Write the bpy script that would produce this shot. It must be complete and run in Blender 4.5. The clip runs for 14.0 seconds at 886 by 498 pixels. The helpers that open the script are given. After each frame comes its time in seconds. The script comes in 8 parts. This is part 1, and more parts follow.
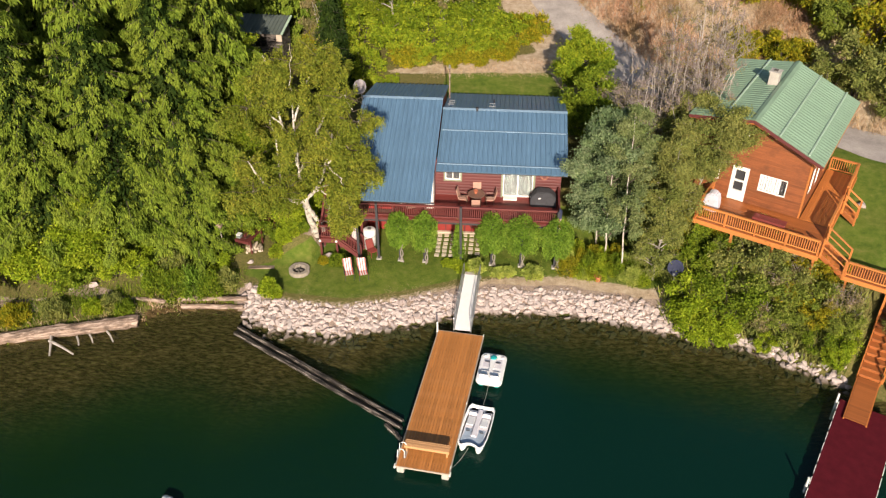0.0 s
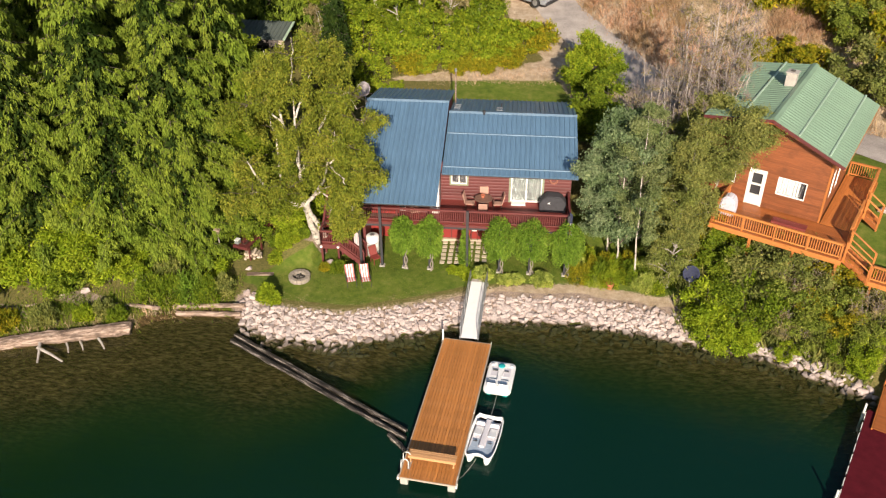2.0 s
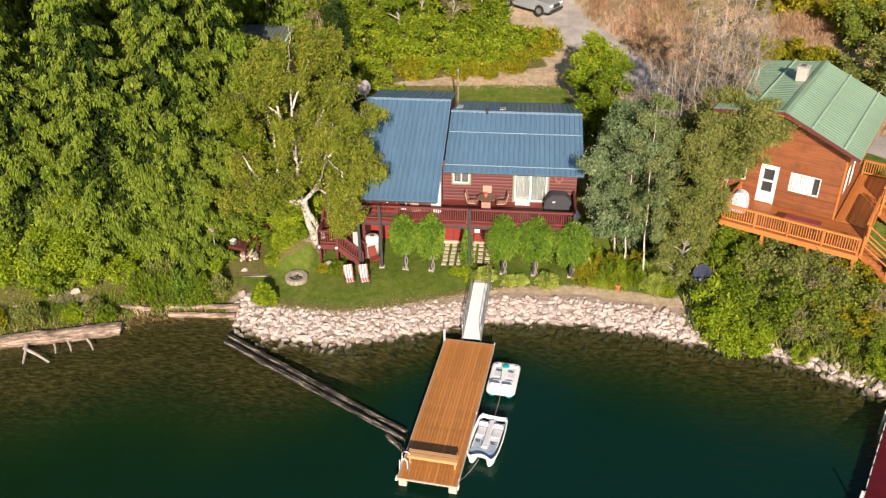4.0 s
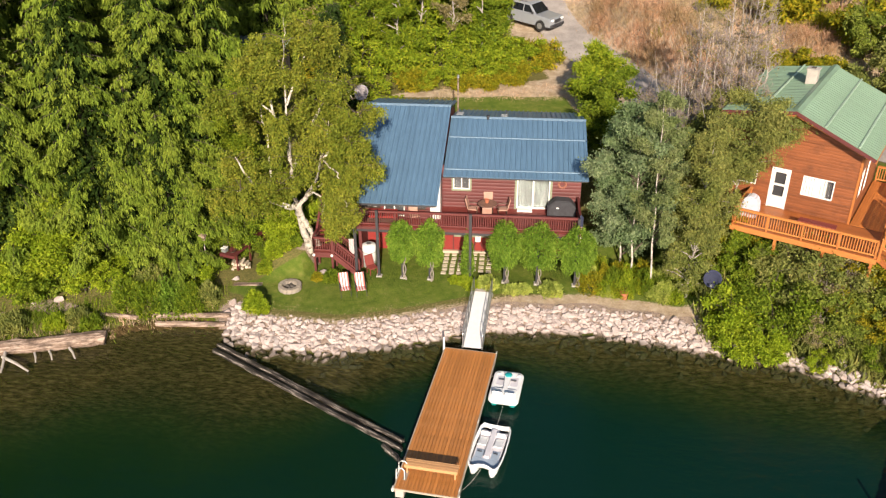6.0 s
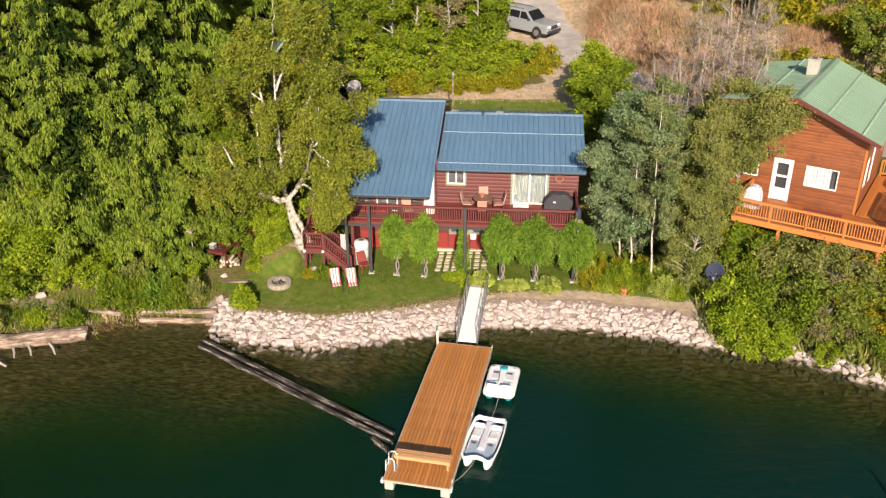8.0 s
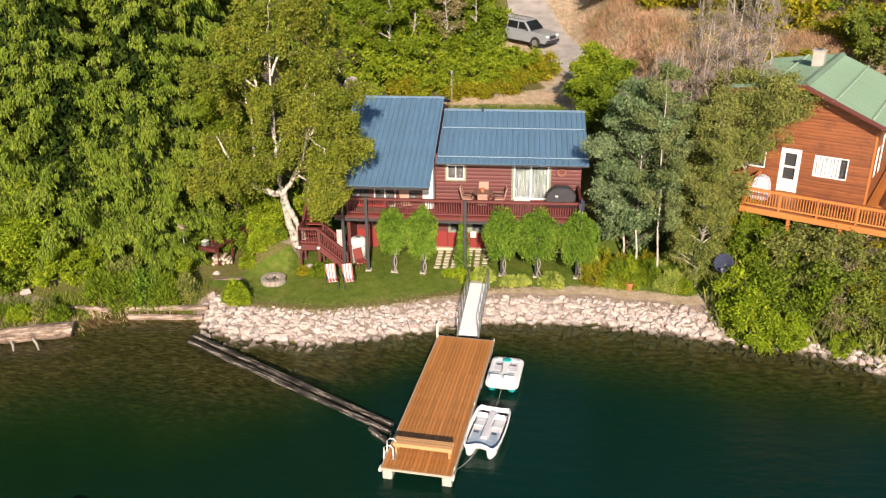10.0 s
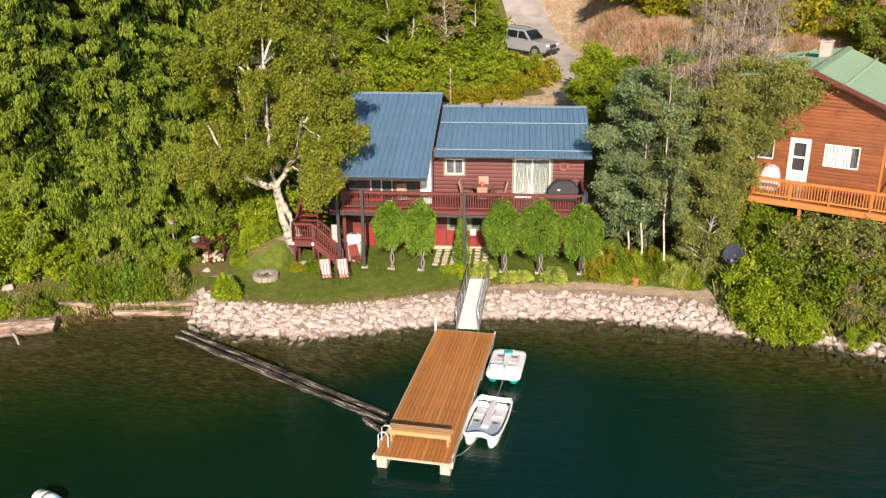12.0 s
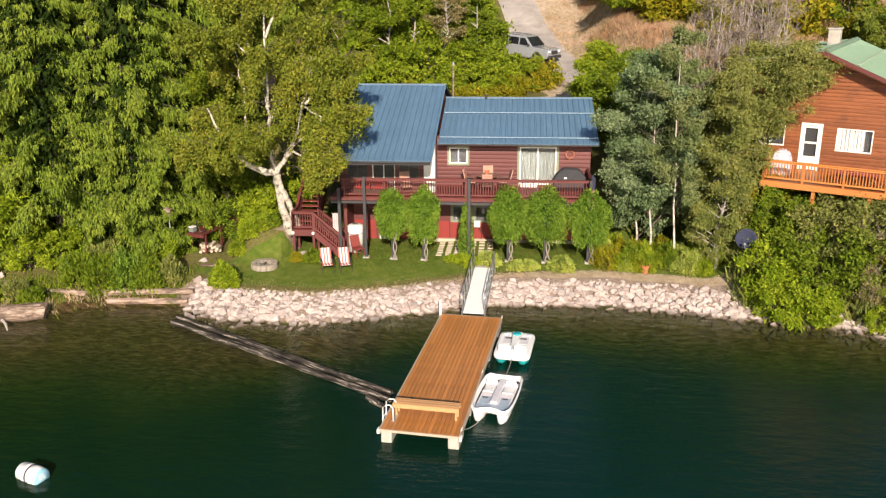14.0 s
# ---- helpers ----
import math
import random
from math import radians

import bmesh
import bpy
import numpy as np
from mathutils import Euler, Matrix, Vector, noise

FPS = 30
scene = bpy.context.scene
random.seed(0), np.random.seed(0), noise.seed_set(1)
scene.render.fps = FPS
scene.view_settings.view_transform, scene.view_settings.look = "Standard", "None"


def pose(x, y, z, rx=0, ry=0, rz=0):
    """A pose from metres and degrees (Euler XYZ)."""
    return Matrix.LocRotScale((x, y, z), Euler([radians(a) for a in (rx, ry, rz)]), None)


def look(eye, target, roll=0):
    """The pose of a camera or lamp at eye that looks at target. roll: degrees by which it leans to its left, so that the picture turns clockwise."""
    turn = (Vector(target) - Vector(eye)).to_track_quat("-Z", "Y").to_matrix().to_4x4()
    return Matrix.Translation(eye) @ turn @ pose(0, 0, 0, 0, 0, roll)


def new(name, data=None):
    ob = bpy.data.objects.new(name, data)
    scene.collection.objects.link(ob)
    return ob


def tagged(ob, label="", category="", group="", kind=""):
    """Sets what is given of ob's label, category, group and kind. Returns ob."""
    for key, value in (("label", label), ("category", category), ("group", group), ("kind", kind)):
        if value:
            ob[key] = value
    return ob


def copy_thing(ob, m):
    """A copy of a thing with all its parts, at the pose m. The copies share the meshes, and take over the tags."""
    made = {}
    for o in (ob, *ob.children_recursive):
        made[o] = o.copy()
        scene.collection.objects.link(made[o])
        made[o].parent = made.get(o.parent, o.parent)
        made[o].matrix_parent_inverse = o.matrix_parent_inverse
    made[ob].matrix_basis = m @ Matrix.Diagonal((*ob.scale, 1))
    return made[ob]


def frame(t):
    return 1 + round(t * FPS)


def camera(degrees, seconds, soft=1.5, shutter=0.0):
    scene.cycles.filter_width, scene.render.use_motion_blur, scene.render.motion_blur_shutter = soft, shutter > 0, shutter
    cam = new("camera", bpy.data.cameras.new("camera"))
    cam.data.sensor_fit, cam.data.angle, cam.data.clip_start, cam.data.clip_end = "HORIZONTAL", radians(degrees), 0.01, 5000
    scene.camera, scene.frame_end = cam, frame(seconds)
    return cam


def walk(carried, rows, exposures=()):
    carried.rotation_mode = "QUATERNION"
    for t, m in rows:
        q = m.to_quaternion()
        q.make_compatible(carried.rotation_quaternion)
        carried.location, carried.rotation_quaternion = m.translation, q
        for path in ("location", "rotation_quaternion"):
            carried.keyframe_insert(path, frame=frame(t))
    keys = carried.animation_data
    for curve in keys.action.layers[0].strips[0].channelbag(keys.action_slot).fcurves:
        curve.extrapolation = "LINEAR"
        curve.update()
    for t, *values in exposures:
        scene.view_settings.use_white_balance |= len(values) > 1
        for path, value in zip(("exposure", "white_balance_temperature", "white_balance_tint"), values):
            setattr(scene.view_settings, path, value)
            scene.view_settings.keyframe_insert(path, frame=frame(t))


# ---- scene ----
cam = camera(55.0, 14.0, soft=1.25)
PATH = [
    (0, (5.229, 0.511, 32.826), (5.01, 2.113, 31.649), -0.4),
    (0.5, (5.093, 0.612, 32.216), (4.87, 2.226, 31.055), -0.4),
    (1, (5.031, 0.798, 31.616), (4.805, 2.422, 30.471), -0.4),
    (1.5, (4.946, 0.985, 31.025), (4.717, 2.62, 29.896), -0.4),
    (2, (4.909, 1.122, 30.453), (4.68, 2.767, 29.338), -0.3),
    (2.5, (4.939, 1.156, 29.859), (4.706, 2.81, 28.759), -0.3),
    (3, (4.99, 1.148, 29.21), (4.752, 2.811, 28.126), -0.4),
    (5.5, (5.026, 1.834, 25.89), (4.777, 3.562, 24.913), -0.3),
    (6, (4.867, 1.933, 25.289), (4.619, 3.671, 24.33), -0.3),
    (6.5, (4.816, 2.004, 24.729), (4.568, 3.751, 23.788), -0.3),
    (7, (4.992, 2.148, 24.097), (4.741, 3.904, 23.175), -0.4),
    (7.5, (5.11, 2.175, 23.374), (4.859, 3.942, 22.472), -0.4),
    (8, (5.177, 2.088, 22.702), (4.923, 3.864, 21.82), -0.4),
    (10.5, (4.93, 2.359, 19.111), (4.68, 4.189, 18.344), -0.4),
    (11, (5.022, 2.53, 18.421), (4.769, 4.368, 17.675), -0.4),
    (11.5, (5.035, 2.65, 17.739), (4.781, 4.498, 17.017), -0.4),
    (12, (4.955, 2.771, 17.085), (4.7, 4.627, 16.386), -0.5),
    (12.5, (4.816, 2.897, 16.443), (4.563, 4.761, 15.764), -0.5),
    (13, (4.72, 2.955, 15.759), (4.467, 4.827, 15.101), -0.5),
    (13.5, (4.569, 2.948, 15.033), (4.319, 4.828, 14.398), -0.4),
    (14, (4.512, 2.965, 14.361), (4.263, 4.853, 13.749), -0.4),
]
walk(cam, [(t, look(eye, target, roll)) for t, eye, target, roll in PATH], exposures=[(0, 0.67), (5.5, 0.75), (8, 0.75), (14, 0.68)])

# ---- sky and sun ----
SUN_ELEV, SUN_FROM = 24.5, 9.5          # degrees over the horizon; degrees to the right of straight behind the camera
sun_dir = Vector((math.sin(radians(SUN_FROM)) * math.cos(radians(SUN_ELEV)),
                  -math.cos(radians(SUN_FROM)) * math.cos(radians(SUN_ELEV)), math.sin(radians(SUN_ELEV))))
world = bpy.data.worlds.new("world")
scene.world = world
world.use_nodes = True
sky = world.node_tree.nodes.new("ShaderNodeTexSky")
sky.sky_type = "NISHITA"
sky.sun_disc = False
sky.sun_elevation = radians(SUN_ELEV)
sky.sun_rotation = math.atan2(sun_dir.x, sun_dir.y)
world.node_tree.nodes["Background"].inputs["Strength"].default_value = 0.074
world.node_tree.links.new(sky.outputs[0], world.node_tree.nodes["Background"].inputs["Color"])
sun = new("sun", bpy.data.lights.new("sun", "SUN"))
sun.data.energy = 5.0
sun.data.angle = radians(0.6)
sun.data.color = (1.0, 0.85, 0.69)
sun.matrix_world = look(sun_dir * 100, (0, 0, 0))

# ---- materials ----
def material(name, rough=0.7, metal=0.0, spec=0.5):
    m = bpy.data.materials.new(name)
    m.use_nodes = True
    b = m.node_tree.nodes["Principled BSDF"]
    b.inputs["Roughness"].default_value = rough
    b.inputs["Metallic"].default_value = metal
    b.inputs["Specular IOR Level"].default_value = spec
    return m, m.node_tree.nodes, m.node_tree.links, b


def noise_node(n, l, scale, detail=4.0, rough=0.55, vec=None, stretch=None):
    t = n.new("ShaderNodeTexNoise")
    t.inputs["Scale"].default_value = scale
    t.inputs["Detail"].default_value = detail
    t.inputs["Roughness"].default_value = rough
    if vec is None:
        vec = n.new("ShaderNodeTexCoord").outputs["Object"]
    if stretch:
        mp = n.new("ShaderNodeMapping")
        mp.inputs["Scale"].default_value = stretch
        l.new(vec, mp.inputs["Vector"])
        vec = mp.outputs["Vector"]
    l.new(vec, t.inputs["Vector"])
    return t.outputs["Fac"]


def ramp(n, l, fac, stops):
    r = n.new("ShaderNodeValToRGB")
    e = r.color_ramp.elements
    while len(e) < len(stops):
        e.new(0.5)
    for k, (p, c) in enumerate(stops):
        e[k].position = p
        e[k].color = (*c, 1.0)
    l.new(fac, r.inputs["Fac"])
    return r.outputs["Color"]


def mixed(n, l, a, b, fac, mode="MIX"):
    m = n.new("ShaderNodeMix")
    m.data_type = "RGBA"
    m.blend_type = mode
    for sock, v in ((m.inputs[6], a), (m.inputs[7], b), (m.inputs[0], fac)):
        if isinstance(v, (int, float)):
            sock.default_value = v
        elif isinstance(v, tuple):
            sock.default_value = (*v, 1.0)
        else:
            l.new(v, sock)
    return m.outputs[2]


def bumped(n, l, b, height, strength=0.3, dist=0.02):
    u = n.new("ShaderNodeBump")
    u.inputs["Strength"].default_value = strength
    u.inputs["Distance"].default_value = dist
    l.new(height, u.inputs["Height"])
    l.new(u.outputs["Normal"], b.inputs["Normal"])


def plain(name, c, rough=0.6, metal=0.0, vary=0.25, scale=3.0, fine=40.0, bump=0.15):
    """A painted or moulded surface: one colour, with soft stains and a fine grain."""
    m, n, l, b = material(name, rough, metal)
    lo = tuple(x * (1 - vary) for x in c)
    hi = tuple(min(1.0, x * (1 + 0.6 * vary)) for x in c)
    col = ramp(n, l, noise_node(n, l, scale), [(0.3, lo), (0.7, hi)])
    g = noise_node(n, l, fine, 3.0)
    col = mixed(n, l, col, ramp(n, l, g, [(0.35, tuple(x * 0.85 for x in lo)), (0.65, hi)]), 0.35)
    l.new(col, b.inputs["Base Color"])
    bumped(n, l, b, g, bump, 0.01)
    return m


def timber(name, c, along=0, rough=0.6, vary=0.35, per="object", worn=None):
    """Wood boards: grain along one local axis, each board a shade of its own."""
    m, n, l, b = material(name, rough)
    st = [26.0, 26.0, 26.0]
    st[along] = 1.3
    grain = noise_node(n, l, 1.0, 5.0, 0.6, stretch=st)
    lo = tuple(x * (1 - vary) for x in c)
    hi = tuple(min(1.0, x * (1 + vary)) for x in c)
    col = ramp(n, l, grain, [(0.25, lo), (0.75, hi)])
    if per == "object":
        rnd = n.new("ShaderNodeObjectInfo").outputs["Random"]
    else:
        rnd = n.new("ShaderNodeNewGeometry").outputs["Random Per Island"]
    col = mixed(n, l, col, ramp(n, l, rnd, [(0.0, tuple(x * 0.62 for x in c)), (1.0, tuple(min(1, x * 1.35) for x in c))]), 0.45)
    if worn:
        col = mixed(n, l, col, worn, ramp(n, l, noise_node(n, l, 1.6, 6.0, 0.65), [(0.50, (0, 0, 0)), (0.72, (0.8, 0.8, 0.8))]))
    l.new(col, b.inputs["Base Color"])
    bumped(n, l, b, grain, 0.25, 0.006)
    return m


def foliage(name, stops, thin=0.28, rough=0.6, gloss=0.1, even=0.35):
    """Leaves: each leaf takes its own shade from the stops; light shines through in part."""
    m, n, l, b = material(name, rough, 0.0, gloss)
    rnd = n.new("ShaderNodeNewGeometry").outputs["Random Per Island"]
    col = mixed(n, l, ramp(n, l, rnd, stops), stops[len(stops) // 2][1], even)
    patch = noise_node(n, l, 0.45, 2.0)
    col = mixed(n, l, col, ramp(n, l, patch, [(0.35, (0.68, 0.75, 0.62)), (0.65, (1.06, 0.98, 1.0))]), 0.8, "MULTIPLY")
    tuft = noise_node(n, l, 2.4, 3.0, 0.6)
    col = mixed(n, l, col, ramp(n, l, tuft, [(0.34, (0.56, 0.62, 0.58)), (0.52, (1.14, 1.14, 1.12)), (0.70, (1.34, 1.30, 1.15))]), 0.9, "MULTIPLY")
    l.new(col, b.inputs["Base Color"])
    tr = n.new("ShaderNodeBsdfTranslucent")
    l.new(mixed(n, l, col, (1.25, 1.2, 0.55), 1.0, "MULTIPLY"), tr.inputs["Color"])
    ms = n.new("ShaderNodeMixShader")
    ms.inputs[0].default_value = thin
    l.new(b.outputs[0], ms.inputs[1])
    l.new(tr.outputs[0], ms.inputs[2])
    l.new(ms.outputs[0], n["Material Output"].inputs["Surface"])
    return m


def glass(name, tint=(0.88, 0.90, 0.90)):
    m, n, l, b = material(name, 0.04, 0.0, 0.8)
    b.inputs["Base Color"].default_value = (*tint, 1)
    b.inputs["Transmission Weight"].default_value = 1.0
    b.inputs["IOR"].default_value = 1.45
    return m


MAT = {}
MAT["cedar"] = foliage("cedar_leaves", [(0.0, (0.054, 0.096, 0.016)), (0.35, (0.112, 0.168, 0.022)), (0.7, (0.163, 0.220, 0.028)), (1.0, (0.255, 0.29, 0.040))], 0.1, 0.6, 0.04, even=0.65)
# leaves inside the cedars: shade painted in as near-black green
MAT["inner"] = foliage("inner_leaves_shade_dark", [(0.0, (0.010, 0.022, 0.005)), (0.5, (0.022, 0.040, 0.008)), (1.0, (0.045, 0.07, 0.014))], 0.1, 0.8, 0.03)
MAT["birch"] = foliage("birch_leaves", [(0.0, (0.076, 0.114, 0.016)), (0.5, (0.160, 0.196, 0.022)), (0.85, (0.212, 0.230, 0.030)), (1.0, (0.275, 0.240, 0.038))], 0.2)
MAT["maple"] = foliage("maple_leaves", [(0.0, (0.075, 0.135, 0.012)), (0.5, (0.165, 0.225, 0.016)), (1.0, (0.28, 0.31, 0.024))])
MAT["sallow"] = foliage("sallow_leaves", [(0.0, (0.100, 0.145, 0.024)), (0.5, (0.205, 0.250, 0.040)), (1.0, (0.34, 0.36, 0.09))], 0.28)
MAT["aspen"] = foliage("aspen_leaves", [(0.0, (0.095, 0.152, 0.072)), (0.5, (0.180, 0.245, 0.125)), (1.0, (0.29, 0.345, 0.205))], 0.25)
MAT["oliveaspen"] = foliage("olive_aspen_leaves", [(0.0, (0.105, 0.148, 0.052)), (0.5, (0.190, 0.232, 0.094)), (1.0, (0.295, 0.325, 0.165))], 0.25)
MAT["willow"] = foliage("willow_leaves", [(0.0, (0.095, 0.125, 0.034)), (0.5, (0.185, 0.215, 0.060)), (0.85, (0.27, 0.285, 0.085)), (1.0, (0.35, 0.31, 0.11))], 0.28)
MAT["bush"] = foliage("bush_leaves", [(0.0, (0.070, 0.125, 0.012)), (0.5, (0.150, 0.215, 0.018)), (1.0, (0.27, 0.31, 0.03))], 0.28)
MAT["yellow"] = foliage("yellow_leaves", [(0.0, (0.10, 0.15, 0.012)), (0.5, (0.26, 0.25, 0.018)), (1.0, (0.47, 0.34, 0.024))])
MAT["golden"] = foliage("golden_green_leaves", [(0.0, (0.105, 0.18, 0.014)), (0.5, (0.232, 0.308, 0.022)), (1.0, (0.43, 0.425, 0.035))])
MAT["lime"] = foliage("lime_leaves", [(0.0, (0.13, 0.205, 0.012)), (0.5, (0.25, 0.33, 0.02)), (1.0, (0.40, 0.44, 0.04))])
MAT["topiary"] = foliage("topiary_leaves", [(0.0, (0.075, 0.150, 0.016)), (0.5, (0.150, 0.245, 0.028)), (1.0, (0.26, 0.35, 0.06))])
MAT["pale"] = foliage("variegated_leaves", [(0.0, (0.16, 0.24, 0.04)), (0.5, (0.36, 0.42, 0.09)), (1.0, (0.55, 0.55, 0.18))])
MAT["dark"] = foliage("dark_leaves", [(0.0, (0.012, 0.028, 0.007)), (0.5, (0.026, 0.052, 0.011)), (1.0, (0.055, 0.09, 0.02))])
MAT["russet"] = foliage("dry_leaves", [(0.0, (0.27, 0.150, 0.095)), (0.5, (0.46, 0.285, 0.185)), (1.0, (0.61, 0.43, 0.32))], 0.2)
MAT["drab"] = foliage("withered_leaves", [(0.0, (0.16, 0.145, 0.060)), (0.5, (0.27, 0.235, 0.110)), (1.0, (0.38, 0.31, 0.19))], 0.3)
MAT["straw"] = foliage("dry_stalks", [(0.0, (0.33, 0.22, 0.15)), (0.5, (0.50, 0.37, 0.265)), (1.0, (0.66, 0.53, 0.42))], 0.2)
MAT["lawnblade"] = foliage("lawn_blades", [(0.0, (0.058, 0.098, 0.012)), (0.5, (0.112, 0.160, 0.019)), (1.0, (0.215, 0.235, 0.045))], 0.2)
MAT["bark"] = plain("bark", (0.075, 0.06, 0.045), 0.9, 0, 0.5, 4.0, 22.0, 0.8)
MAT["twig"] = plain("dark_twig_bark", (0.10, 0.075, 0.055), 0.9, 0, 0.4, 5.0, 26.0, 0.5)
MAT["mauvetwig"] = plain("mauve_grey_twigs", (0.27, 0.215, 0.195), 0.9, 0, 0.4, 5.0, 26.0, 0.5)
MAT["vinebark"] = plain("grey_vine_bark", (0.27, 0.235, 0.195), 0.9, 0, 0.45, 6.0, 30.0, 0.8)
MAT["graybark"] = plain("grey_bark", (0.40, 0.355, 0.32), 0.9, 0, 0.4, 5.0, 26.0, 0.6)


def birch_bark():
    m, n, l, b = material("birch_bark", 0.75)
    g = noise_node(n, l, 1.0, 5.0, 0.6, stretch=(4.0, 4.0, 4.5))
    col = ramp(n, l, g, [(0.34, (0.07, 0.06, 0.05)), (0.43, (0.36, 0.32, 0.27)), (0.62, (0.62, 0.57, 0.50)), (0.8, (0.46, 0.38, 0.30))])
    l.new(col, b.inputs["Base Color"])
    bumped(n, l, b, g, 0.4, 0.02)
    return m


MAT["birchbark"] = birch_bark()
MAT["red"] = timber("red_stained_boards", (0.112, 0.025, 0.023), 0, 0.6, 0.3, "island")
MAT["redz"] = timber("red_stained_uprights", (0.108, 0.024, 0.022), 2, 0.6, 0.3, "island")
MAT["redpanel"] = plain("red_painted_panel", (0.25, 0.026, 0.022), 0.55, 0, 0.2, 1.2, 30)
MAT["siding"] = timber("red_log_siding", (0.115, 0.027, 0.026), 0, 0.6, 0.25, "island")
MAT["orange"] = timber("orange_stained_siding", (0.215, 0.069, 0.024), 0, 0.5, 0.55, "island", (0.12, 0.040, 0.016))
MAT["deckr"] = timber("orange_stained_deck", (0.31, 0.098, 0.026), 0, 0.5, 0.3, "object")
MAT["rail"] = timber("bright_orange_rail_timber", (0.47, 0.175, 0.045), 0, 0.5, 0.3, "object")
MAT["orangez"] = timber("orange_stained_timber", (0.44, 0.155, 0.040), 2, 0.5, 0.3, "object")
MAT["dock"] = timber("dock_boards", (0.43, 0.172, 0.045), 1, 0.36, 0.42, "object", (0.50, 0.225, 0.075))
MAT["fascia"] = timber("pale_dock_timber", (0.44, 0.36, 0.28), 1, 0.7, 0.2)


def old_log(name, dark, mid, pale, cut, rough=0.8):
    """A weathered or wet log: long dark checks, pale worn ridges, blotches of rot."""
    m, n, l, b = material(name, rough, 0.0, 0.35)
    fib = noise_node(n, l, 1.0, 6.0, 0.7, stretch=(0.8, 13.0, 13.0))
    col = ramp(n, l, fib, [(cut - 0.16, dark), (cut, mid), (cut + 0.13, pale)])
    blot = noise_node(n, l, 1.0, 5.0, 0.7, stretch=(1.6, 4.0, 4.0))
    col = mixed(n, l, col, ramp(n, l, blot, [(0.36, (0.30, 0.28, 0.26)), (0.58, (1.1, 1.08, 1.05))]), 0.85, "MULTIPLY")
    l.new(col, b.inputs["Base Color"])
    bumped(n, l, b, fib, 0.7, 0.03)
    return m


MAT["log"] = old_log("grey_weathered_log", (0.085, 0.055, 0.04), (0.24, 0.172, 0.135), (0.40, 0.315, 0.262), 0.48)
MAT["wetlog"] = old_log("dark_wet_log", (0.012, 0.010, 0.009), (0.060, 0.052, 0.045), (0.52, 0.46, 0.41), 0.53, 0.5)
MAT["blacklog"] = old_log("black_waterlogged_log", (0.008, 0.007, 0.006), (0.022, 0.019, 0.016), (0.16, 0.14, 0.12), 0.58, 0.4)
MAT["paint"] = plain("white_paint", (0.78, 0.77, 0.73), 0.4, 0, 0.08)
MAT["hull"] = plain("white_moulded_plastic", (0.80, 0.80, 0.80), 0.3, 0, 0.10, 2.0, 60, 0.03)
MAT["hullgrey"] = plain("blue_grey_moulded_plastic", (0.33, 0.40, 0.49), 0.4, 0, 0.15)
MAT["hullpale"] = plain("pale_grey_moulded_plastic", (0.64, 0.62, 0.66), 0.4, 0, 0.12)
MAT["teal"] = plain("teal_plastic", (0.02, 0.36, 0.38), 0.35, 0, 0.1)
MAT["sky"] = plain("light_blue_plastic", (0.30, 0.58, 0.74), 0.4, 0, 0.15)
# black parts, and the sheets that stand for unlit rooms behind glass
MAT["black"] = plain("black_parts_and_unlit_rooms", (0.035, 0.035, 0.04), 0.6, 0, 0.3)
MAT["cover"] = plain("charcoal_fabric", (0.045, 0.045, 0.052), 0.85, 0, 0.3, 5, 60, 0.4)
MAT["steel"] = plain("galvanised_steel", (0.55, 0.56, 0.57), 0.35, 0.8, 0.15)
MAT["concrete"] = plain("concrete", (0.42, 0.39, 0.35), 0.9, 0, 0.25, 3, 30, 0.5)
MAT["paver"] = plain("concrete_pavers", (0.56, 0.49, 0.38), 0.9, 0, 0.3, 2, 30, 0.5)
MAT["soot"] = plain("ash_and_soot", (0.10, 0.09, 0.08), 0.95, 0, 0.6, 6, 30, 0.8)
MAT["glass"] = glass("window_glass")
MAT["curtain"] = plain("pale_curtain", (0.165, 0.182, 0.178), 0.9, 0, 0.15, 2, 20)
MAT["sheer"] = plain("white_sheer_curtain", (0.47, 0.47, 0.46), 0.9, 0, 0.3, 9, 20)
MAT["trim"] = plain("sage_green_trim", (0.22, 0.25, 0.17), 0.6, 0, 0.15)
MAT["tan"] = plain("tan_sling_fabric", (0.44, 0.25, 0.19), 0.8, 0, 0.2)
MAT["bronze"] = plain("dark_bronze_metal", (0.09, 0.06, 0.045), 0.45, 0.5, 0.2)
MAT["terra"] = plain("terracotta", (0.46, 0.15, 0.08), 0.85, 0, 0.2)
MAT["cloth"] = plain("white_cloth", (0.72, 0.72, 0.74), 0.9, 0, 0.1, 4, 40)
MAT["redcloth"] = plain("red_cloth", (0.32, 0.032, 0.028), 0.9, 0, 0.15)
MAT["navy"] = plain("dark_blue_dish", (0.022, 0.027, 0.06), 0.85, 0, 0.2)
MAT["carpet"] = plain("maroon_carpet", (0.088, 0.008, 0.014), 0.95, 0, 0.25, 2.5, 90, 0.5)
MAT["carpet"].node_tree.nodes["Principled BSDF"].inputs["Specular IOR Level"].default_value = 0.1
MAT["silver"] = plain("silver_car_paint", (0.52, 0.55, 0.60), 0.25, 0.55, 0.06)
MAT["tint"] = plain("dark_tinted_glass", (0.014, 0.016, 0.019), 0.08, 0, 0.1, 2, 20, 0.0)
MAT["rubber"] = plain("black_rubber", (0.02, 0.02, 0.02), 0.8, 0, 0.2)


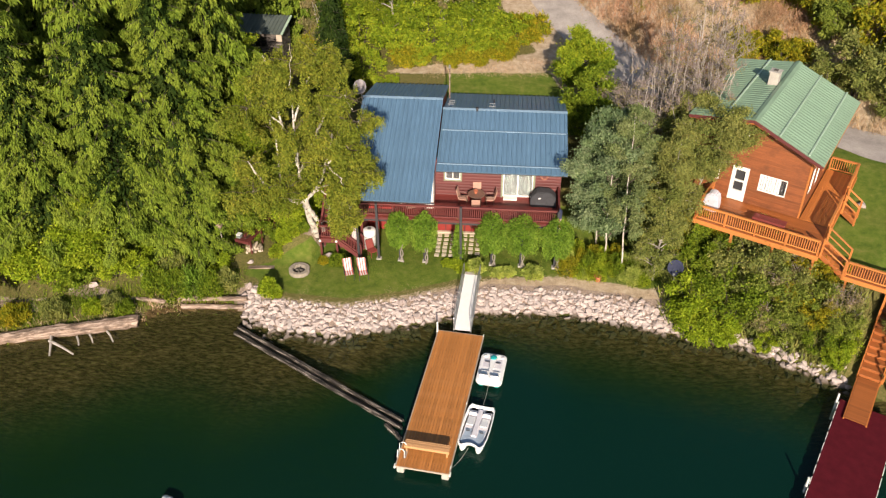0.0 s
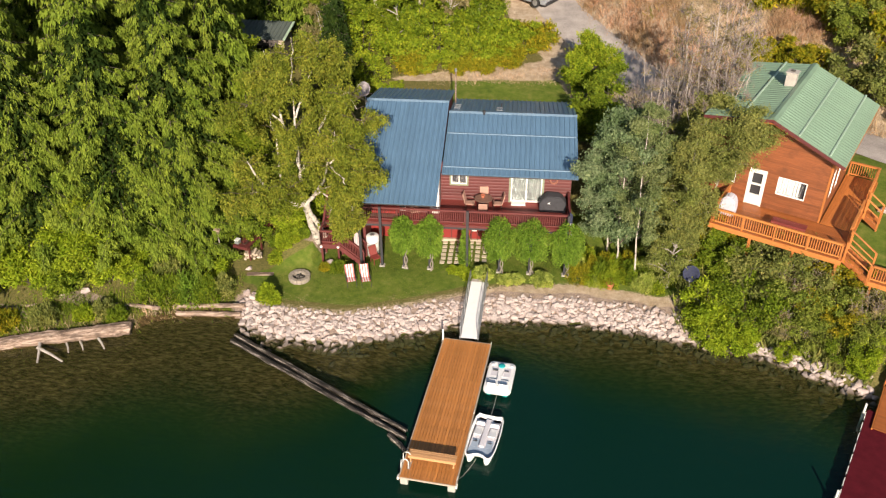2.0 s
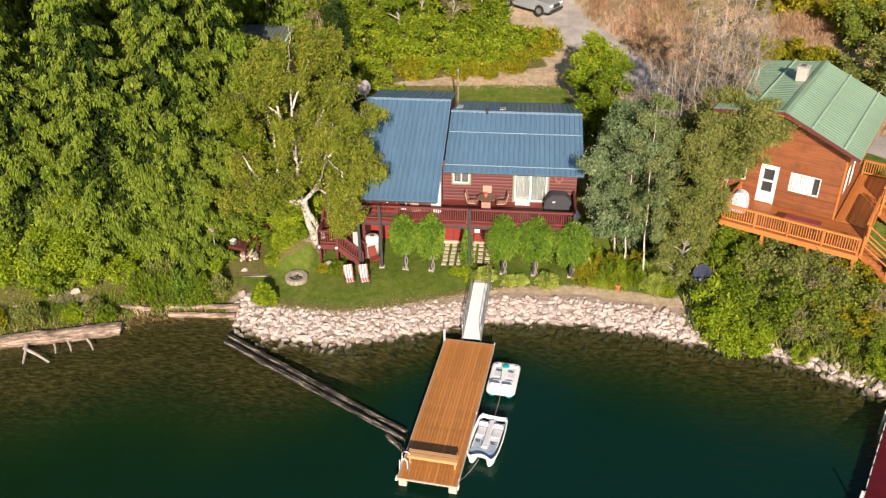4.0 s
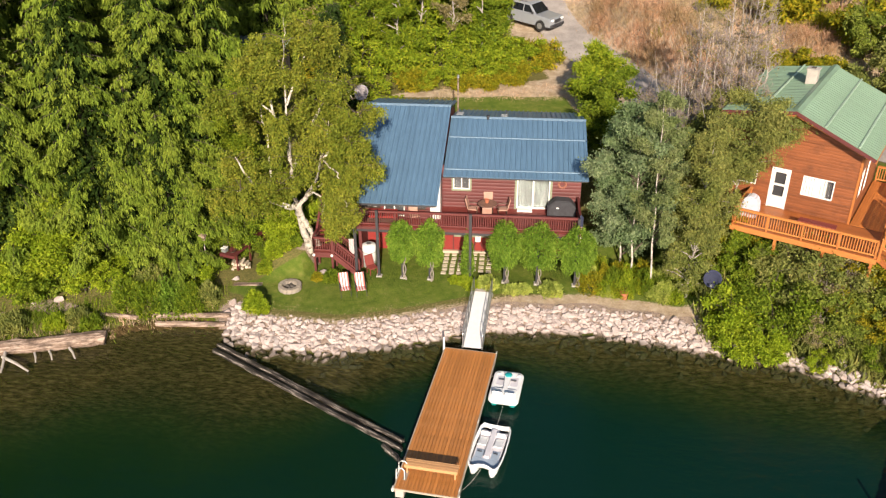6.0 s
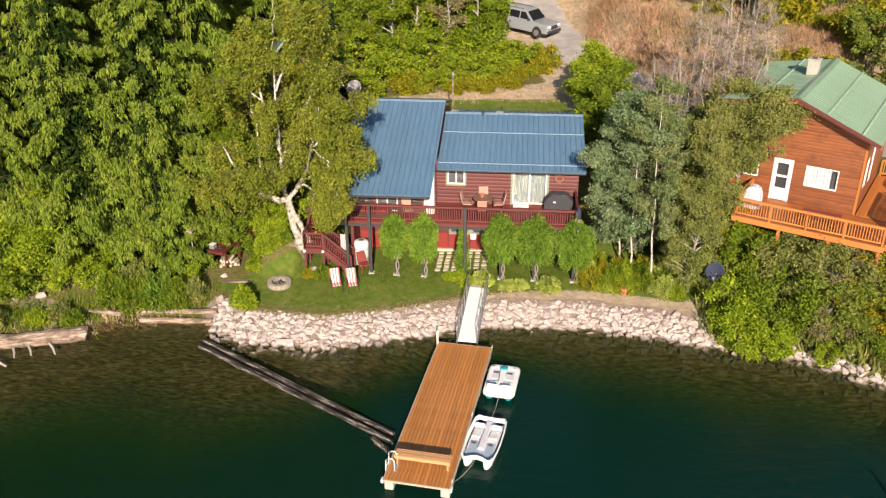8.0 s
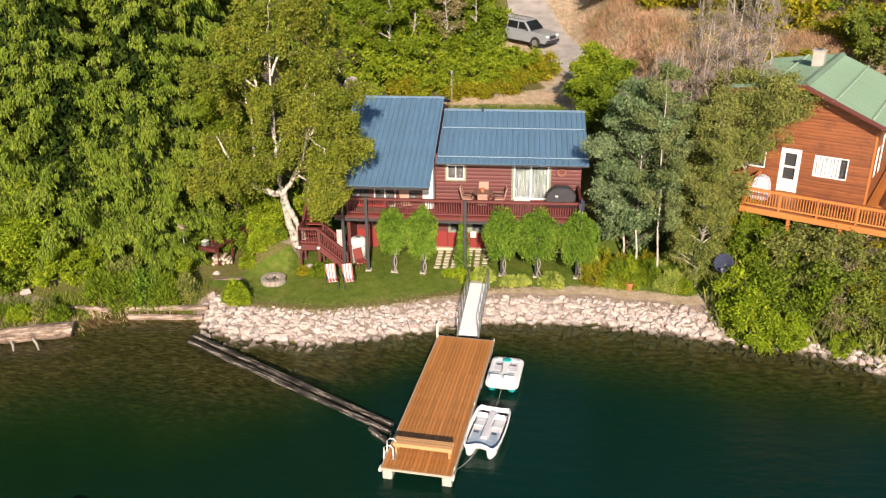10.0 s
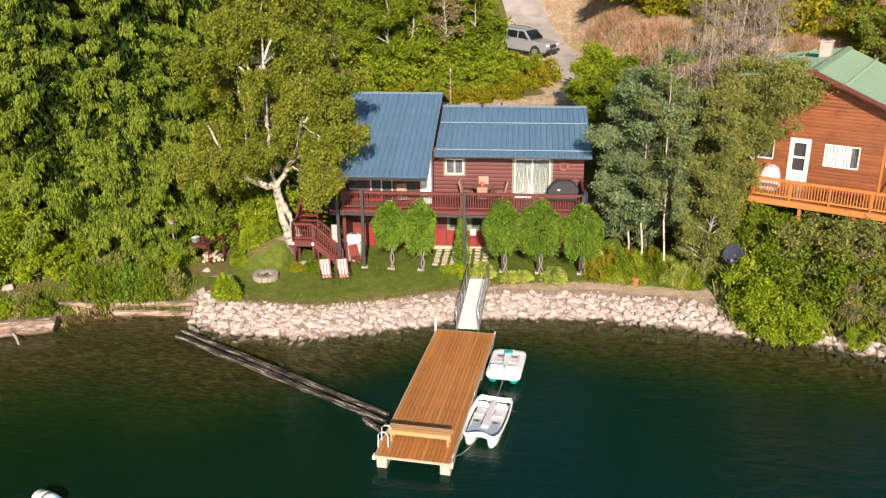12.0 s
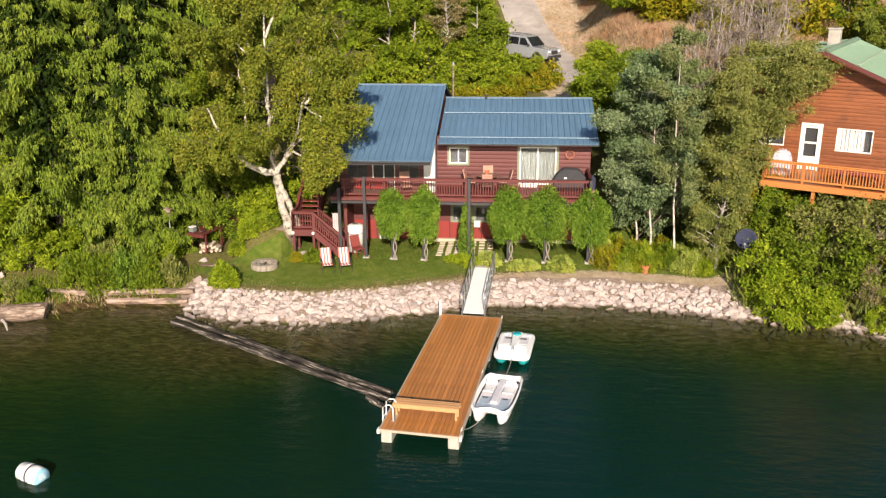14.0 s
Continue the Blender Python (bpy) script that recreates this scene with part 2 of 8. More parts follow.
def metal_roof(name, c):
    m, n, l, b = material(name, 0.42, 0.0, 0.5)
    big = noise_node(n, l, 0.7, 4.0)
    col = ramp(n, l, big, [(0.3, tuple(x * 0.86 for x in c)), (0.7, tuple(x * 1.1 for x in c))])
    streak = noise_node(n, l, 1.0, 4.0, 0.6, stretch=(9.0, 0.7, 1.0))
    col = mixed(n, l, col, tuple(min(1, x * 1.28 + 0.01) for x in c), ramp(n, l, streak, [(0.5, (0, 0, 0)), (0.75, (0.45, 0.45, 0.45))]))
    rnd = n.new("ShaderNodeObjectInfo").outputs["Random"]
    col = mixed(n, l, col, ramp(n, l, rnd, [(0.0, (0.9, 0.9, 0.9)), (1.0, (1.0, 1.0, 1.0))]), 0.8, "MULTIPLY")
    l.new(col, b.inputs["Base Color"])
    bumped(n, l, b, big, 0.05, 0.01)
    return m


MAT["blueroof"] = metal_roof("blue_painted_metal", (0.104, 0.190, 0.292))
MAT["greenroof"] = metal_roof("green_painted_metal", (0.205, 0.305, 0.212))
MAT["paleroof"] = metal_roof("pale_green_painted_metal", (0.40, 0.53, 0.40))
MAT["paleblue"] = metal_roof("pale_blue_painted_metal", (0.185, 0.275, 0.375))


def rock_mat():
    m, n, l, b = material("riprap_stone", 0.9)
    rnd = n.new("ShaderNodeObjectInfo").outputs["Random"]
    isl = n.new("ShaderNodeNewGeometry").outputs["Random Per Island"]
    add = n.new("ShaderNodeMath")
    add.operation = "ADD"
    l.new(rnd, add.inputs[0])
    l.new(isl, add.inputs[1])
    fr = n.new("ShaderNodeMath")
    fr.operation = "FRACT"
    l.new(add.outputs[0], fr.inputs[0])
    col = ramp(n, l, fr.outputs[0], [(0.0, (0.39, 0.32, 0.30)), (0.3, (0.48, 0.405, 0.385)), (0.7, (0.56, 0.48, 0.455)), (1.0, (0.45, 0.395, 0.38))])
    g = noise_node(n, l, 7.0, 6.0, 0.65)
    col = mixed(n, l, col, ramp(n, l, g, [(0.3, (0.62, 0.58, 0.54)), (0.7, (1, 1, 1))]), 0.8, "MULTIPLY")
    # wet, algae-stained stone at and under the waterline
    pos = n.new("ShaderNodeNewGeometry").outputs["Position"]
    sep = n.new("ShaderNodeSeparateXYZ")
    l.new(pos, sep.inputs[0])
    wet = ramp(n, l, sep.outputs["Z"], [(0.02, (1, 1, 1)), (0.16, (0, 0, 0))])
    col = mixed(n, l, col, (0.060, 0.044, 0.020), wet)
    l.new(col, b.inputs["Base Color"])
    bumped(n, l, b, g, 0.6, 0.03)
    return m


MAT["rock"] = rock_mat()

# ---- helpers for building ----
def obj(name, bm, mat, smooth=False):
    me = bpy.data.meshes.new(name)
    bmesh.ops.recalc_face_normals(bm, faces=bm.faces)
    bm.to_mesh(me)
    bm.free()
    if smooth:
        for p in me.polygons:
            p.use_smooth = True
    for k in (mat if isinstance(mat, (list, tuple)) else [mat]):
        me.materials.append(MAT[k] if isinstance(k, str) else k)
    return new(name, me)


def part(name, bm, mat, parent, label="", smooth=False):
    ob = obj(name, bm, mat, smooth)
    ob.parent = parent
    return tagged(ob, label)


def reuse(name, me, parent, m):
    ob = new(name, me)
    ob.parent = parent
    ob.matrix_basis = m
    return ob


def thing(name, m, label, category, group="", kind=""):
    ob = new(name)
    ob.empty_display_size = 0.2
    ob.matrix_basis = m
    return tagged(ob, label, category, group, kind)


def box(bm, x0, x1, y0, y1, z0, z1, m=None, bevel=0.0, mi=0):
    v = [bm.verts.new(c) for c in ((x0, y0, z0), (x1, y0, z0), (x1, y1, z0), (x0, y1, z0), (x0, y0, z1), (x1, y0, z1), (x1, y1, z1), (x0, y1, z1))]
    f = [bm.faces.new([v[i] for i in q]) for q in ((3, 2, 1, 0), (4, 5, 6, 7), (0, 1, 5, 4), (1, 2, 6, 5), (2, 3, 7, 6), (3, 0, 4, 7))]
    for k in f:
        k.material_index = mi
    if bevel:
        es = list({e for k in f for e in k.edges})
        r = bmesh.ops.bevel(bm, geom=es, offset=bevel, segments=1, affect="EDGES")
        v = list({w for k in r["faces"] for w in k.verts} | {w for w in v if w.is_valid})
    if m is not None:
        bmesh.ops.transform(bm, matrix=m, verts=v)
    return v


def boxed(*a, **k):
    bm = bmesh.new()
    box(bm, *a, **k)
    return bm


def tube(bm, pts, radii, seg=8, caps=True):
    """A round limb through the points, with a radius at each."""
    pts = [Vector(p) for p in pts]
    rings = []
    for i, p in enumerate(pts):
        d = (pts[min(i + 1, len(pts) - 1)] - pts[max(i - 1, 0)]).normalized()
        a = d.cross(Vector((0, 0, 1)) if abs(d.z) < 0.9 else Vector((1, 0, 0))).normalized()
        b = d.cross(a)
        r = radii[i] if isinstance(radii, (list, tuple)) else radii
        rings.append([bm.verts.new(p + r * (math.cos(2 * math.pi * k / seg) * a + math.sin(2 * math.pi * k / seg) * b)) for k in range(seg)])
    for u, w in zip(rings, rings[1:]):
        for k in range(seg):
            bm.faces.new((u[k], u[(k + 1) % seg], w[(k + 1) % seg], w[k]))
    if caps:
        bm.faces.new(rings[0][::-1])
        bm.faces.new(rings[-1])


def tubed(pts, radii, seg=8):
    bm = bmesh.new()
    tube(bm, pts, radii, seg)
    return bm


def lathe(bm, prof, seg=20, centre=(0, 0)):
    """A turned body from (radius, height) pairs."""
    rings = []
    for r, z in prof:
        rings.append([bm.verts.new((centre[0] + r * math.cos(2 * math.pi * k / seg), centre[1] + r * math.sin(2 * math.pi * k / seg), z)) for k in range(seg)])
    for u, w in zip(rings, rings[1:]):
        for k in range(seg):
            bm.faces.new((u[k], u[(k + 1) % seg], w[(k + 1) % seg], w[k]))
    if prof[0][0] > 0.001:
        bm.faces.new(rings[0][::-1])
    if prof[-1][0] > 0.001:
        bm.faces.new(rings[-1])


def prism(bm, outline, z0, z1, m=None, mi=0):
    """An outline in x, y pulled up from z0 to z1."""
    a = [bm.verts.new((x, y, z0)) for x, y in outline]
    b = [bm.verts.new((x, y, z1)) for x, y in outline]
    n = len(a)
    fs = [bm.faces.new(a[::-1]), bm.faces.new(b)] + [bm.faces.new((a[k], a[(k + 1) % n], b[(k + 1) % n], b[k])) for k in range(n)]
    for f in fs:
        f.material_index = mi
    if m is not None:
        bmesh.ops.transform(bm, matrix=m, verts=a + b)


def quads(name, co, mat, parent=None, smooth=False):
    """One mesh of loose faces: co has the shape (n, corners, 3)."""
    n, k = co.shape[:2]
    me = bpy.data.meshes.new(name)
    me.vertices.add(k * n)
    me.loops.add(k * n)
    me.polygons.add(n)
    me.vertices.foreach_set("co", np.ascontiguousarray(co, dtype=np.float32).ravel())
    me.loops.foreach_set("vertex_index", np.arange(k * n, dtype=np.int32))
    me.polygons.foreach_set("loop_start", np.arange(0, k * n, k, dtype=np.int32))
    me.polygons.foreach_set("loop_total", np.full(n, k, dtype=np.int32))
    me.update(calc_edges=True)
    me.materials.append(MAT[mat])
    ob = new(name, me)
    if parent:
        ob.parent = parent
    return ob


# ---- the lie of the land ----
SHORE_X = [-400, -60, -24, -17.6, -16.6, -14.0, -11.8, -9.9, -5.8, -2.5, 0.6, 2.6, 7.2, 10.5, 13.7, 17.1, 19.6, 21.5, 26, 60, 400]
SHORE_Y = [10, 24, 32.9, 35.5, 36.6, 37.3, 37.2, 36.0, 35.9, 37.1, 38.5, 39.1, 39.5, 39.1, 38.4, 37.9, 36.6, 35.5, 33.5, 22, 0]
ROAD = [(-2, 98), (0.6, 86), (3.4, 75), (6.0, 69.2), (8.3, 65.0), (11, 61.4), (15, 58.6), (20, 56.4), (25, 53.9), (29, 51), (37, 46), (60, 36)]


def shore(x):
    return np.interp(x, SHORE_X, SHORE_Y)


def smooth01(t):
    t = np.clip(t, 0, 1)
    return t * t * (3 - 2 * t)


def lie(x, y):
    """The height of the ground, the lake bed included."""
    x, y = np.asarray(x, float), np.asarray(y, float)
    d = y - shore(x)
    far = np.interp(y, [46.0, 48, 53.0, 57, 65, 72, 80, 95, 130, 250, 600], [1.0, 1.5, 4.5, 5.4, 6.6, 7.6, 9.6, 16, 36, 90, 160])
    w = 1.0 - 0.28 * smooth01((x + 4) / 5.5)
    mid = np.interp(d / w, [0, 0.25, 2.0, 3.4, 5.0], [-0.1, 0.06, 0.72, 0.86, 1.02])
    mid = np.maximum(mid, np.where(y > 46, far, -9))
    lef = np.interp(d, [0, 0.3, 1.0, 4, 8, 15, 30], [-0.1, 0.25, 0.45, 1.2, 2.0, 3.4, 7])
    lef = np.where(y > 52, np.maximum(lef, far), lef)
    rig = np.interp(d, [0, 0.3, 1.2, 3.0, 6.0, 10, 16], [-0.1, 0.1, 0.7, 2.2, 3.7, 4.4, 5.3])
    rig = np.where(y > 53, np.maximum(rig, far), rig)
    a = smooth01((x + 14.0) / 3.0)
    b = smooth01((x - 11.5) / 3.0)
    z = lef * (1 - a) + mid * a
    z = z * (1 - b) + rig * b
    # the bank on the far side of the road
    ry = np.interp(x, [3.4, 6, 8.3, 11, 15, 20, 25, 29, 37, 60], [75, 69.2, 65, 61.4, 58.6, 56.4, 53.9, 51, 46, 36])
    z = z + 1.3 * smooth01((y - 40.9) / 1.9) * smooth01((-8.2 - x) / 0.5) * smooth01((x + 11.2) / 0.8) * (1 - smooth01((y - 45.5) / 3.0)) * (d > 0)
    z = z + 3.2 * smooth01((y - ry - 1.8) / 7.0) * smooth01((x - 6) / 4.0) * (1 - smooth01((y - 90) / 30))
    # the cut in which the neighbour's stairs climb
    ax, ay = math.sin(radians(25.0)), math.cos(radians(25.0))
    run, off = (x - 22.23) * ax + (y - 33.58) * ay, (x - 22.23) * ay - (y - 33.58) * ax
    cut = 1 - smooth01((np.abs(off) - 0.75) / 0.5)
    z = np.where((d > 0) & (run > 1.5) & (run < 9), np.minimum(z, z + cut * (0.22 + 0.487 * (run - 2.1) - z)), z)
    under = np.interp(-d, [0, 1.0, 3.0, 6, 10, 20, 60], [-0.1, -0.45, -1.1, -2.4, -4.5, -8, -12])
    flat = np.interp(-d, [0, 2.0, 6.0, 9, 14, 25, 60], [-0.1, -0.25, -0.7, -1.5, -4.0, -8, -12])
    c = smooth01((x + 9.0) / 7.0)
    z = np.where(d < 0, flat * (1 - c) + under * c, z)
    return z + 0.05 * np.sin(x * 1.3 + 0.7 * y) * np.cos(y * 1.1 - 0.4 * x) * smooth01((np.abs(d) - 2) / 3)


def height(x, y):
    return float(lie(x, y))


def road_dist(x, y):
    p = np.stack([np.asarray(x, float), np.asarray(y, float)], -1)
    best = np.full(p.shape[:-1], 1e9)
    for a, b in zip(ROAD, ROAD[1:]):
        a, b = np.array(a, float), np.array(b, float)
        t = np.clip(((p - a) @ (b - a)) / ((b - a) @ (b - a)), 0, 1)
        best = np.minimum(best, np.linalg.norm(p - a - t[..., None] * (b - a), axis=-1))
    return best


def ground_mat():
    m, n, l, b = material("ground_cover", 0.95, 0, 0.2)
    co = n.new("ShaderNodeNewGeometry").outputs["Position"]
    fine = noise_node(n, l, 9.0, 6.0, 0.7, co)
    blades = noise_node(n, l, 26.0, 3.0, 0.7, co)
    big = noise_node(n, l, 0.55, 5.0, 0.6, co)

    def mask(name):
        a = n.new("ShaderNodeAttribute")
        a.attribute_name = name
        return a.outputs["Fac"]

    def broken(name, width=0.35):
        ad = n.new("ShaderNodeMath")
        ad.operation = "MULTIPLY_ADD"
        l.new(fine, ad.inputs[0])
        ad.inputs[1].default_value = width
        l.new(mask(name), ad.inputs[2])
        return ramp(n, l, ad.outputs[0], [(0.42 + width * 0.4, (0, 0, 0)), (0.60 + width * 0.4, (1, 1, 1))])

    patchy = noise_node(n, l, 2.2, 5.0, 0.7, co)
    lawn = ramp(n, l, blades, [(0.3, (0.050, 0.082, 0.010)), (0.5, (0.116, 0.162, 0.017)), (0.7, (0.205, 0.240, 0.034))])
    lawn = mixed(n, l, lawn, ramp(n, l, patchy, [(0.35, (0.044, 0.080, 0.010)), (0.5, (0.100, 0.142, 0.016)), (0.68, (0.215, 0.200, 0.055))]), 0.62)
    lawn = mixed(n, l, lawn, ramp(n, l, big, [(0.3, (0.055, 0.105, 0.013)), (0.5, (0.095, 0.140, 0.020)), (0.7, (0.19, 0.185, 0.05))]), 0.35)
    wild = ramp(n, l, fine, [(0.25, (0.05, 0.065, 0.018)), (0.5, (0.13, 0.12, 0.035)), (0.75, (0.22, 0.17, 0.08))])
    dry = ramp(n, l, fine, [(0.25, (0.20, 0.150, 0.108)), (0.5, (0.43, 0.34, 0.255)), (0.75, (0.63, 0.53, 0.43))])
    dry = mixed(n, l, dry, ramp(n, l, patchy, [(0.38, (0.21, 0.150, 0.105)), (0.5, (0.42, 0.33, 0.25)), (0.62, (0.62, 0.53, 0.44))]), 0.5)
    dry = mixed(n, l, dry, ramp(n, l, big, [(0.35, (0.30, 0.22, 0.12)), (0.65, (0.52, 0.41, 0.28))]), 0.4)
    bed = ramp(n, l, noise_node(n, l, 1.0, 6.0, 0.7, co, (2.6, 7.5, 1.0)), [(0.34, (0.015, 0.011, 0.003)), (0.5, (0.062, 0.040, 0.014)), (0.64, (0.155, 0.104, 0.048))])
    # light lost in deep water, painted into the bed as dark green
    depth_dimming = ramp(n, l, big, [(0.3, (0.002, 0.018, 0.009)), (0.7, (0.003, 0.024, 0.012))])
    soil = ramp(n, l, fine, [(0.3, (0.17, 0.122, 0.096)), (0.7, (0.40, 0.315, 0.26))])
    col = mixed(n, l, wild, lawn, broken("lawn"))
    col = mixed(n, l, col, dry, broken("dry", 1.1))
    col = mixed(n, l, col, soil, broken("soil"))
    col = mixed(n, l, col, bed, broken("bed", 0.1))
    col = mixed(n, l, col, depth_dimming, mask("depth_dimming"))
    l.new(col, b.inputs["Base Color"])
    bumped(n, l, b, blades, 0.8, 0.05)
    return m


def build_ground():
    xs = np.unique(np.concatenate([np.linspace(-900, -60, 15), np.linspace(-60, -28, 17), np.arange(-28, 30, 0.4), np.linspace(30, 60, 16), np.linspace(60, 900, 15)]))
    ys = np.unique(np.concatenate([np.linspace(-900, 0, 12), np.linspace(0, 24, 13), np.arange(24, 80, 0.4), np.linspace(80, 130, 26), np.linspace(130, 900, 16)]))
    X, Y = np.meshgrid(xs, ys)
    Z = lie(X, Y)
    nx, ny = len(xs), len(ys)
    me = bpy.data.meshes.new("ground")
    idx = np.arange(nx * ny).reshape(ny, nx)
    f = np.stack([idx[:-1, :-1], idx[:-1, 1:], idx[1:, 1:], idx[1:, :-1]], -1).reshape(-1, 4)
    me.from_pydata(np.stack([X, Y, Z], -1).reshape(-1, 3).tolist(), [], f.tolist())
    d = Y - shore(X)
    rd = road_dist(X, Y)
    front = smooth01((X + 13.2) / 1.4) * (1 - smooth01((X - 13.0) / 1.2))
    lawn = front * smooth01((d - 2.3) / 0.5) * (1 - smooth01((Y - 48) / 1.0)) * (1 - smooth01((Y - 42.3 - 0.55 * np.minimum(X + 8.7, 0)) / 0.4) * smooth01((-8.0 - X) / 0.3))
    back = smooth01((X + 3) / 1.0) * (1 - smooth01((X - 8.0) / 1.2)) * smooth01((Y - 53) / 0.5) * (1 - smooth01((Y - 59.9 - 0.10 * X) / 0.6))
    side = smooth01((X - 21.6) / 0.6) * smooth01((Y - 40.5) / 0.6) * (1 - smooth01((Y - 51.5) / 1.0)) * (1 - smooth01((X - 31) / 2))
    lawn = np.maximum(np.maximum(lawn, back), side)
    edge = front * (0.45 + 0.40 * smooth01((X - 1) / 3)) * smooth01((d - 1.0) / 0.5) * (1 - smooth01((d - 1.9 - 0.25 * smooth01((X - 2) / 5)) / 0.8))
    verge = smooth01((rd - 1.2) / 0.3) * (1 - smooth01((rd - 3.6 - 1.6 * smooth01((X - 4) / 3)) / 1.5)) * smooth01((Y - 56) / 2) * smooth01((X + 1) / 3)
    strip = smooth01((X + 8) / 2) * (1 - smooth01((X - 9) / 2)) * smooth01((Y - 59.7 - 0.10 * X) / 0.5) * (1 - smooth01((Y - 61.2 - 0.30 * X) / 1.0))
    hill = smooth01((X - 8) / 2) * smooth01((Y - np.interp(X, [8, 11, 15, 20, 25, 29], [66, 62, 59.5, 57.5, 55, 52])) / 1.5) * (1 - smooth01((Y - 95) / 10))
    dry = np.clip(edge + verge + strip + hill, 0, 1)
    soil = front * smooth01((d - 0.0) / 0.3) * (1 - smooth01((d - 1.6) / 0.4))
    # bare patches of earth on the wild bank
    for cx, cy, ra, rb in ((-21.0, 37.0, 1.5, 0.55), (-18.0, 39.8, 1.5, 0.9), (-25.8, 35.3, 2.6, 0.5), (-15.2, 37.1, 1.6, 0.35), (-8.7, 43.0, 0.7, 0.45)):
        soil = np.maximum(soil, 1 - smooth01((np.hypot((X - cx) / ra, (Y - cy) / rb) - 0.6) / 0.7))
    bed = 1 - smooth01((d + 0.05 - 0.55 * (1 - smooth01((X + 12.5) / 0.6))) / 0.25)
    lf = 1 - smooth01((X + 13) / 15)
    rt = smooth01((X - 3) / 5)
    # mask for the painted dimming, growing with distance from the shore
    depth_dimming = smooth01((-d - (0.8 + 2.4 * lf + 0.3 * rt)) / (3.6 + 3.2 * lf + 2.2 * rt))
    for name, v in (("lawn", lawn), ("dry", dry), ("soil", soil), ("bed", bed), ("depth_dimming", depth_dimming)):
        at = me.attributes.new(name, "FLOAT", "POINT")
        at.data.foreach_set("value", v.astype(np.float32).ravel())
    for p in me.polygons:
        p.use_smooth = True
    me.materials.append(ground_mat())
    tagged(new("ground", me), "sloping ground with mown lawn, dry grass and lake bed", "ground", kind="structure")


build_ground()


def water_mat():
    m, n, l, b = material("lake_water", 0.03)
    co = n.new("ShaderNodeNewGeometry").outputs["Position"]
    rip = noise_node(n, l, 1.0, 4.0, 0.6, co, (0.9, 2.2, 1.0))
    swell = noise_node(n, l, 0.16, 2.0, 0.5, co)
    tr = n.new("ShaderNodeBsdfTransparent")
    l.new(ramp(n, l, swell, [(0.3, (0.74, 0.84, 0.72)), (0.7, (0.82, 0.89, 0.78))]), tr.inputs["Color"])
    gl = n.new("ShaderNodeBsdfGlossy")
    gl.inputs["Roughness"].default_value = 0.12
    body = n.new("ShaderNodeBsdfDiffuse")
    sp = n.new("ShaderNodeSeparateXYZ")
    l.new(co, sp.inputs[0])
    mr = n.new("ShaderNodeMapRange")
    mr.inputs["From Min"].default_value = -16.0
    mr.inputs["From Max"].default_value = 6.0
    l.new(sp.outputs["X"], mr.inputs["Value"])
    # greener over the weedy shallows, bluer over the drop
    murk = n.new("ShaderNodeAttribute")
    murk.attribute_name = "murk"
    hue = ramp(n, l, mr.outputs[0], [(0.0, (0.0032, 0.0180, 0.0055)), (1.0, (0.0018, 0.0195, 0.0130))])
    l.new(mixed(n, l, (0.0105, 0.0340, 0.0085), hue, ramp(n, l, murk.outputs["Fac"], [(0.5, (0, 0, 0)), (0.95, (1, 1, 1))])), body.inputs["Color"])
    fr = n.new("ShaderNodeLayerWeight")
    fr.inputs["Blend"].default_value = 0.5
    bp = n.new("ShaderNodeBump")
    bp.inputs["Strength"].default_value = 0.45
    bp.inputs["Distance"].default_value = 0.12
    l.new(rip, bp.inputs["Height"])
    l.new(bp.outputs[0], gl.inputs["Normal"])
    l.new(bp.outputs[0], fr.inputs["Normal"])
    m0 = n.new("ShaderNodeMixShader")
    # the deeper the water, the less of the bed is seen through it
    l.new(murk.outputs["Fac"], m0.inputs[0])
    l.new(tr.outputs[0], m0.inputs[1])
    l.new(body.outputs[0], m0.inputs[2])
    m1 = n.new("ShaderNodeMixShader")
    pw = n.new("ShaderNodeMath")
    pw.operation = "POWER"
    l.new(fr.outputs["Facing"], pw.inputs[0])
    pw.inputs[1].default_value = 5.0
    gain = n.new("ShaderNodeMath")
    gain.operation = "MULTIPLY_ADD"
    l.new(pw.outputs[0], gain.inputs[0])
    gain.inputs[1].default_value = 0.98
    gain.inputs[2].default_value = 0.02
    l.new(gain.outputs[0], m1.inputs[0])
    l.new(m0.outputs[0], m1.inputs[1])
    l.new(gl.outputs[0], m1.inputs[2])
    l.new(m1.outputs[0], n["Material Output"].inputs["Surface"])
    return m


def build_water():
    xs = np.unique(np.concatenate([np.linspace(-900, -60, 8), np.arange(-60, 60, 1.0), np.linspace(60, 900, 8)]))
    ys = np.unique(np.concatenate([np.linspace(-900, 0, 8), np.arange(0, 44, 0.5), [60]]))
    X, Y = np.meshgrid(xs, ys)
    idx = np.arange(X.size).reshape(X.shape)
    f = np.stack([idx[:-1, :-1], idx[:-1, 1:], idx[1:, 1:], idx[1:, :-1]], -1).reshape(-1, 4)
    me = bpy.data.meshes.new("water")
    me.from_pydata(np.stack([X, Y, 0 * X], -1).reshape(-1, 3).tolist(), [], f.tolist())
    d = shore(X) - Y
    lf = 1 - smooth01((X + 13) / 15)
    rt = smooth01((X - 3) / 5)
    murk = 0.10 + 0.85 * smooth01((d - 0.4 - 2.9 * lf) / (4.6 + 3.9 * lf + 2.4 * rt))
    at = me.attributes.new("murk", "FLOAT", "POINT")
    at.data.foreach_set("value", murk.astype(np.float32).ravel())
    me.materials.append(water_mat())
    tagged(new("water", me), "calm dark green lake water, clear at the edge", "water", kind="structure")


build_water()


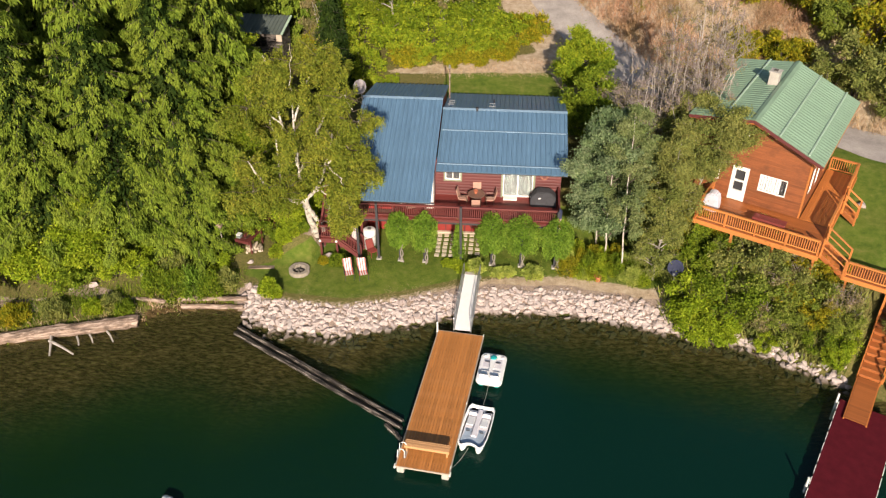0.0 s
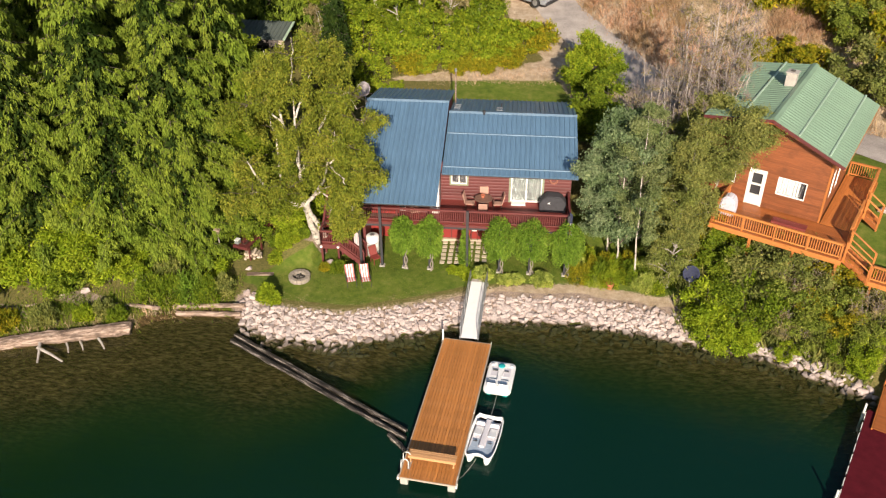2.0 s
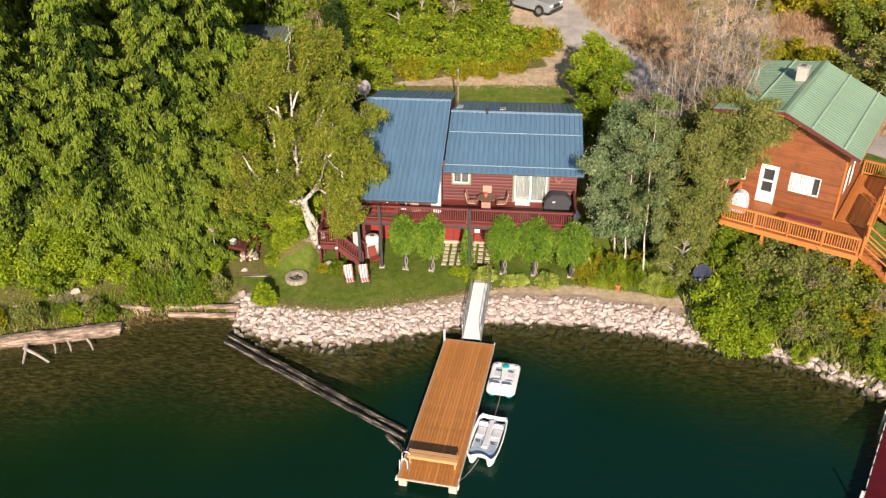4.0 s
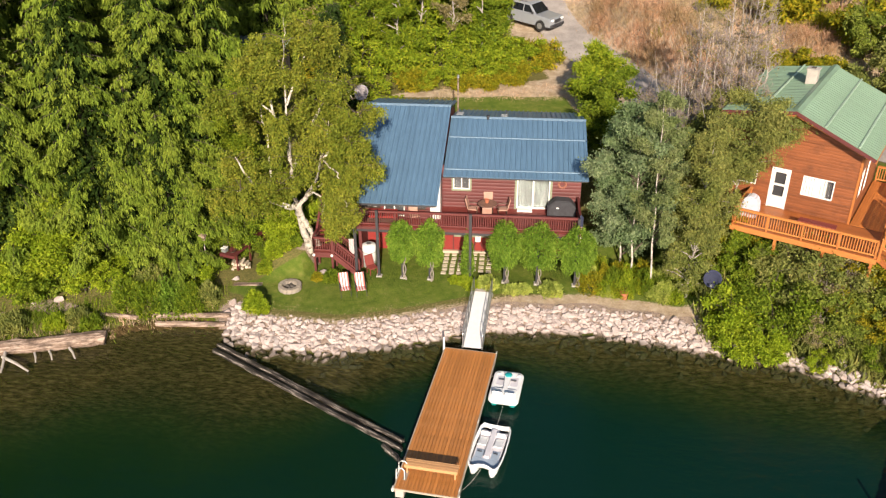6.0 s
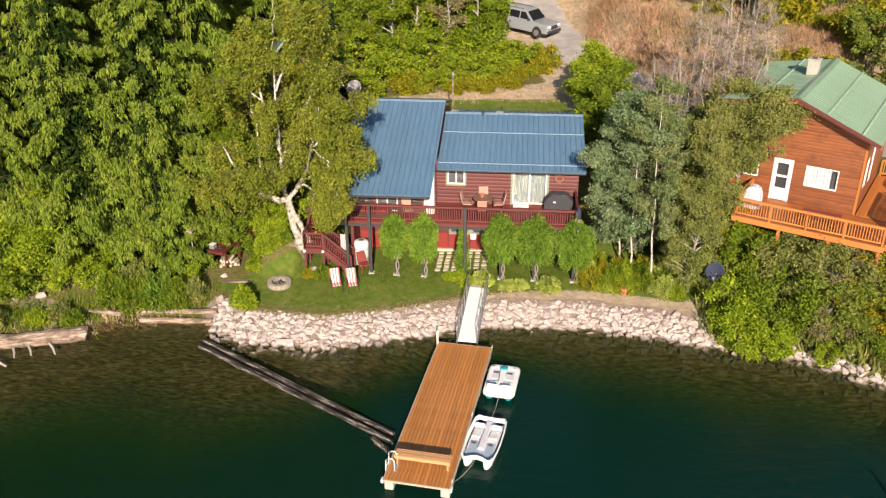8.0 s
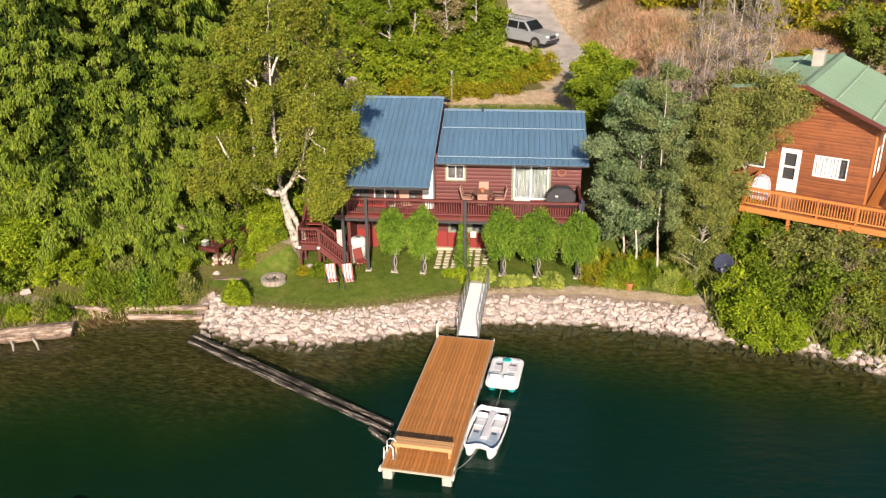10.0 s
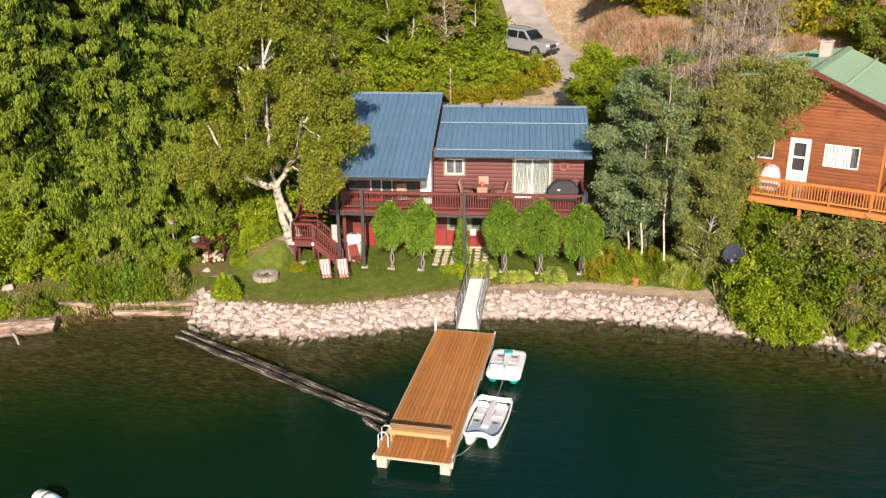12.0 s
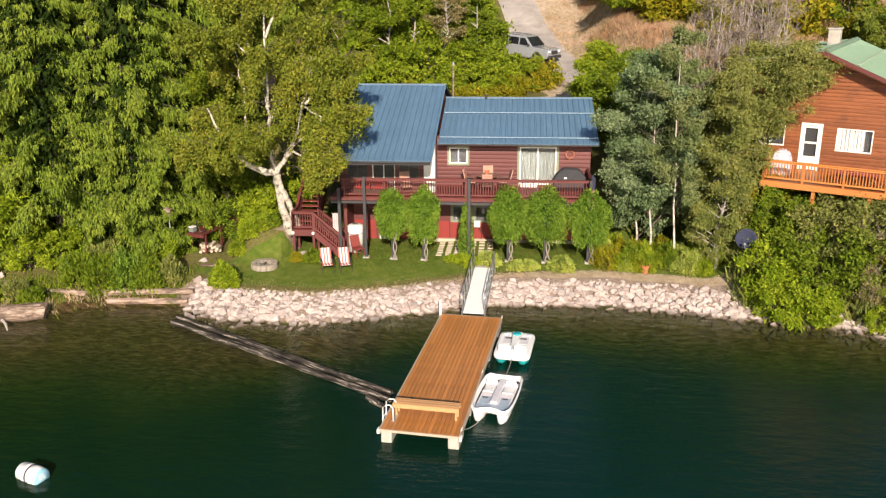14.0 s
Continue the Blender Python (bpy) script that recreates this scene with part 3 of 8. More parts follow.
def ribbon(name, line, half, lift, mat, step=0.5):
    """A strip laid over the ground along a line."""
    pts = []
    for a, b in zip(line, line[1:]):
        k = max(1, int(math.dist(a, b) / step))
        pts += [(a[0] + (b[0] - a[0]) * i / k, a[1] + (b[1] - a[1]) * i / k) for i in range(k)]
    pts = np.array(pts + [line[-1]])
    for _ in range(12):
        pts[1:-1] = 0.25 * pts[:-2] + 0.5 * pts[1:-1] + 0.25 * pts[2:]
    t = np.gradient(pts, axis=0)
    t /= np.linalg.norm(t, axis=1)[:, None]
    nrm = np.stack([-t[:, 1], t[:, 0]], -1)
    bm = bmesh.new()
    rows = []
    for p, q in zip(pts, nrm):
        row = []
        for w in (-1.0, -0.5, 0.0, 0.5, 1.0):
            x, y = p + q * half * w * (1 + 0.06 * math.sin(p[0] * 2.1 + p[1]))
            row.append(bm.verts.new((x, y, height(x, y) + lift - 0.06 * abs(w) ** 3)))
        rows.append(row)
    for a, b in zip(rows, rows[1:]):
        for k in range(4):
            bm.faces.new((a[k], a[k + 1], b[k + 1], b[k]))
    return obj(name, bm, mat, True)


MAT["road"] = plain("worn_grey_gravel", (0.38, 0.34, 0.315), 0.95, 0, 0.4, 0.8, 14, 0.6)
tagged(ribbon("road", ROAD, 1.75, 0.09, "road"), "worn grey gravel lane curving up the hillside", "road", kind="structure")

# ---- the cabin with the blue roof ----
HOUSE = pose(-1.35, 45.4, 0, 0, 0, 2.5)
house = thing("house", HOUSE, "red wooden cabin with a blue metal roof above the lawn", "house")


def wall_with_holes(bm, u0, u1, z0, z1, v0, v1, holes):
    """A wall of thickness v0..v1 along u, with rectangular openings (ua, ub, za, zb)."""
    us = sorted({u0, u1, *[h[0] for h in holes], *[h[1] for h in holes]})
    zs = sorted({z0, z1, *[h[2] for h in holes], *[h[3] for h in holes]})
    for a, b in zip(us, us[1:]):
        for c, d in zip(zs, zs[1:]):
            if not any(h[0] <= (a + b) / 2 <= h[1] and h[2] <= (c + d) / 2 <= h[3] for h in holes):
                box(bm, a, b, v0, v1, c, d)


def lap_boards(bm, u0, u1, z0, z1, v, holes=(), step=0.2, lap=0.03):
    """Horizontal boards, each one thicker at its foot, cut round openings."""
    z = z0
    while z < z1 - 0.02:
        t = min(z + step, z1)
        cuts = sorted([(h[0], h[1]) for h in holes if h[2] < t - 0.02 and h[3] > z + 0.02])
        a = u0
        for c, d in cuts + [(u1, u1)]:
            if c - a > 0.03:
                # a rounded face with a groove above it
                sec = [(v, z), (v - lap * 1.25, z + 0.004), (v - lap * 1.5, z + 0.3 * (t - z)), (v - lap * 1.25, z + 0.68 * (t - z)), (v - lap * 0.5, t - 0.022), (v, t - 0.02)]
                p0 = [bm.verts.new((a, y, h)) for y, h in sec]
                p1 = [bm.verts.new((c, y, h)) for y, h in sec]
                for k in range(5):
                    bm.faces.new((p0[k], p1[k], p1[k + 1], p0[k + 1]))
                bm.faces.new(p0[::-1])
                bm.faces.new(p1)
            a = max(a, d)
        z = t


def window(name, u0, u1, z0, z1, v, parent, panes=2, frame_mat="paint", surround=None, curtain=0.0, cloth="curtain"):
    # a black sheet gives the darkness of the room, which is not built
    w = part(name, boxed(u0, u1, v + 0.09, v + 0.11, z0, z1), "black", parent, "black sheet standing in for the unlit room")
    bm = bmesh.new()
    s = 0.055
    box(bm, u0, u1, v - 0.035, v + 0.04, z0, z0 + s)
    box(bm, u0, u1, v - 0.035, v + 0.04, z1 - s, z1)
    for k in range(panes + 1):
        x = u0 + (u1 - u0 - s) * k / panes
        box(bm, x, x + s, v - 0.032, v + 0.037, z0 + s, z1 - s)
    part("window_frame", bm, frame_mat, w)
    for k in range(panes):
        a, b = u0 + (u1 - u0 - s) * k / panes + s, u0 + (u1 - u0 - s) * (k + 1) / panes
        p = part("pane", boxed(a + 0.002, b - 0.002, v + 0.0, v + 0.008, z0 + s, z1 - s), "glass", w)
        p.visible_shadow = False
    if curtain:
        bm = bmesh.new()
        a, span = u0 + 0.05, (u1 - u0 - 0.1) * curtain
        n = max(8, int(span / 0.03))
        line = [(a + span * k / n, v + 0.052 + 0.034 * math.sin(k * 1.45 + 0.9 * math.sin(k * 0.31))) for k in range(n + 1)]
        prism(bm, line + [(x, y + 0.005) for x, y in line[::-1]], z0 + 0.06, z1 - 0.06)
        part("curtain", bm, cloth, w)
    if surround:
        bm = bmesh.new()
        t = 0.10
        for q in ((u0 - t, u1 + t, z1, z1 + t), (u0 - t, u1 + t, z0 - t, z0), (u0 - t, u0, z0, z1), (u1, u1 + t, z0, z1)):
            box(bm, q[0], q[1], v - 0.05, v, q[2], q[3])
        part("surround", bm, surround, w)
    return w


def roof_sheets(parent, u0, u1, v_low, z_low, v_top, z_top, mat, width=0.92, ribs=3, rise=0.065):
    """Ribbed metal sheets side by side, from the low edge to the top edge of a slope."""
    n = max(1, round((u1 - u0) / width))
    w = (u1 - u0) / n
    L = math.hypot(v_top - v_low, z_top - z_low)
    bm = bmesh.new()
    prof = []
    for k in range(ribs):
        c = (k + 0.5) / ribs * w
        prof += [(c - 0.055, 0.0), (c - 0.03, rise), (c + 0.03, rise), (c + 0.055, 0.0)]
    prof = [(0.0, 0.0)] + prof + [(w, 0.0)]
    ends = []
    for y in (0.0, L):
        ends.append(([bm.verts.new((x, y, z)) for x, z in prof], [bm.verts.new((x, y, -0.02)) for x in (0.0, w)]))
    (a, al), (b, bl) = ends
    for k in range(len(prof) - 1):
        bm.faces.new((a[k], a[k + 1], b[k + 1], b[k]))
    bm.faces.new((al[0], bl[0], bl[1], al[1]))
    bm.faces.new(a[::-1] + al)
    bm.faces.new(b + bl[::-1])
    bm.faces.new((al[0], a[0], b[0], bl[0]))
    bm.faces.new((a[-1], al[1], bl[1], b[-1]))
    me = None
    tilt = math.degrees(math.atan2(z_top - z_low, v_top - v_low))
    for k in range(n):
        m = pose(u0 + k * w, v_low, z_low + 0.003 * (k % 2), tilt, 0, 0)
        if me is None:
            first = part("roof_sheet", bm, mat, parent)
            first.matrix_basis = m
            me = first.data
        else:
            reuse("roof_sheet", me, parent, m)


DECK_Z = 4.1
RZ, RV, RE_V, RE_Z = 7.95, 4.2, -1.15, 6.46        # ridge and front eave of the wing with the sliding door
RB_V, RB_Z = 8.9, 6.75
LZ, LV, LE_V, LE_Z = 8.66, 4.1, -4.35, 6.22        # the taller wing
LB_V, LB_Z = 8.8, 7.40
LU0, LU1 = -5.0, 0.14
RU0, RU1 = 0.14, 8.05

# bodies
upper_holes = [(0.62, 1.55, 5.22, 6.03), (4.20, 6.05, DECK_Z + 0.06, 6.10)]
low_holes = [(0.75, 1.75, 2.10, 2.85), (1.95, 2.6, 2.10, 2.85)]
bm = bmesh.new()
wall_with_holes(bm, 0.0, 7.75, DECK_Z - 0.1, 6.62, 0.0, 0.2, upper_holes)
box(bm, 7.55, 7.75, 0.2, 8.3, 0.6, 6.62)
box(bm, 0.0, 7.55, 8.1, 8.3, 4.0, 6.62)
part("wall", bm, "siding", house, "dark red stained timber wall")
bm = bmesh.new()
lap_boards(bm, 0.0, 7.75, DECK_Z - 0.1, 6.62, -0.004, upper_holes, 0.21, 0.024)
part("siding", bm, "siding", house, "dark red log siding")
bm = bmesh.new()
prism(bm, [(0.2, 6.62), (8.3, 6.62), (4.2, 7.80)], 0, 0.2, Matrix(((0, 0, 1, 7.55), (1, 0, 0, 0), (0, 1, 0, 0), (0, 0, 0, 1))))
part("gable", bm, "siding", house)
bm = bmesh.new()
wall_with_holes(bm, -4.6, 7.5, 0.6, DECK_Z - 0.12, 0.35, 0.55, low_holes)
part("lower_wall", bm, "siding", house, "dark red lower wall in the shade of the deck")
panel_edges = (-4.5, -3.3, -2.2, -0.1, 0.6, 1.85, 2.75, 3.95, 5.15, 6.35, 7.45)
for a, b in zip(panel_edges, panel_edges[1:]):
    if not -3.3 <= a < -2.2:
        part("wall_panel", boxed(a + 0.037, b - 0.037, 0.325, 0.348, 0.9, 2.05), "redpanel", house, "bright red painted panel")
bm = bmesh.new()
for u in (-0.1, 0.6, 1.85, 2.75, 3.95, 5.15, 6.35, 7.45):
    box(bm, u - 0.035, u + 0.035, 0.32, 0.349, 0.9, 2.05)
box(bm, -0.13, 7.49, 0.315, 0.349, 2.051, 2.09)
box(bm, -0.13, 7.49, 0.30, 0.349, 0.78, 0.899)
part("batten", bm, "red", house)
# the taller wing: glazed front behind the deck
bm = bmesh.new()
left_holes = [(-4.4, -3.3, DECK_Z + 0.5, 6.0), (-3.1, -1.95, DECK_Z + 0.06, 6.0), (-1.8, -0.75, DECK_Z + 0.5, 6.0)]
wall_with_holes(bm, -4.7, -0.05, DECK_Z - 0.1, 6.75, -1.6, -1.42, left_holes)
part("wing_wall", bm, "siding", house)
bm = bmesh.new()
lap_boards(bm, -4.7, -0.05, DECK_Z - 0.1, 6.75, -1.604, left_holes, 0.21, 0.04)
part("wing_siding", bm, "siding", house)
bm = bmesh.new()
box(bm, -0.20, -0.0, -1.42, 0.0, DECK_Z - 0.1, 6.75)
box(bm, -4.7, -4.5, -1.42, 8.2, 0.6, 6.75)
box(bm, -0.20, -0.0, 0.2, 8.2, 6.6, 7.2)
box(bm, -4.5, -0.2, 8.0, 8.2, 4.0, 7.2)
prism(bm, [(-1.6, 6.7), (8.2, 7.2), (4.1, 8.42)], 0, 0.2, Matrix(((0, 0, 1, -0.205), (1, 0, 0, 0), (0, 1, 0, 0), (0, 0, 0, 1))))
prism(bm, [(-1.6, 6.7), (8.2, 7.2), (4.1, 8.42)], 0, 0.2, Matrix(((0, 0, 1, -4.7), (1, 0, 0, 0), (0, 1, 0, 0), (0, 0, 0, 1))))
part("side_wall", bm, "siding", house)

# roofs
for nm, u0, u1, ev, ez, rv, rz, bv, bz in (("wing_roof", LU0, LU1, LE_V, LE_Z, LV, LZ, LB_V, LB_Z), ("roof", RU0, RU1, RE_V, RE_Z, RV, RZ, RB_V, RB_Z)):
    bm = bmesh.new()
    t = 0.09
    sec = [(ev + 0.03, ez - 0.03), (rv, rz - 0.03), (bv - 0.03, bz - 0.03), (bv - 0.03, bz - t), (rv, rz - t - 0.02), (ev + 0.03, ez - t)]
    a = [bm.verts.new((u0 + 0.02, y, z)) for y, z in sec]
    b = [bm.verts.new((u1 - 0.02, y, z)) for y, z in sec]
    for q in ((0, 1, 4, 5), (1, 2, 3, 4)):
        bm.faces.new([a[i] for i in q])
        bm.faces.new([b[i] for i in q[::-1]])
    for k in range(6):
        bm.faces.new((a[k], b[k], b[(k + 1) % 6], a[(k + 1) % 6]))
    roof = part(nm, bm, "black", house, "blue ribbed metal roof")
    roof_sheets(roof, u0, u1, ev, ez, rv, rz, "blueroof")
    tilt = math.degrees(math.atan2(rz - bz, bv - rv))
    holder = pose(u0 + u1, 0, 0, 0, 0, 180)
    before = set(roof.children)
    roof_sheets(roof, u0, u1, -bv, bz, -rv, rz, "blueroof")
    for ch in set(roof.children) - before:
        ch.matrix_basis = holder @ ch.matrix_basis
    bm = bmesh.new()
    s1, s2 = (rz - ez) / (rv - ev), (rz - bz) / (bv - rv)
    w = 0.16
    sec = [(rv - w, rz - s1 * w + 0.07), (rv, rz + 0.085), (rv + w, rz - s2 * w + 0.07), (rv + w, rz - s2 * w + 0.05), (rv, rz + 0.065), (rv - w, rz - s1 * w + 0.05)]
    a = [bm.verts.new((u0 - 0.01, y, z)) for y, z in sec]
    b = [bm.verts.new((u1 + 0.01, y, z)) for y, z in sec]
    for k in range(6):
        bm.faces.new((a[k], b[k], b[(k + 1) % 6], a[(k + 1) % 6]))
    bm.faces.new(a[::-1])
    bm.faces.new(b)
    part("ridge_cap", bm, "paleblue", roof)

for f in (0.37, 0.90):
    y = RV - (RV - RE_V) * f
    z = RZ - (RZ - RE_Z) * f
    part("snow_rail", boxed(RU0 + 0.05, RU1, y - 0.05, y + 0.05, z + 0.052, z + 0.11, bevel=0.012), "paleblue", roof, "pale snow rail across the roof")

# openings
window("window", 0.62, 1.55, 5.22, 6.03, 0.0, house, 2, "paint", "trim")
# black slab behind the curtains in place of an unlit room
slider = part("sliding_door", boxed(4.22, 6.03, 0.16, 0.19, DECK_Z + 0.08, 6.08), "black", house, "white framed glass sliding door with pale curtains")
bm = bmesh.new()
for q in ((4.20, 4.27, DECK_Z + 0.06, 6.10), (5.98, 6.05, DECK_Z + 0.06, 6.10), (5.07, 5.16, DECK_Z + 0.12, 6.04), (4.27, 5.98, 6.04, 6.10), (4.27, 5.98, DECK_Z + 0.06, DECK_Z + 0.12)):
    box(bm, q[0], q[1], -0.045, 0.08, q[2], q[3])
part("door_frame", bm, "paint", slider)
for a, b, v in ((4.272, 5.068, 0.012), (5.162, 5.978, 0.04)):
    p = part("pane", boxed(a, b, v, v + 0.008, DECK_Z + 0.125, 6.035), "glass", slider)
    p.visible_shadow = False
bm = bmesh.new()
for x0, x1, folds in ((4.30, 5.06, 9), (5.16, 5.96, 11)):
    line = [(x0 + (x1 - x0) * k / (folds * 4), 0.105 + 0.022 * math.sin(k * math.pi / 2 + 0.3 * (k % 7))) for k in range(folds * 4 + 1)]
    prism(bm, line + [(x, y + 0.006) for x, y in line[::-1]], DECK_Z + 0.13, 6.02)
part("curtain", bm, "curtain", slider, "pale vertical blinds")
part("handle", boxed(5.09, 5.12, -0.075, -0.047, 5.0, 5.25), "steel", slider)
bm = bmesh.new()
for q in ((4.08, 4.195, DECK_Z, 6.15), (6.055, 6.17, DECK_Z, 6.15), (4.08, 6.17, 6.105, 6.2)):
    box(bm, q[0], q[1], -0.06, -0.003, q[2], q[3])
part("surround", bm, "trim", slider)
part("door_step", boxed(4.25, 5.1, -0.42, -0.06, DECK_Z + 0.005, DECK_Z + 0.11, bevel=0.01), "paint", slider)
window("lower_window", 0.75, 1.75, 2.10, 2.85, 0.36, house, 1, "curtain", "trim")
window("lower_window", 1.95, 2.6, 2.10, 2.85, 0.36, house, 1, "curtain", "trim")
for a, b, c, d in left_holes:
    window("window", a, b, c, d, -1.58, house, 2, "paint" if a == -3.1 else "bronze", None)
part("corner_panel", boxed(-0.52, 0.012, -1.70, -1.645, DECK_Z, 6.5, bevel=0.01), "paint", house, "white painted corner panel")
part("corner_panel", boxed(0.002, 0.03, -1.64, -0.9, DECK_Z, 6.6), "paint", house)
part("eave_beam", boxed(LU0 + 0.15, LU1 - 0.1, LE_V + 0.25, LE_V + 0.37, LE_Z - 0.24, LE_Z - 0.07), "black", house)
ld = part("lower_door", boxed(-3.15, -2.35, 0.30, 0.345, 0.95, 2.95), "paint", house, "white lower door with orange glass panel")
part("door_panel", boxed(-2.95, -2.55, 0.27, 0.298, 1.3, 2.75), "deckr", ld)
# roof furniture
def back_z(v):
    return RZ - (RZ - RB_Z) * (v - RV) / (RB_V - RV)
mast = part("flue_pipe", tubed([(0.30, 7.2, back_z(7.2) - 0.1), (0.30, 7.2, 9.0), (0.30, 7.2, 9.42)], 0.05, 10), "log", house, "thin pale flue pipe")
part("flue_cap", tubed([(0.30, 7.2, 9.42), (0.30, 7.2, 9.60)], [0.085, 0.07], 10), "steel", mast)
vent = part("roof_vent", tubed([(2.33, 4.0, RZ - 0.12), (2.33, 4.0, RZ + 0.16)], 0.06, 8), "black", house)
part("vent_cap", tubed([(2.33, 4.0, RZ + 0.161), (2.33, 4.0, RZ + 0.24)], [0.11, 0.09], 10), "black", vent)
for u, vs in ((0.55, (5.2, 5.75, 6.3)), (3.25, (4.9, 5.7))):
    for v in vs:
        part("roof_step", boxed(u - 0.2, u + 0.2, v, v + 0.06, back_z(v) + 0.04, back_z(v) + 0.10, bevel=0.01), "steel", house, "metal roof step")
part("wall_vent", tubed([(3.35, 6.0, back_z(6.0) - 0.05), (3.35, 6.0, back_z(6.0) + 0.35)], 0.045, 8), "black", house)

# ---- decks, railings and stairs ----
def run_between(name, me_box, a, b, parent, mat, sec, label=""):
    """A straight rail of section sec (width, height) from a to b, both taken as the middle of its top."""
    a, b = Vector(a), Vector(b)
    L = (b - a).length
    ob = part(name, boxed(0, L, -sec[0] / 2, sec[0] / 2, -sec[1], 0, bevel=0.006), mat, parent, label)
    d = (b - a).normalized()
    side = Vector((-d.y, d.x, 0)).normalized()
    up = d.cross(side)
    ob.matrix_basis = Matrix(((d.x, side.x, up.x, a.x), (d.y, side.y, up.y, a.y), (d.z, side.z, up.z, a.z), (0, 0, 0, 1)))
    return ob


SHARED = {}


def upright(name, key, w, h, mat, parent, p):
    if key not in SHARED:
        ob = part(name, boxed(-w / 2, w / 2, -w / 2, w / 2, 0, h), mat, parent)
        SHARED[key] = ob.data
        ob.matrix_basis = Matrix.Translation(p)
        return ob
    return reuse(name, SHARED[key], parent, Matrix.Translation(p))


def railing(parent, a, b, mat, matz, key, h=0.95, gap=0.125, posts=1.9, foot=0.1, post_w=0.09):
    """Posts, top rail, bottom rail and balusters from a to b (floor points; the two may differ in height)."""
    a, b = Vector(a), Vector(b)
    L = (b - a).length
    n = max(1, round(L / posts))
    for k in range(n + 1):
        p = a.lerp(b, k / n)
        upright("post", key + "post", post_w, h - 0.03, matz, parent, p)
    up = Vector((0, 0, 1))
    run_between("top_rail", None, a + up * h, b + up * h, parent, mat, (0.13, 0.04))
    run_between("under_rail", None, a + up * (h - 0.05), b + up * (h - 0.05), parent, mat, (0.04, 0.08))
    run_between("bottom_rail", None, a + up * (foot + 0.08), b + up * (foot + 0.08), parent, mat, (0.04, 0.08))
    m = int(L / gap)
    for k in range(1, m):
        p = a.lerp(b, k / m) + up * (foot + 0.082)
        upright("baluster", key + "bal", 0.04, h - foot - 0.215, matz, parent, p)


def planks(parent, u0, u1, v0, v1, z, mat, along="u", w=0.14, name="board"):
    """Deck boards side by side over a rectangle."""
    n = max(1, round(((v1 - v0) if along == "u" else (u1 - u0)) / w))
    me = None
    for k in range(n):
        if along == "u":
            s = (v1 - v0) / n
            m = Matrix.Translation((u0, v0 + k * s, z - 0.035))
            dims = (0, u1 - u0, 0.003, s - 0.004, 0, 0.035)
        else:
            s = (u1 - u0) / n
            m = Matrix.Translation((u0 + k * s, v0, z - 0.035)) 
            dims = (0.003, s - 0.004, 0, v1 - v0, 0, 0.035)
        if me is None:
            ob = part(name, boxed(*dims), mat, parent)
            me = ob.data
            ob.matrix_basis = m
        else:
            reuse(name, me, parent, m)


MAT["redboard"] = timber("red_deck_boards", (0.19, 0.036, 0.03), 0, 0.6, 0.3, "object")
deck = thing("deck", HOUSE, "dark red timber deck with slatted railing on black posts", "deck")
DV = -2.85
planks(deck, -5.0, 7.70, DV, -0.02, DECK_Z, "redboard", "u")
for a, b in (((-4.3, DV + 0.06, DECK_Z), (7.62, DV + 0.06, DECK_Z)), ((7.62, DV + 0.06, DECK_Z), (7.62, -0.1, DECK_Z))):
    railing(deck, a, b, "red", "redz", "cabin")
part("rim_joist", boxed(-5.0, 7.70, DV - 0.045, DV - 0.003, DECK_Z - 0.16, DECK_Z - 0.01), "red", deck)
part("rim_joist", boxed(7.703, 7.745, DV - 0.045, 0, DECK_Z - 0.26, DECK_Z - 0.01), "red", deck)
part("beam", boxed(-5.0, 7.7, DV + 0.02, DV + 0.16, DECK_Z - 0.33, DECK_Z - 0.2), "black", deck, "black supporting beam")
for k in range(12):
    u = -4.8 + k * 1.12
    part("joist", boxed(u, u + 0.05, DV + 0.0, 0.3, DECK_Z - 0.25, DECK_Z - 0.04), "black", deck)
POSTS = []
for u, top in ((-4.55, 4.6), (-3.30, 5.15), (-1.95, 4.0), (-0.42, 4.0), (1.80, 5.12), (3.72, 4.0), (5.50, 4.0), (7.58, 5.1)):
    w = HOUSE @ Vector((u, DV - 0.12, 0))
    g = height(w.x, w.y)
    POSTS.append((u, DV - 0.12, g))
    p = part("black_post", boxed(u - 0.075, u + 0.075, DV - 0.195, DV - 0.047, g + 0.05, top, bevel=0.008), "black", deck, "black painted timber post")
    part("footing", boxed(u - 0.16, u + 0.16, DV - 0.28, DV + 0.04, g - 0.25, g + 0.07, bevel=0.02), "concrete", p, "concrete footing")
# side deck, landing and the two flights
planks(deck, -7.0, -4.75, 0.5, 3.0, DECK_Z, "redboard", "u")
LX0, LX1, LY0, LY1, LZ_ = -6.95, -5.85, -3.0, -2.0, 2.42
stairs = thing("staircase", HOUSE, "dark red timber stairs with a landing and slatted rails", "stairs")
planks(stairs, LX0, LX1, LY0, LY1, LZ_, "redboard", "u")
part("landing_skirt", boxed(LX0, LX1, LY0 - 0.04, LY0 - 0.002, LZ_ - 0.3, LZ_ - 0.005), "red", stairs)
for x in (LX0 + 0.05, LX1 - 0.05):
    for y in (LY0 + 0.02, LY1 - 0.05):
        w = HOUSE @ Vector((x, y, 0))
        part("leg", boxed(x - 0.06, x + 0.06, y - 0.055, y + 0.055, height(w.x, w.y) - 0.1, LZ_ - 0.04), "redz", stairs)
railing(stairs, (LX0 + 0.03, LY0 + 0.02, LZ_), (LX1 - 0.05, LY0 + 0.02, LZ_), "red", "redz", "cabin", posts=1.2)
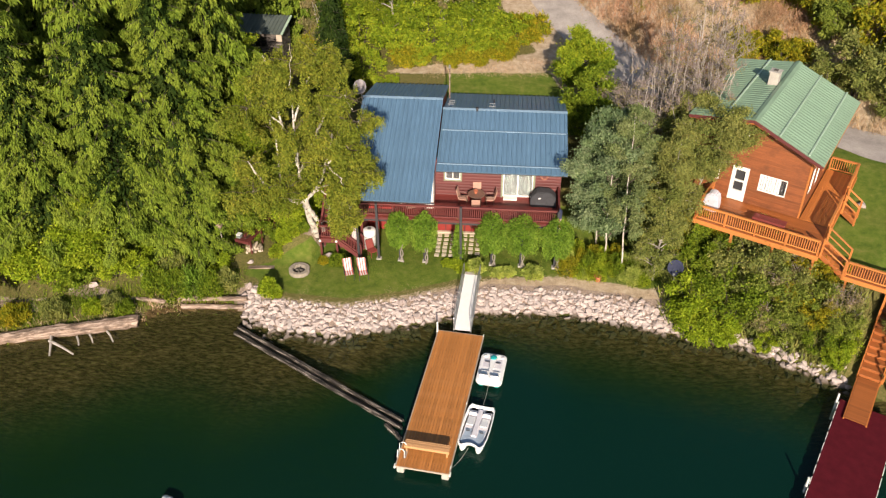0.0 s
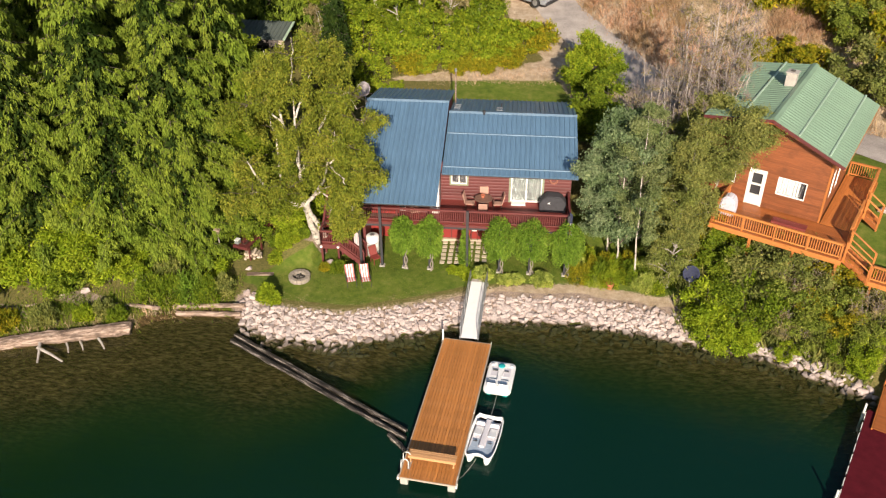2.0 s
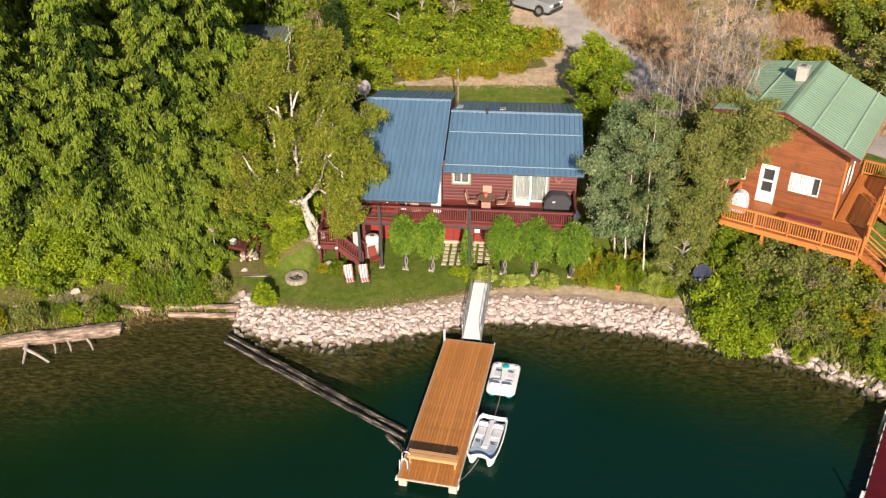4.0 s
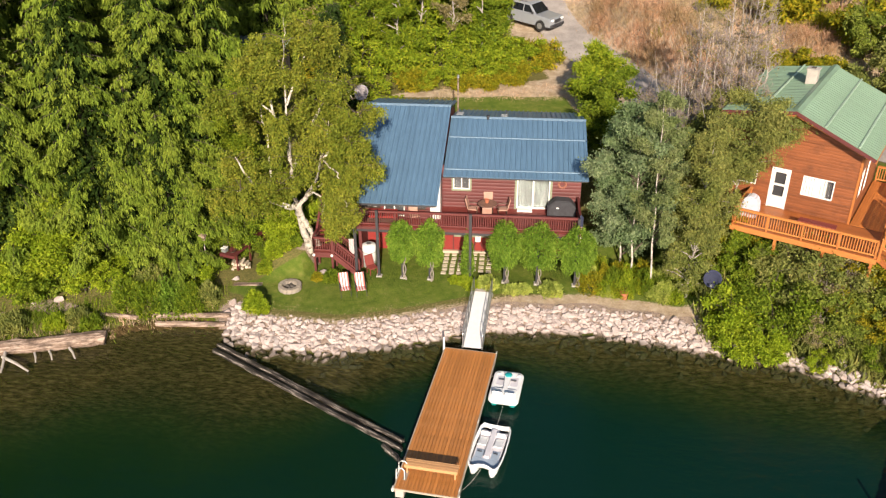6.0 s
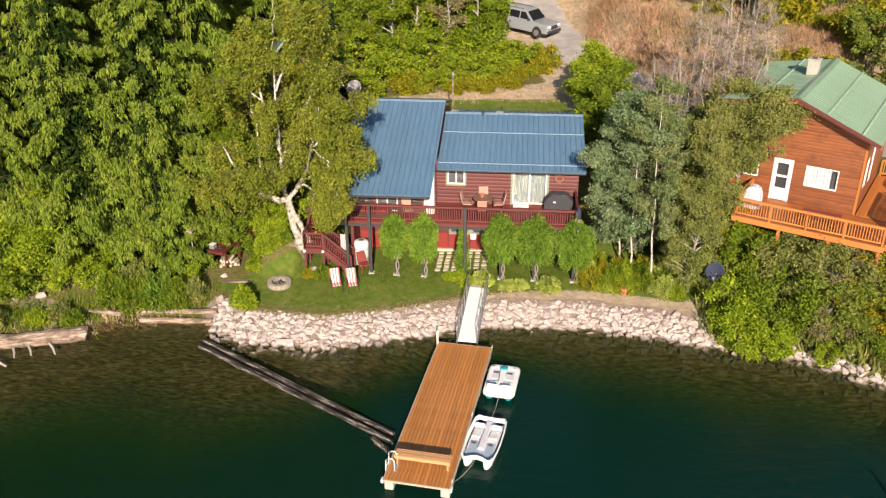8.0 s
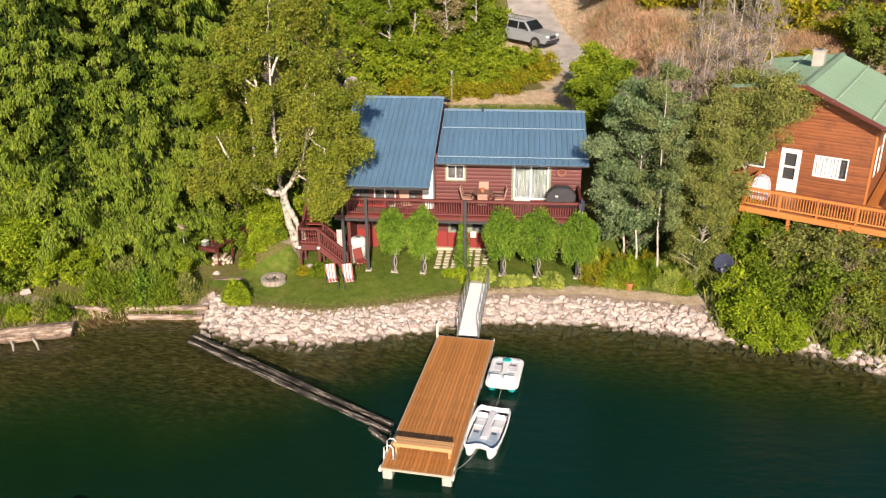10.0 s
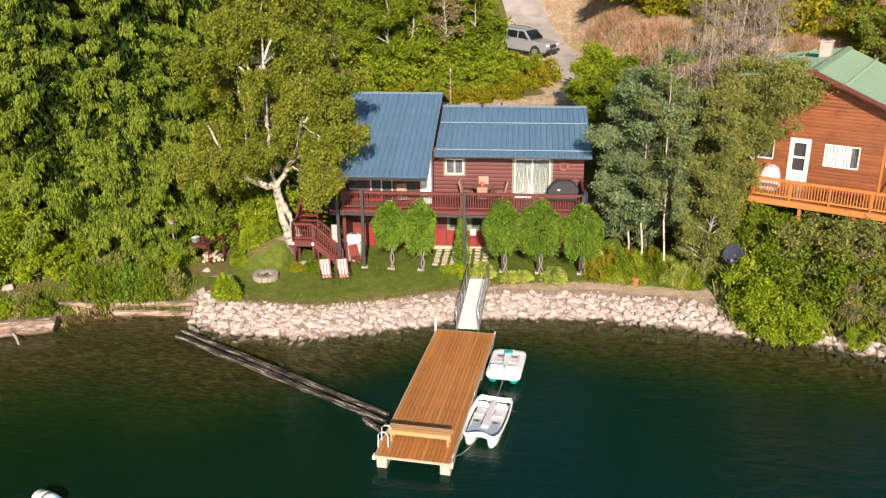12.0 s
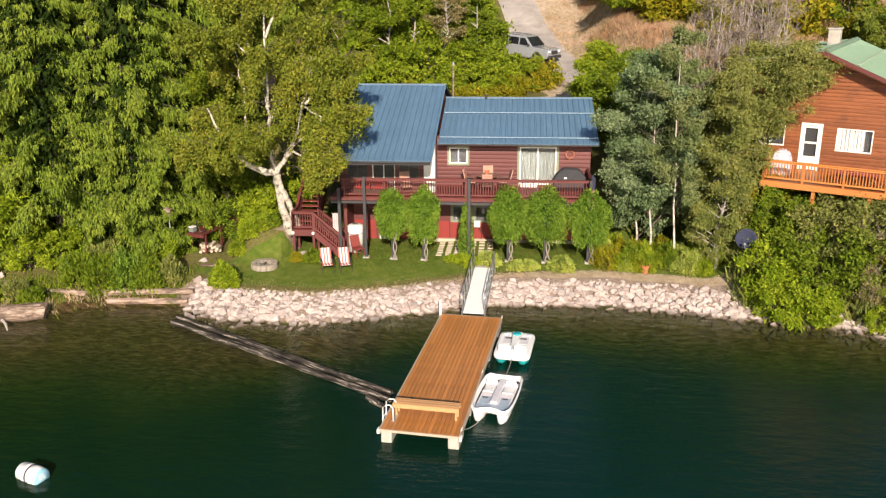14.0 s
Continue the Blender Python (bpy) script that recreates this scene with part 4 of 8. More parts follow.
railing(stairs, (LX0 + 0.03, LY0 + 0.02, LZ_), (LX0 + 0.03, LY1, LZ_), "red", "redz", "cabin", posts=1.2)
n = 9
for k in range(n):
    z = LZ_ + (DECK_Z - LZ_) * (k + 1) / (n + 0.0)
    y = LY1 + 0.27 * k
    part("tread", boxed(LX0 + 0.05, LX1 - 0.02, y, y + 0.29, z - 0.045, z), "redboard", stairs)
y1 = LY1 + 0.27 * n
for x in (LX0 + 0.02, LX1 - 0.01):
    run_between("stringer", None, (x, LY1, LZ_ + 0.1), (x, y1, DECK_Z + 0.05), stairs, "red", (0.05, 0.28))
railing(stairs, (LX0 + 0.03, LY1, LZ_ + 0.05), (LX0 + 0.03, y1, DECK_Z), "red", "redz", "cabin", posts=1.2)
railing(stairs, (LX1 - 0.03, LY1 + 0.3, LZ_ + 0.25), (LX1 - 0.03, y1, DECK_Z), "red", "redz", "cabin", posts=1.2)
ground_z = 1.02
n = 7
for k in range(n):
    z = LZ_ - (LZ_ - ground_z) * (k + 1) / (n + 1)
    x = LX1 + 0.2 * k
    part("tread", boxed(x, x + 0.22, LY0 + 0.05, LY1 - 0.05, z - 0.045, z), "redboard", stairs)
x1 = LX1 + 0.2 * n
for y in (LY0 + 0.03, LY1 - 0.03):
    run_between("stringer", None, (LX1, y, LZ_ - 0.02), (x1 + 0.1, y, ground_z + 0.06), stairs, "red", (0.05, 0.28))
    railing(stairs, (LX1 + 0.02, y, LZ_ - 0.05), (x1 + 0.05, y, ground_z + 0.1), "red", "redz", "cabin", posts=1.4)
for x in (LX0 + 0.03, LX1 - 0.05):
    lamp = thing("globe_lamp", HOUSE @ Matrix.Translation((x, LY0 - 0.09, LZ_ - 0.14)), "small white globe lamp on the stair landing", "lamp", "landing globe lamps")
    bm = bmesh.new()
    bmesh.ops.create_uvsphere(bm, u_segments=12, v_segments=8, radius=0.085)
    part("globe", bm, "paint", lamp, "", True)
    part("bracket", tubed([(0, 0.0, -0.08), (0, 0.05, -0.12), (0, 0.06, -0.12)], 0.02, 6), "black", lamp)

# ---- on the cabin's deck ----
def patio_chair(m, label, group="patio chairs round the table"):
    ch = thing("patio_chair", m, label, "chair", group)
    part("seat", boxed(-0.26, 0.26, -0.26, 0.26, 0.38, 0.44, bevel=0.02), "tan", ch)
    b = part("backrest", boxed(-0.26, 0.26, -0.03, 0.03, 0.0, 0.62, bevel=0.02), "tan", ch)
    b.matrix_basis = pose(0, 0.27, 0.44, -14, 0, 0)
    for x in (-0.24, 0.24):
        for y in (-0.22, 0.24):
            part("leg", tubed([(x, y, 0.0), (x, y, 0.40)], 0.018, 6), "bronze", ch)
        part("arm", tubed([(x, -0.22, 0.40), (x, -0.22, 0.62), (x, 0.05, 0.65), (x, 0.32, 0.62)], 0.02, 6), "bronze", ch)
    return ch


MAT["brownglass"] = plain("brown_mottled_tabletop", (0.20, 0.115, 0.085), 0.3, 0, 0.5, 9, 40, 0.1)
TB = HOUSE @ Matrix.Translation((2.62, -0.95, DECK_Z))
table = thing("patio_table", TB, "round tan patio table with a flower pot on the deck", "table")
bm = bmesh.new()
lathe(bm, [(0.02, 0.70), (0.52, 0.70), (0.54, 0.725), (0.52, 0.75), (0.02, 0.75)], 24)
part("tabletop", bm, "brownglass", table)
for k in range(4):
    a = math.pi / 4 + k * math.pi / 2
    part("leg", tubed([(0.38 * math.cos(a), 0.38 * math.sin(a), 0), (0.30 * math.cos(a), 0.30 * math.sin(a), 0.70)], 0.022, 6), "bronze", table)
for k, (x, y, r) in enumerate(((0.02, 0.46, 5), (0.0, -0.78, 182), (-0.80, 0.0, 84), (0.82, 0.05, 275))):
    patio_chair(TB @ pose(x, y, 0, 0, 0, r), "patio chair with tan sling seat and dark metal frame")
pot = thing("flower_pot", TB @ Matrix.Translation((-0.05, 0.05, 0.752)), "small terracotta flower pot on the table", "pot")
bm = bmesh.new()
lathe(bm, [(0.02, 0), (0.08, 0), (0.12, 0.16), (0.135, 0.17), (0.135, 0.2), (0.11, 0.2), (0.1, 0.17), (0.02, 0.17)], 14)
part("pot", bm, "terra", pot)
grill = thing("covered_grill", HOUSE @ Matrix.Translation((6.72, -0.75, DECK_Z)), "barbecue grill under a charcoal fabric cover", "grill")
bm = bmesh.new()
prism(bm, [(-0.80, 0.0), (0.80, 0.0), (0.78, 0.62), (0.62, 0.84), (0.42, 1.06), (-0.38, 1.10), (-0.58, 0.88), (-0.78, 0.70)], -0.34, 0.34, Matrix(((1, 0, 0, 0), (0, 0, 1, 0), (0, 1, 0, 0), (0, 0, 0, 1))))
bmesh.ops.bevel(bm, geom=list(bm.edges), offset=0.06, segments=2, affect="EDGES")
gc = part("cover", bm, "cover", grill, "charcoal fabric cover")
part("badge", boxed(-0.32, -0.18, -0.349, -0.343, 0.62, 0.70), "paint", gc, "small pale label")
MAT["dried"] = plain("dried_flowers", (0.30, 0.12, 0.085), 0.95, 0, 0.5, 14, 40, 0.6)
wr = thing("wreath", HOUSE @ pose(6.70, -0.09, 5.75, 90, 0, 0), "round dried wreath hanging on the red wall", "wreath")
bm = bmesh.new()
for k in range(18):
    a = k / 18 * 6.283
    bmesh.ops.create_icosphere(bm, subdivisions=1, radius=0.075, matrix=Matrix.Translation((0.2 * math.cos(a), 0.2 * math.sin(a), 0.02 * (k % 2))))
part("ring", bm, "dried", wr)
FLAGR = HOUSE @ Matrix.Translation((7.66, DV - 0.1, 0))
flag = thing("flag", FLAGR, "red and white striped flag hanging limp at the deck corner", "flag")
part("pole", tubed([(0, 0.02, 4.3), (0, -0.03, 5.42)], 0.018, 6), "bronze", flag)
bm = bmesh.new()
for k in range(8):
    x0 = -0.06 + 0.02 * k
    y0 = -0.09 + 0.035 * math.sin(k * 1.9)
    box(bm, x0, x0 + 0.034, y0, y0 + 0.02, 3.62 + 0.03 * k, 4.66, mi=k % 2)
    box(bm, x0, x0 + 0.034, y0 + 0.002, y0 + 0.022, 4.662, 5.36 - 0.02 * k, mi=2)
part("cloth", bm, ["redcloth", "cloth", "navy"], flag, "red and white stripes below a dark blue field")
sofa = thing("outdoor_sofa", HOUSE @ Matrix.Translation((-3.1, -2.15, DECK_Z)), "low outdoor sofa with bright red cushions under the eave", "sofa")
part("frame", boxed(-0.85, 0.85, -0.32, 0.34, 0.06, 0.30, bevel=0.02), "bronze", sofa)
for x in (-0.82, 0.02):
    part("cushion", boxed(x, x + 0.8, -0.3, 0.2, 0.302, 0.45, bevel=0.04), "redcloth", sofa)
    part("back_cushion", boxed(x, x + 0.8, 0.12, 0.32, 0.452, 0.62, bevel=0.05), "redcloth", sofa)
patio_chair(HOUSE @ pose(-1.35, -2.1, DECK_Z, 0, 0, 20), "patio chair with tan sling seat and dark metal frame", "")

# ---- the dock ----
DOCK = Matrix.Translation((0.575, 26.7, 0)) @ pose(0, 0, 0, 0, 0, -4.1)     # the middle of the outer end
DW, DL, DZ = 2.56, 9.9, 0.5
dock = thing("dock", DOCK, "floating dock with orange-brown stained boards and pale edges", "dock")
n = 17
w = DW / n
me = None
for k in range(n):
    for j, (a, b) in enumerate(((0.0, 3.42), (3.424, 6.84), (6.844, DL)) if k % 2 else ((0.0, 5.1), (5.104, DL))):
        bm = boxed(0.004, w - 0.006, a, b, 0, 0.035, bevel=0.004)
        ob = part("board", bm, "dock", dock)
        ob.matrix_basis = pose(-DW / 2 + k * w, 0, DZ - 0.035 + random.uniform(-0.002, 0.003))
bm = bmesh.new()
for x in (-DW / 2 - 0.05, DW / 2 + 0.002):
    box(bm, x, x + 0.048, -0.03, DL + 0.03, 0.32, DZ + 0.012, bevel=0.006)
box(bm, -DW / 2, DW / 2, -0.05, -0.004, 0.41, DZ - 0.002, bevel=0.006)
box(bm, -DW / 2, DW / 2, DL + 0.004, DL + 0.05, 0.36, DZ - 0.002, bevel=0.006)
part("edge_beam", bm, "fascia", dock, "pale weathered edge beams")
for y in (0.0, 2.2, 4.4, 6.6, DL - 0.95):
    for x in (-DW / 2 + 0.0, DW / 2 - 0.36):
        part("float", boxed(x, x + 0.36, y + 0.02, y + 0.95, -0.04, 0.40, bevel=0.03), "concrete", dock, "pale grey dock float")
bench = thing("dock_bench", DOCK, "plain wooden bench across the outer end of the dock", "bench")
for k in range(3):
    part("slat", boxed(-1.10, 1.12, 0.92 + k * 0.13, 1.04 + k * 0.13, 0.905, 0.95, bevel=0.006), "fascia", bench)
MAT["benchwood"] = timber("bench_timber", (0.50, 0.27, 0.12), 0, 0.6, 0.25, "object")
for ob in bench.children:
    ob.data.materials[0] = MAT["benchwood"]
part("apron", boxed(-1.10, 1.12, 0.885, 0.918, 0.80, 0.95, bevel=0.006), "benchwood", bench)
part("apron", boxed(-1.10, 1.12, 1.302, 1.335, 0.80, 0.95, bevel=0.006), "benchwood", bench)
for x in (-1.02, 0.98):
    for y in (0.93, 1.22):
        part("leg", boxed(x, x + 0.07, y, y + 0.07, DZ + 0.001, 0.90), "benchwood", bench)
ladder = thing("swim_ladder", DOCK, "white tubular swim ladder on the side of the dock", "ladder")
for y in (0.55, 0.98):
    part("rail", tubed([(-1.0, y, DZ), (-1.0, y, 0.95), (-1.08, y, 1.06), (-1.22, y, 1.06), (-1.34, y, 0.96), (-1.36, y, 0.3), (-1.36, y, -0.6)], 0.024, 8), "paint", ladder, "", True)
for z in (0.55, 0.25, -0.05, -0.35):
    part("rung", tubed([(-1.36, 0.55, z), (-1.36, 0.98, z)], 0.02, 8), "paint", ladder)
part("foot_plate", boxed(-1.06, -0.92, 0.5, 1.03, DZ + 0.001, DZ + 0.012), "steel", ladder)
mooring = thing("mooring_post", DOCK, "white mooring post at the inner corner of the dock", "post")
part("post", tubed([(-1.33, DL - 0.1, -0.8), (-1.33, DL - 0.1, 1.15)], 0.05, 10), "paint", mooring)
part("cap", tubed([(-1.33, DL - 0.1, 1.151), (-1.33, DL - 0.1, 1.19)], [0.055, 0.03], 10), "paint", mooring)
part("collar", tubed([(-1.33, DL - 0.1, 0.36), (-1.33, DL - 0.1, 0.46)], 0.08, 10), "steel", mooring)
for y in (0.35, 4.6, 9.9):
    cl = thing("cleat", DOCK @ Matrix.Translation((DW / 2 + 0.03, y, DZ + 0.013)), "small pale dock cleat on the edge beam", "cleat", "dock cleats")
    part("horn", tubed([(0, -0.11, 0.06), (0, -0.03, 0.05), (0, 0.03, 0.05), (0, 0.11, 0.06)], 0.016, 6), "paint", cl)
    part("base", boxed(-0.025, 0.025, -0.04, 0.04, 0, 0.045), "paint", cl)
for x in (-DW / 2 - 0.12, DW / 2 + 0.02):
    b = thing("corner_bumper", DOCK @ Matrix.Translation((x, 0.0, 0)), "white corner bumper at the end of the dock", "bumper", "dock bumpers")
    part("block", boxed(0, 0.08, -0.06, 0.16, 0.32, 0.48, bevel=0.02), "paint", b)

# gangway from the lawn down to the dock
A, B = Vector((1.34, 36.80, 0.50)), Vector((1.42, 41.35, 1.02))
d = (B - A).normalized()
side = Vector((d.y, -d.x, 0)).normalized()
up = side.cross(d)
GANG = Matrix(((side.x, d.x, up.x, A.x), (side.y, d.y, up.y, A.y), (side.z, d.z, up.z, A.z), (0, 0, 0, 1)))
GL = (B - A).length
gang = thing("gangway", GANG, "white aluminium gangway with pipe handrails", "ramp")
k = 0
y = 0.0
MAT["tread"] = plain("white_grip_deck", (0.80, 0.78, 0.77), 0.6, 0, 0.08, 3, 60, 0.3)
while y < GL - 0.05:
    part("deck_plate", boxed(-0.44, 0.44, y, min(y + 0.41, GL), 0.02, 0.045), "tread", gang)
    y += 0.414
part("top_plate", boxed(-0.44, 0.44, GL + 0.004, GL + 0.42, 0.005, 0.03), "graybark", gang, "weathered grey landing plate")
for x in (-0.49, 0.49):
    part("side_beam", boxed(x - 0.035, x + 0.035, 0, GL, -0.08, 0.09, bevel=0.01), "steel", gang)
    part("handrail", tubed([(x, 0.05, 0.09), (x, 0.08, 0.78), (x, 0.25, 0.9), (x, GL - 0.2, 0.9), (x, GL + 0.12, 0.86), (x, GL + 0.16, 0.0)], 0.025, 8), "steel", gang, "", True)
    part("mid_rail", tubed([(x, 0.07, 0.5), (x, GL + 0.12, 0.5)], 0.018, 8), "steel", gang)
    for j in range(1, 5):
        yy = GL * j / 5
        part("stanchion", tubed([(x, yy, 0.09), (x, yy, 0.9)], 0.02, 6), "steel", gang)
for x in (-0.55, 0.55):
    part("foot_post", tubed([(x, GL - 0.12, -0.7), (x, GL - 0.12, 0.05)], 0.03, 8), "steel", gang)


# ---- pedal boats ----
def loft(bm, rings, mi=0, close=True):
    vs = [[bm.verts.new(p) for p in r] for r in rings]
    for a, b in zip(vs, vs[1:]):
        for k in range(len(a)):
            f = bm.faces.new((a[k], a[(k + 1) % len(a)], b[(k + 1) % len(a)], b[k]))
            f.material_index = mi
    bm.faces.new(vs[0][::-1]).material_index = mi
    bm.faces.new(vs[-1]).material_index = mi


def rounded_rect(w, l, r, n=5, taper=1.0):
    out = []
    for cx, cy, a0 in ((w / 2 - r, l / 2 - r, 0), (-w / 2 + r, l / 2 - r, 90), (-w / 2 + r, -l / 2 + r, 180), (w / 2 - r, -l / 2 + r, 270)):
        for k in range(n + 1):
            a = radians(a0 + 90 * k / n)
            x, y = cx + r * math.cos(a), cy + r * math.sin(a)
            out.append((x * (1 + (taper - 1) * (y / l + 0.5)), y))
    return out


def pedal_boat(m):
    b = thing("pedal_boat", m, "white pedal boat with teal floats moored beside the dock", "boat")
    for x in (-0.42, 0.42):
        bm = bmesh.new()
        rings = []
        for y, w, z0 in ((-1.12, 0.10, 0.16), (-1.0, 0.17, 0.04), (-0.6, 0.22, -0.08), (0.6, 0.22, -0.08), (1.0, 0.17, 0.03), (1.12, 0.10, 0.15)):
            rings.append([(x - w, y, 0.27), (x - w * 0.95, y, z0 + 0.10), (x - w * 0.5, y, z0), (x + w * 0.5, y, z0), (x + w * 0.95, y, z0 + 0.10), (x + w, y, 0.27)])
        loft(bm, rings)
        part("float", bm, "teal", b, "teal float", True)
    bm = bmesh.new()
    o = rounded_rect(1.42, 2.36, 0.28)
    i1 = rounded_rect(1.22, 2.14, 0.22)
    rings = [[(x * 0.96, y * 0.97, 0.25) for x, y in o], [(x, y, 0.30) for x, y in o], [(x, y, 0.40) for x, y in o], [(x * 0.97, y * 0.98, 0.44) for x, y in o], [(x, y, 0.43) for x, y in i1]]
    loft(bm, rings)
    part("hull", bm, "hull", b, "white moulded deck", True)
    for x in (-0.30, 0.30):
        s = part("seat", boxed(-0.24, 0.24, -0.24, 0.24, 0, 0.10, bevel=0.05), "hull", b)
        s.matrix_basis = pose(x, -0.50, 0.43)
        bk = part("seat_back", boxed(-0.24, 0.24, -0.05, 0.06, 0.0, 0.34, bevel=0.045), "hull", b)
        bk.matrix_basis = pose(x, -0.80, 0.44, 16, 0, 0)
        part("pedal_well", boxed(x - 0.20, x + 0.20, 0.05, 0.75, 0.425, 0.436, bevel=0.004), "hullpale", b, "pale grey foot well")
        part("pedal", tubed([(x - 0.12, 0.42, 0.50), (x + 0.12, 0.42, 0.50)], 0.03, 8), "black", b)
    bm = bmesh.new()
    prism(bm, [(-0.22, 0.98), (-0.07, -0.15), (-0.16, -0.9), (0.16, -0.9), (0.07, -0.15), (0.22, 0.98)], 0.43, 0.56)
    bmesh.ops.bevel(bm, geom=list(bm.edges), offset=0.03, segments=2, affect="EDGES")
    part("console", bm, "hull", b)
    bm = bmesh.new()
    lathe(bm, [(0.02, 0.55), (0.17, 0.55), (0.18, 0.585), (0.15, 0.61), (0.02, 0.60)], 18, (0.0, 0.72))
    part("hatch_lid", bm, "teal", b, "round teal hatch lid", True)
    for x in (-0.48, 0.48):
        bm = bmesh.new()
        lathe(bm, [(0.02, 0.43), (0.09, 0.43), (0.08, 0.47), (0.02, 0.47)], 12, (x, 0.92))
        part("cup_holder", bm, "hull", b, "", True)
    return b


pedal_boat(pose(3.26, 34.02, 0, 0, 0, -4.5))


def cat_boat(m):
    """An open moulded pedal boat: a rimmed tub with two horns at the bow, which points away from the shore."""
    b = thing("pedal_boat", m, "white moulded pedal boat with a blue-grey cockpit tied to the dock", "boat")
    plan = [(-0.60, 1.46), (-0.36, 1.40), (0.36, 1.40), (0.62, 1.46), (0.72, 1.2), (0.77, 0.5), (0.78, -0.2), (0.76, -0.8), (0.70, -1.25), (0.58, -1.50), (0.46, -1.50), (0.24, -1.36), (0.0, -1.30), (-0.24, -1.36), (-0.46, -1.50), (-0.58, -1.50), (-0.70, -1.25), (-0.76, -0.8), (-0.78, -0.2), (-0.77, 0.5), (-0.72, 1.2)]

    def ring(f, z, sheer=0.0):
        return [(x * f, y * (1 - (1 - f) * 0.6), z + sheer * max(0.0, -y / 1.5) ** 2) for x, y in plan]

    bm = bmesh.new()
    rings = [ring(0.78, 0.20), ring(0.92, 0.26), ring(0.98, 0.38, 0.02), ring(1.0, 0.46, 0.03), ring(0.97, 0.49, 0.03), ring(0.92, 0.48, 0.03), ring(0.89, 0.42, 0.02), ring(0.86, 0.30)]
    loft(bm, rings)
    part("hull", bm, "hull", b, "white moulded shell with a rolled rim", True)
    for sgn in (-1, 1):
        bm = bmesh.new()
        loft(bm, [[(sgn * 0.42 + w * k, y, z) for k, z in ((-1, 0.30), (-0.8, z0 + 0.08), (-0.3, z0), (0.3, z0), (0.8, z0 + 0.08), (1, 0.30))] for y, w, z0 in ((1.34, 0.20, 0.06), (0.9, 0.24, -0.10), (-0.6, 0.25, -0.10), (-1.15, 0.22, -0.08), (-1.42, 0.13, -0.04), (-1.52, 0.04, 0.08))])
        part("keel", bm, "hull", b, "", True)
    part("cockpit_floor", boxed(-0.60, 0.60, -1.05, 1.12, 0.302, 0.312), "hullpale", b, "pale grey cockpit floor")
    bm = bmesh.new()
    prism(bm, [(-0.56, -0.72), (-0.60, -1.06), (-0.46, -1.24), (-0.2, -1.14), (0.2, -1.14), (0.46, -1.24), (0.60, -1.06), (0.56, -0.72)], 0.304, 0.326)
    part("bow_well", bm, "hullgrey", b, "blue-grey bow well")
    part("centre_console", boxed(-0.13, 0.13, -0.72, 1.15, 0.314, 0.45, bevel=0.03), "hullpale", b, "pale grey centre console")
    part("cross_bar", boxed(-0.60, 0.60, 0.72, 0.90, 0.314, 0.43, bevel=0.03), "hullpale", b)
    for x in (-0.36, 0.36):
        st = part("seat", boxed(-0.2, 0.2, -0.34, 0.34, -0.03, 0.03, bevel=0.025), "hull", b)
        st.matrix_basis = pose(x, 0.28, 0.40, -10, 0, 0)
        bk = part("seat_back", boxed(-0.2, 0.2, -0.04, 0.04, 0, 0.20, bevel=0.03), "hull", b)
        bk.matrix_basis = pose(x, 0.70, 0.38, -18, 0, 0)
        part("foot_well", boxed(x - 0.17, x + 0.17, -0.70, -0.16, 0.3125, 0.325), "hullgrey", b)
        part("pedal", tubed([(x - 0.10, -0.42, 0.42), (x + 0.10, -0.42, 0.42)], 0.025, 8), "black", b)
    return b


cat_boat(pose(2.86, 29.85, 0, 0, 0, -8.0) @ Matrix.Scale(0.97, 4))
for name, a, b, sag in (("mooring_rope", (2.0, 27.0, 0.52), (2.62, 28.35, 0.46), -0.12), ("mooring_rope", (3.22, 32.8, 0.42), (3.05, 31.2, 0.45), -0.1), ("mooring_rope", (2.45, 34.6, 0.52), (2.72, 34.9, 0.42), -0.05)):
    pts = [Vector(a).lerp(Vector(b), k / 8) + Vector((0, 0, sag * 4 * (k / 8) * (1 - k / 8))) for k in range(9)]
    r = tagged(obj(name, tubed(pts, 0.012, 5), "graybark"), "thin pale mooring rope between boat and dock", "rope", "mooring ropes")

# floating barrel
bar = thing("barrel_buoy", pose(-10.76, 23.56, 0.10, 0, 90, -20), "floating white and light blue plastic barrel", "buoy")
bm = bmesh.new()
lathe(bm, [(0.02, -0.46), (0.24, -0.46), (0.285, -0.40), (0.295, -0.16), (0.31, -0.14), (0.31, -0.10), (0.295, -0.08), (0.295, 0.12), (0.31, 0.14), (0.31, 0.18), (0.295, 0.2), (0.285, 0.40), (0.24, 0.46), (0.02, 0.46)], 20)
for f in bm.faces:
    f.material_index = 1 if f.calc_center_median().z > 0.41 else 0
part("drum", bm, ["hull", "sky"], bar, "", True)
bm = bmesh.new()
lathe(bm, [(0.302, -0.02), (0.312, -0.01), (0.312, 0.03), (0.302, 0.04)], 20)
part("strap", bm, "cover", bar)
part("bung", tubed([(0.12, 0.1, 0.46), (0.12, 0.1, 0.49)], 0.04, 8), "navy", bar)
for k in range(3):
    part("marking", boxed(-0.02 - 0.07 * k, 0.02 - 0.07 * k, -0.16 + 0.02 * k, 0.10 - 0.03 * k, 0.461, 0.464), "hull", bar, "white bar of unreadable lettering")

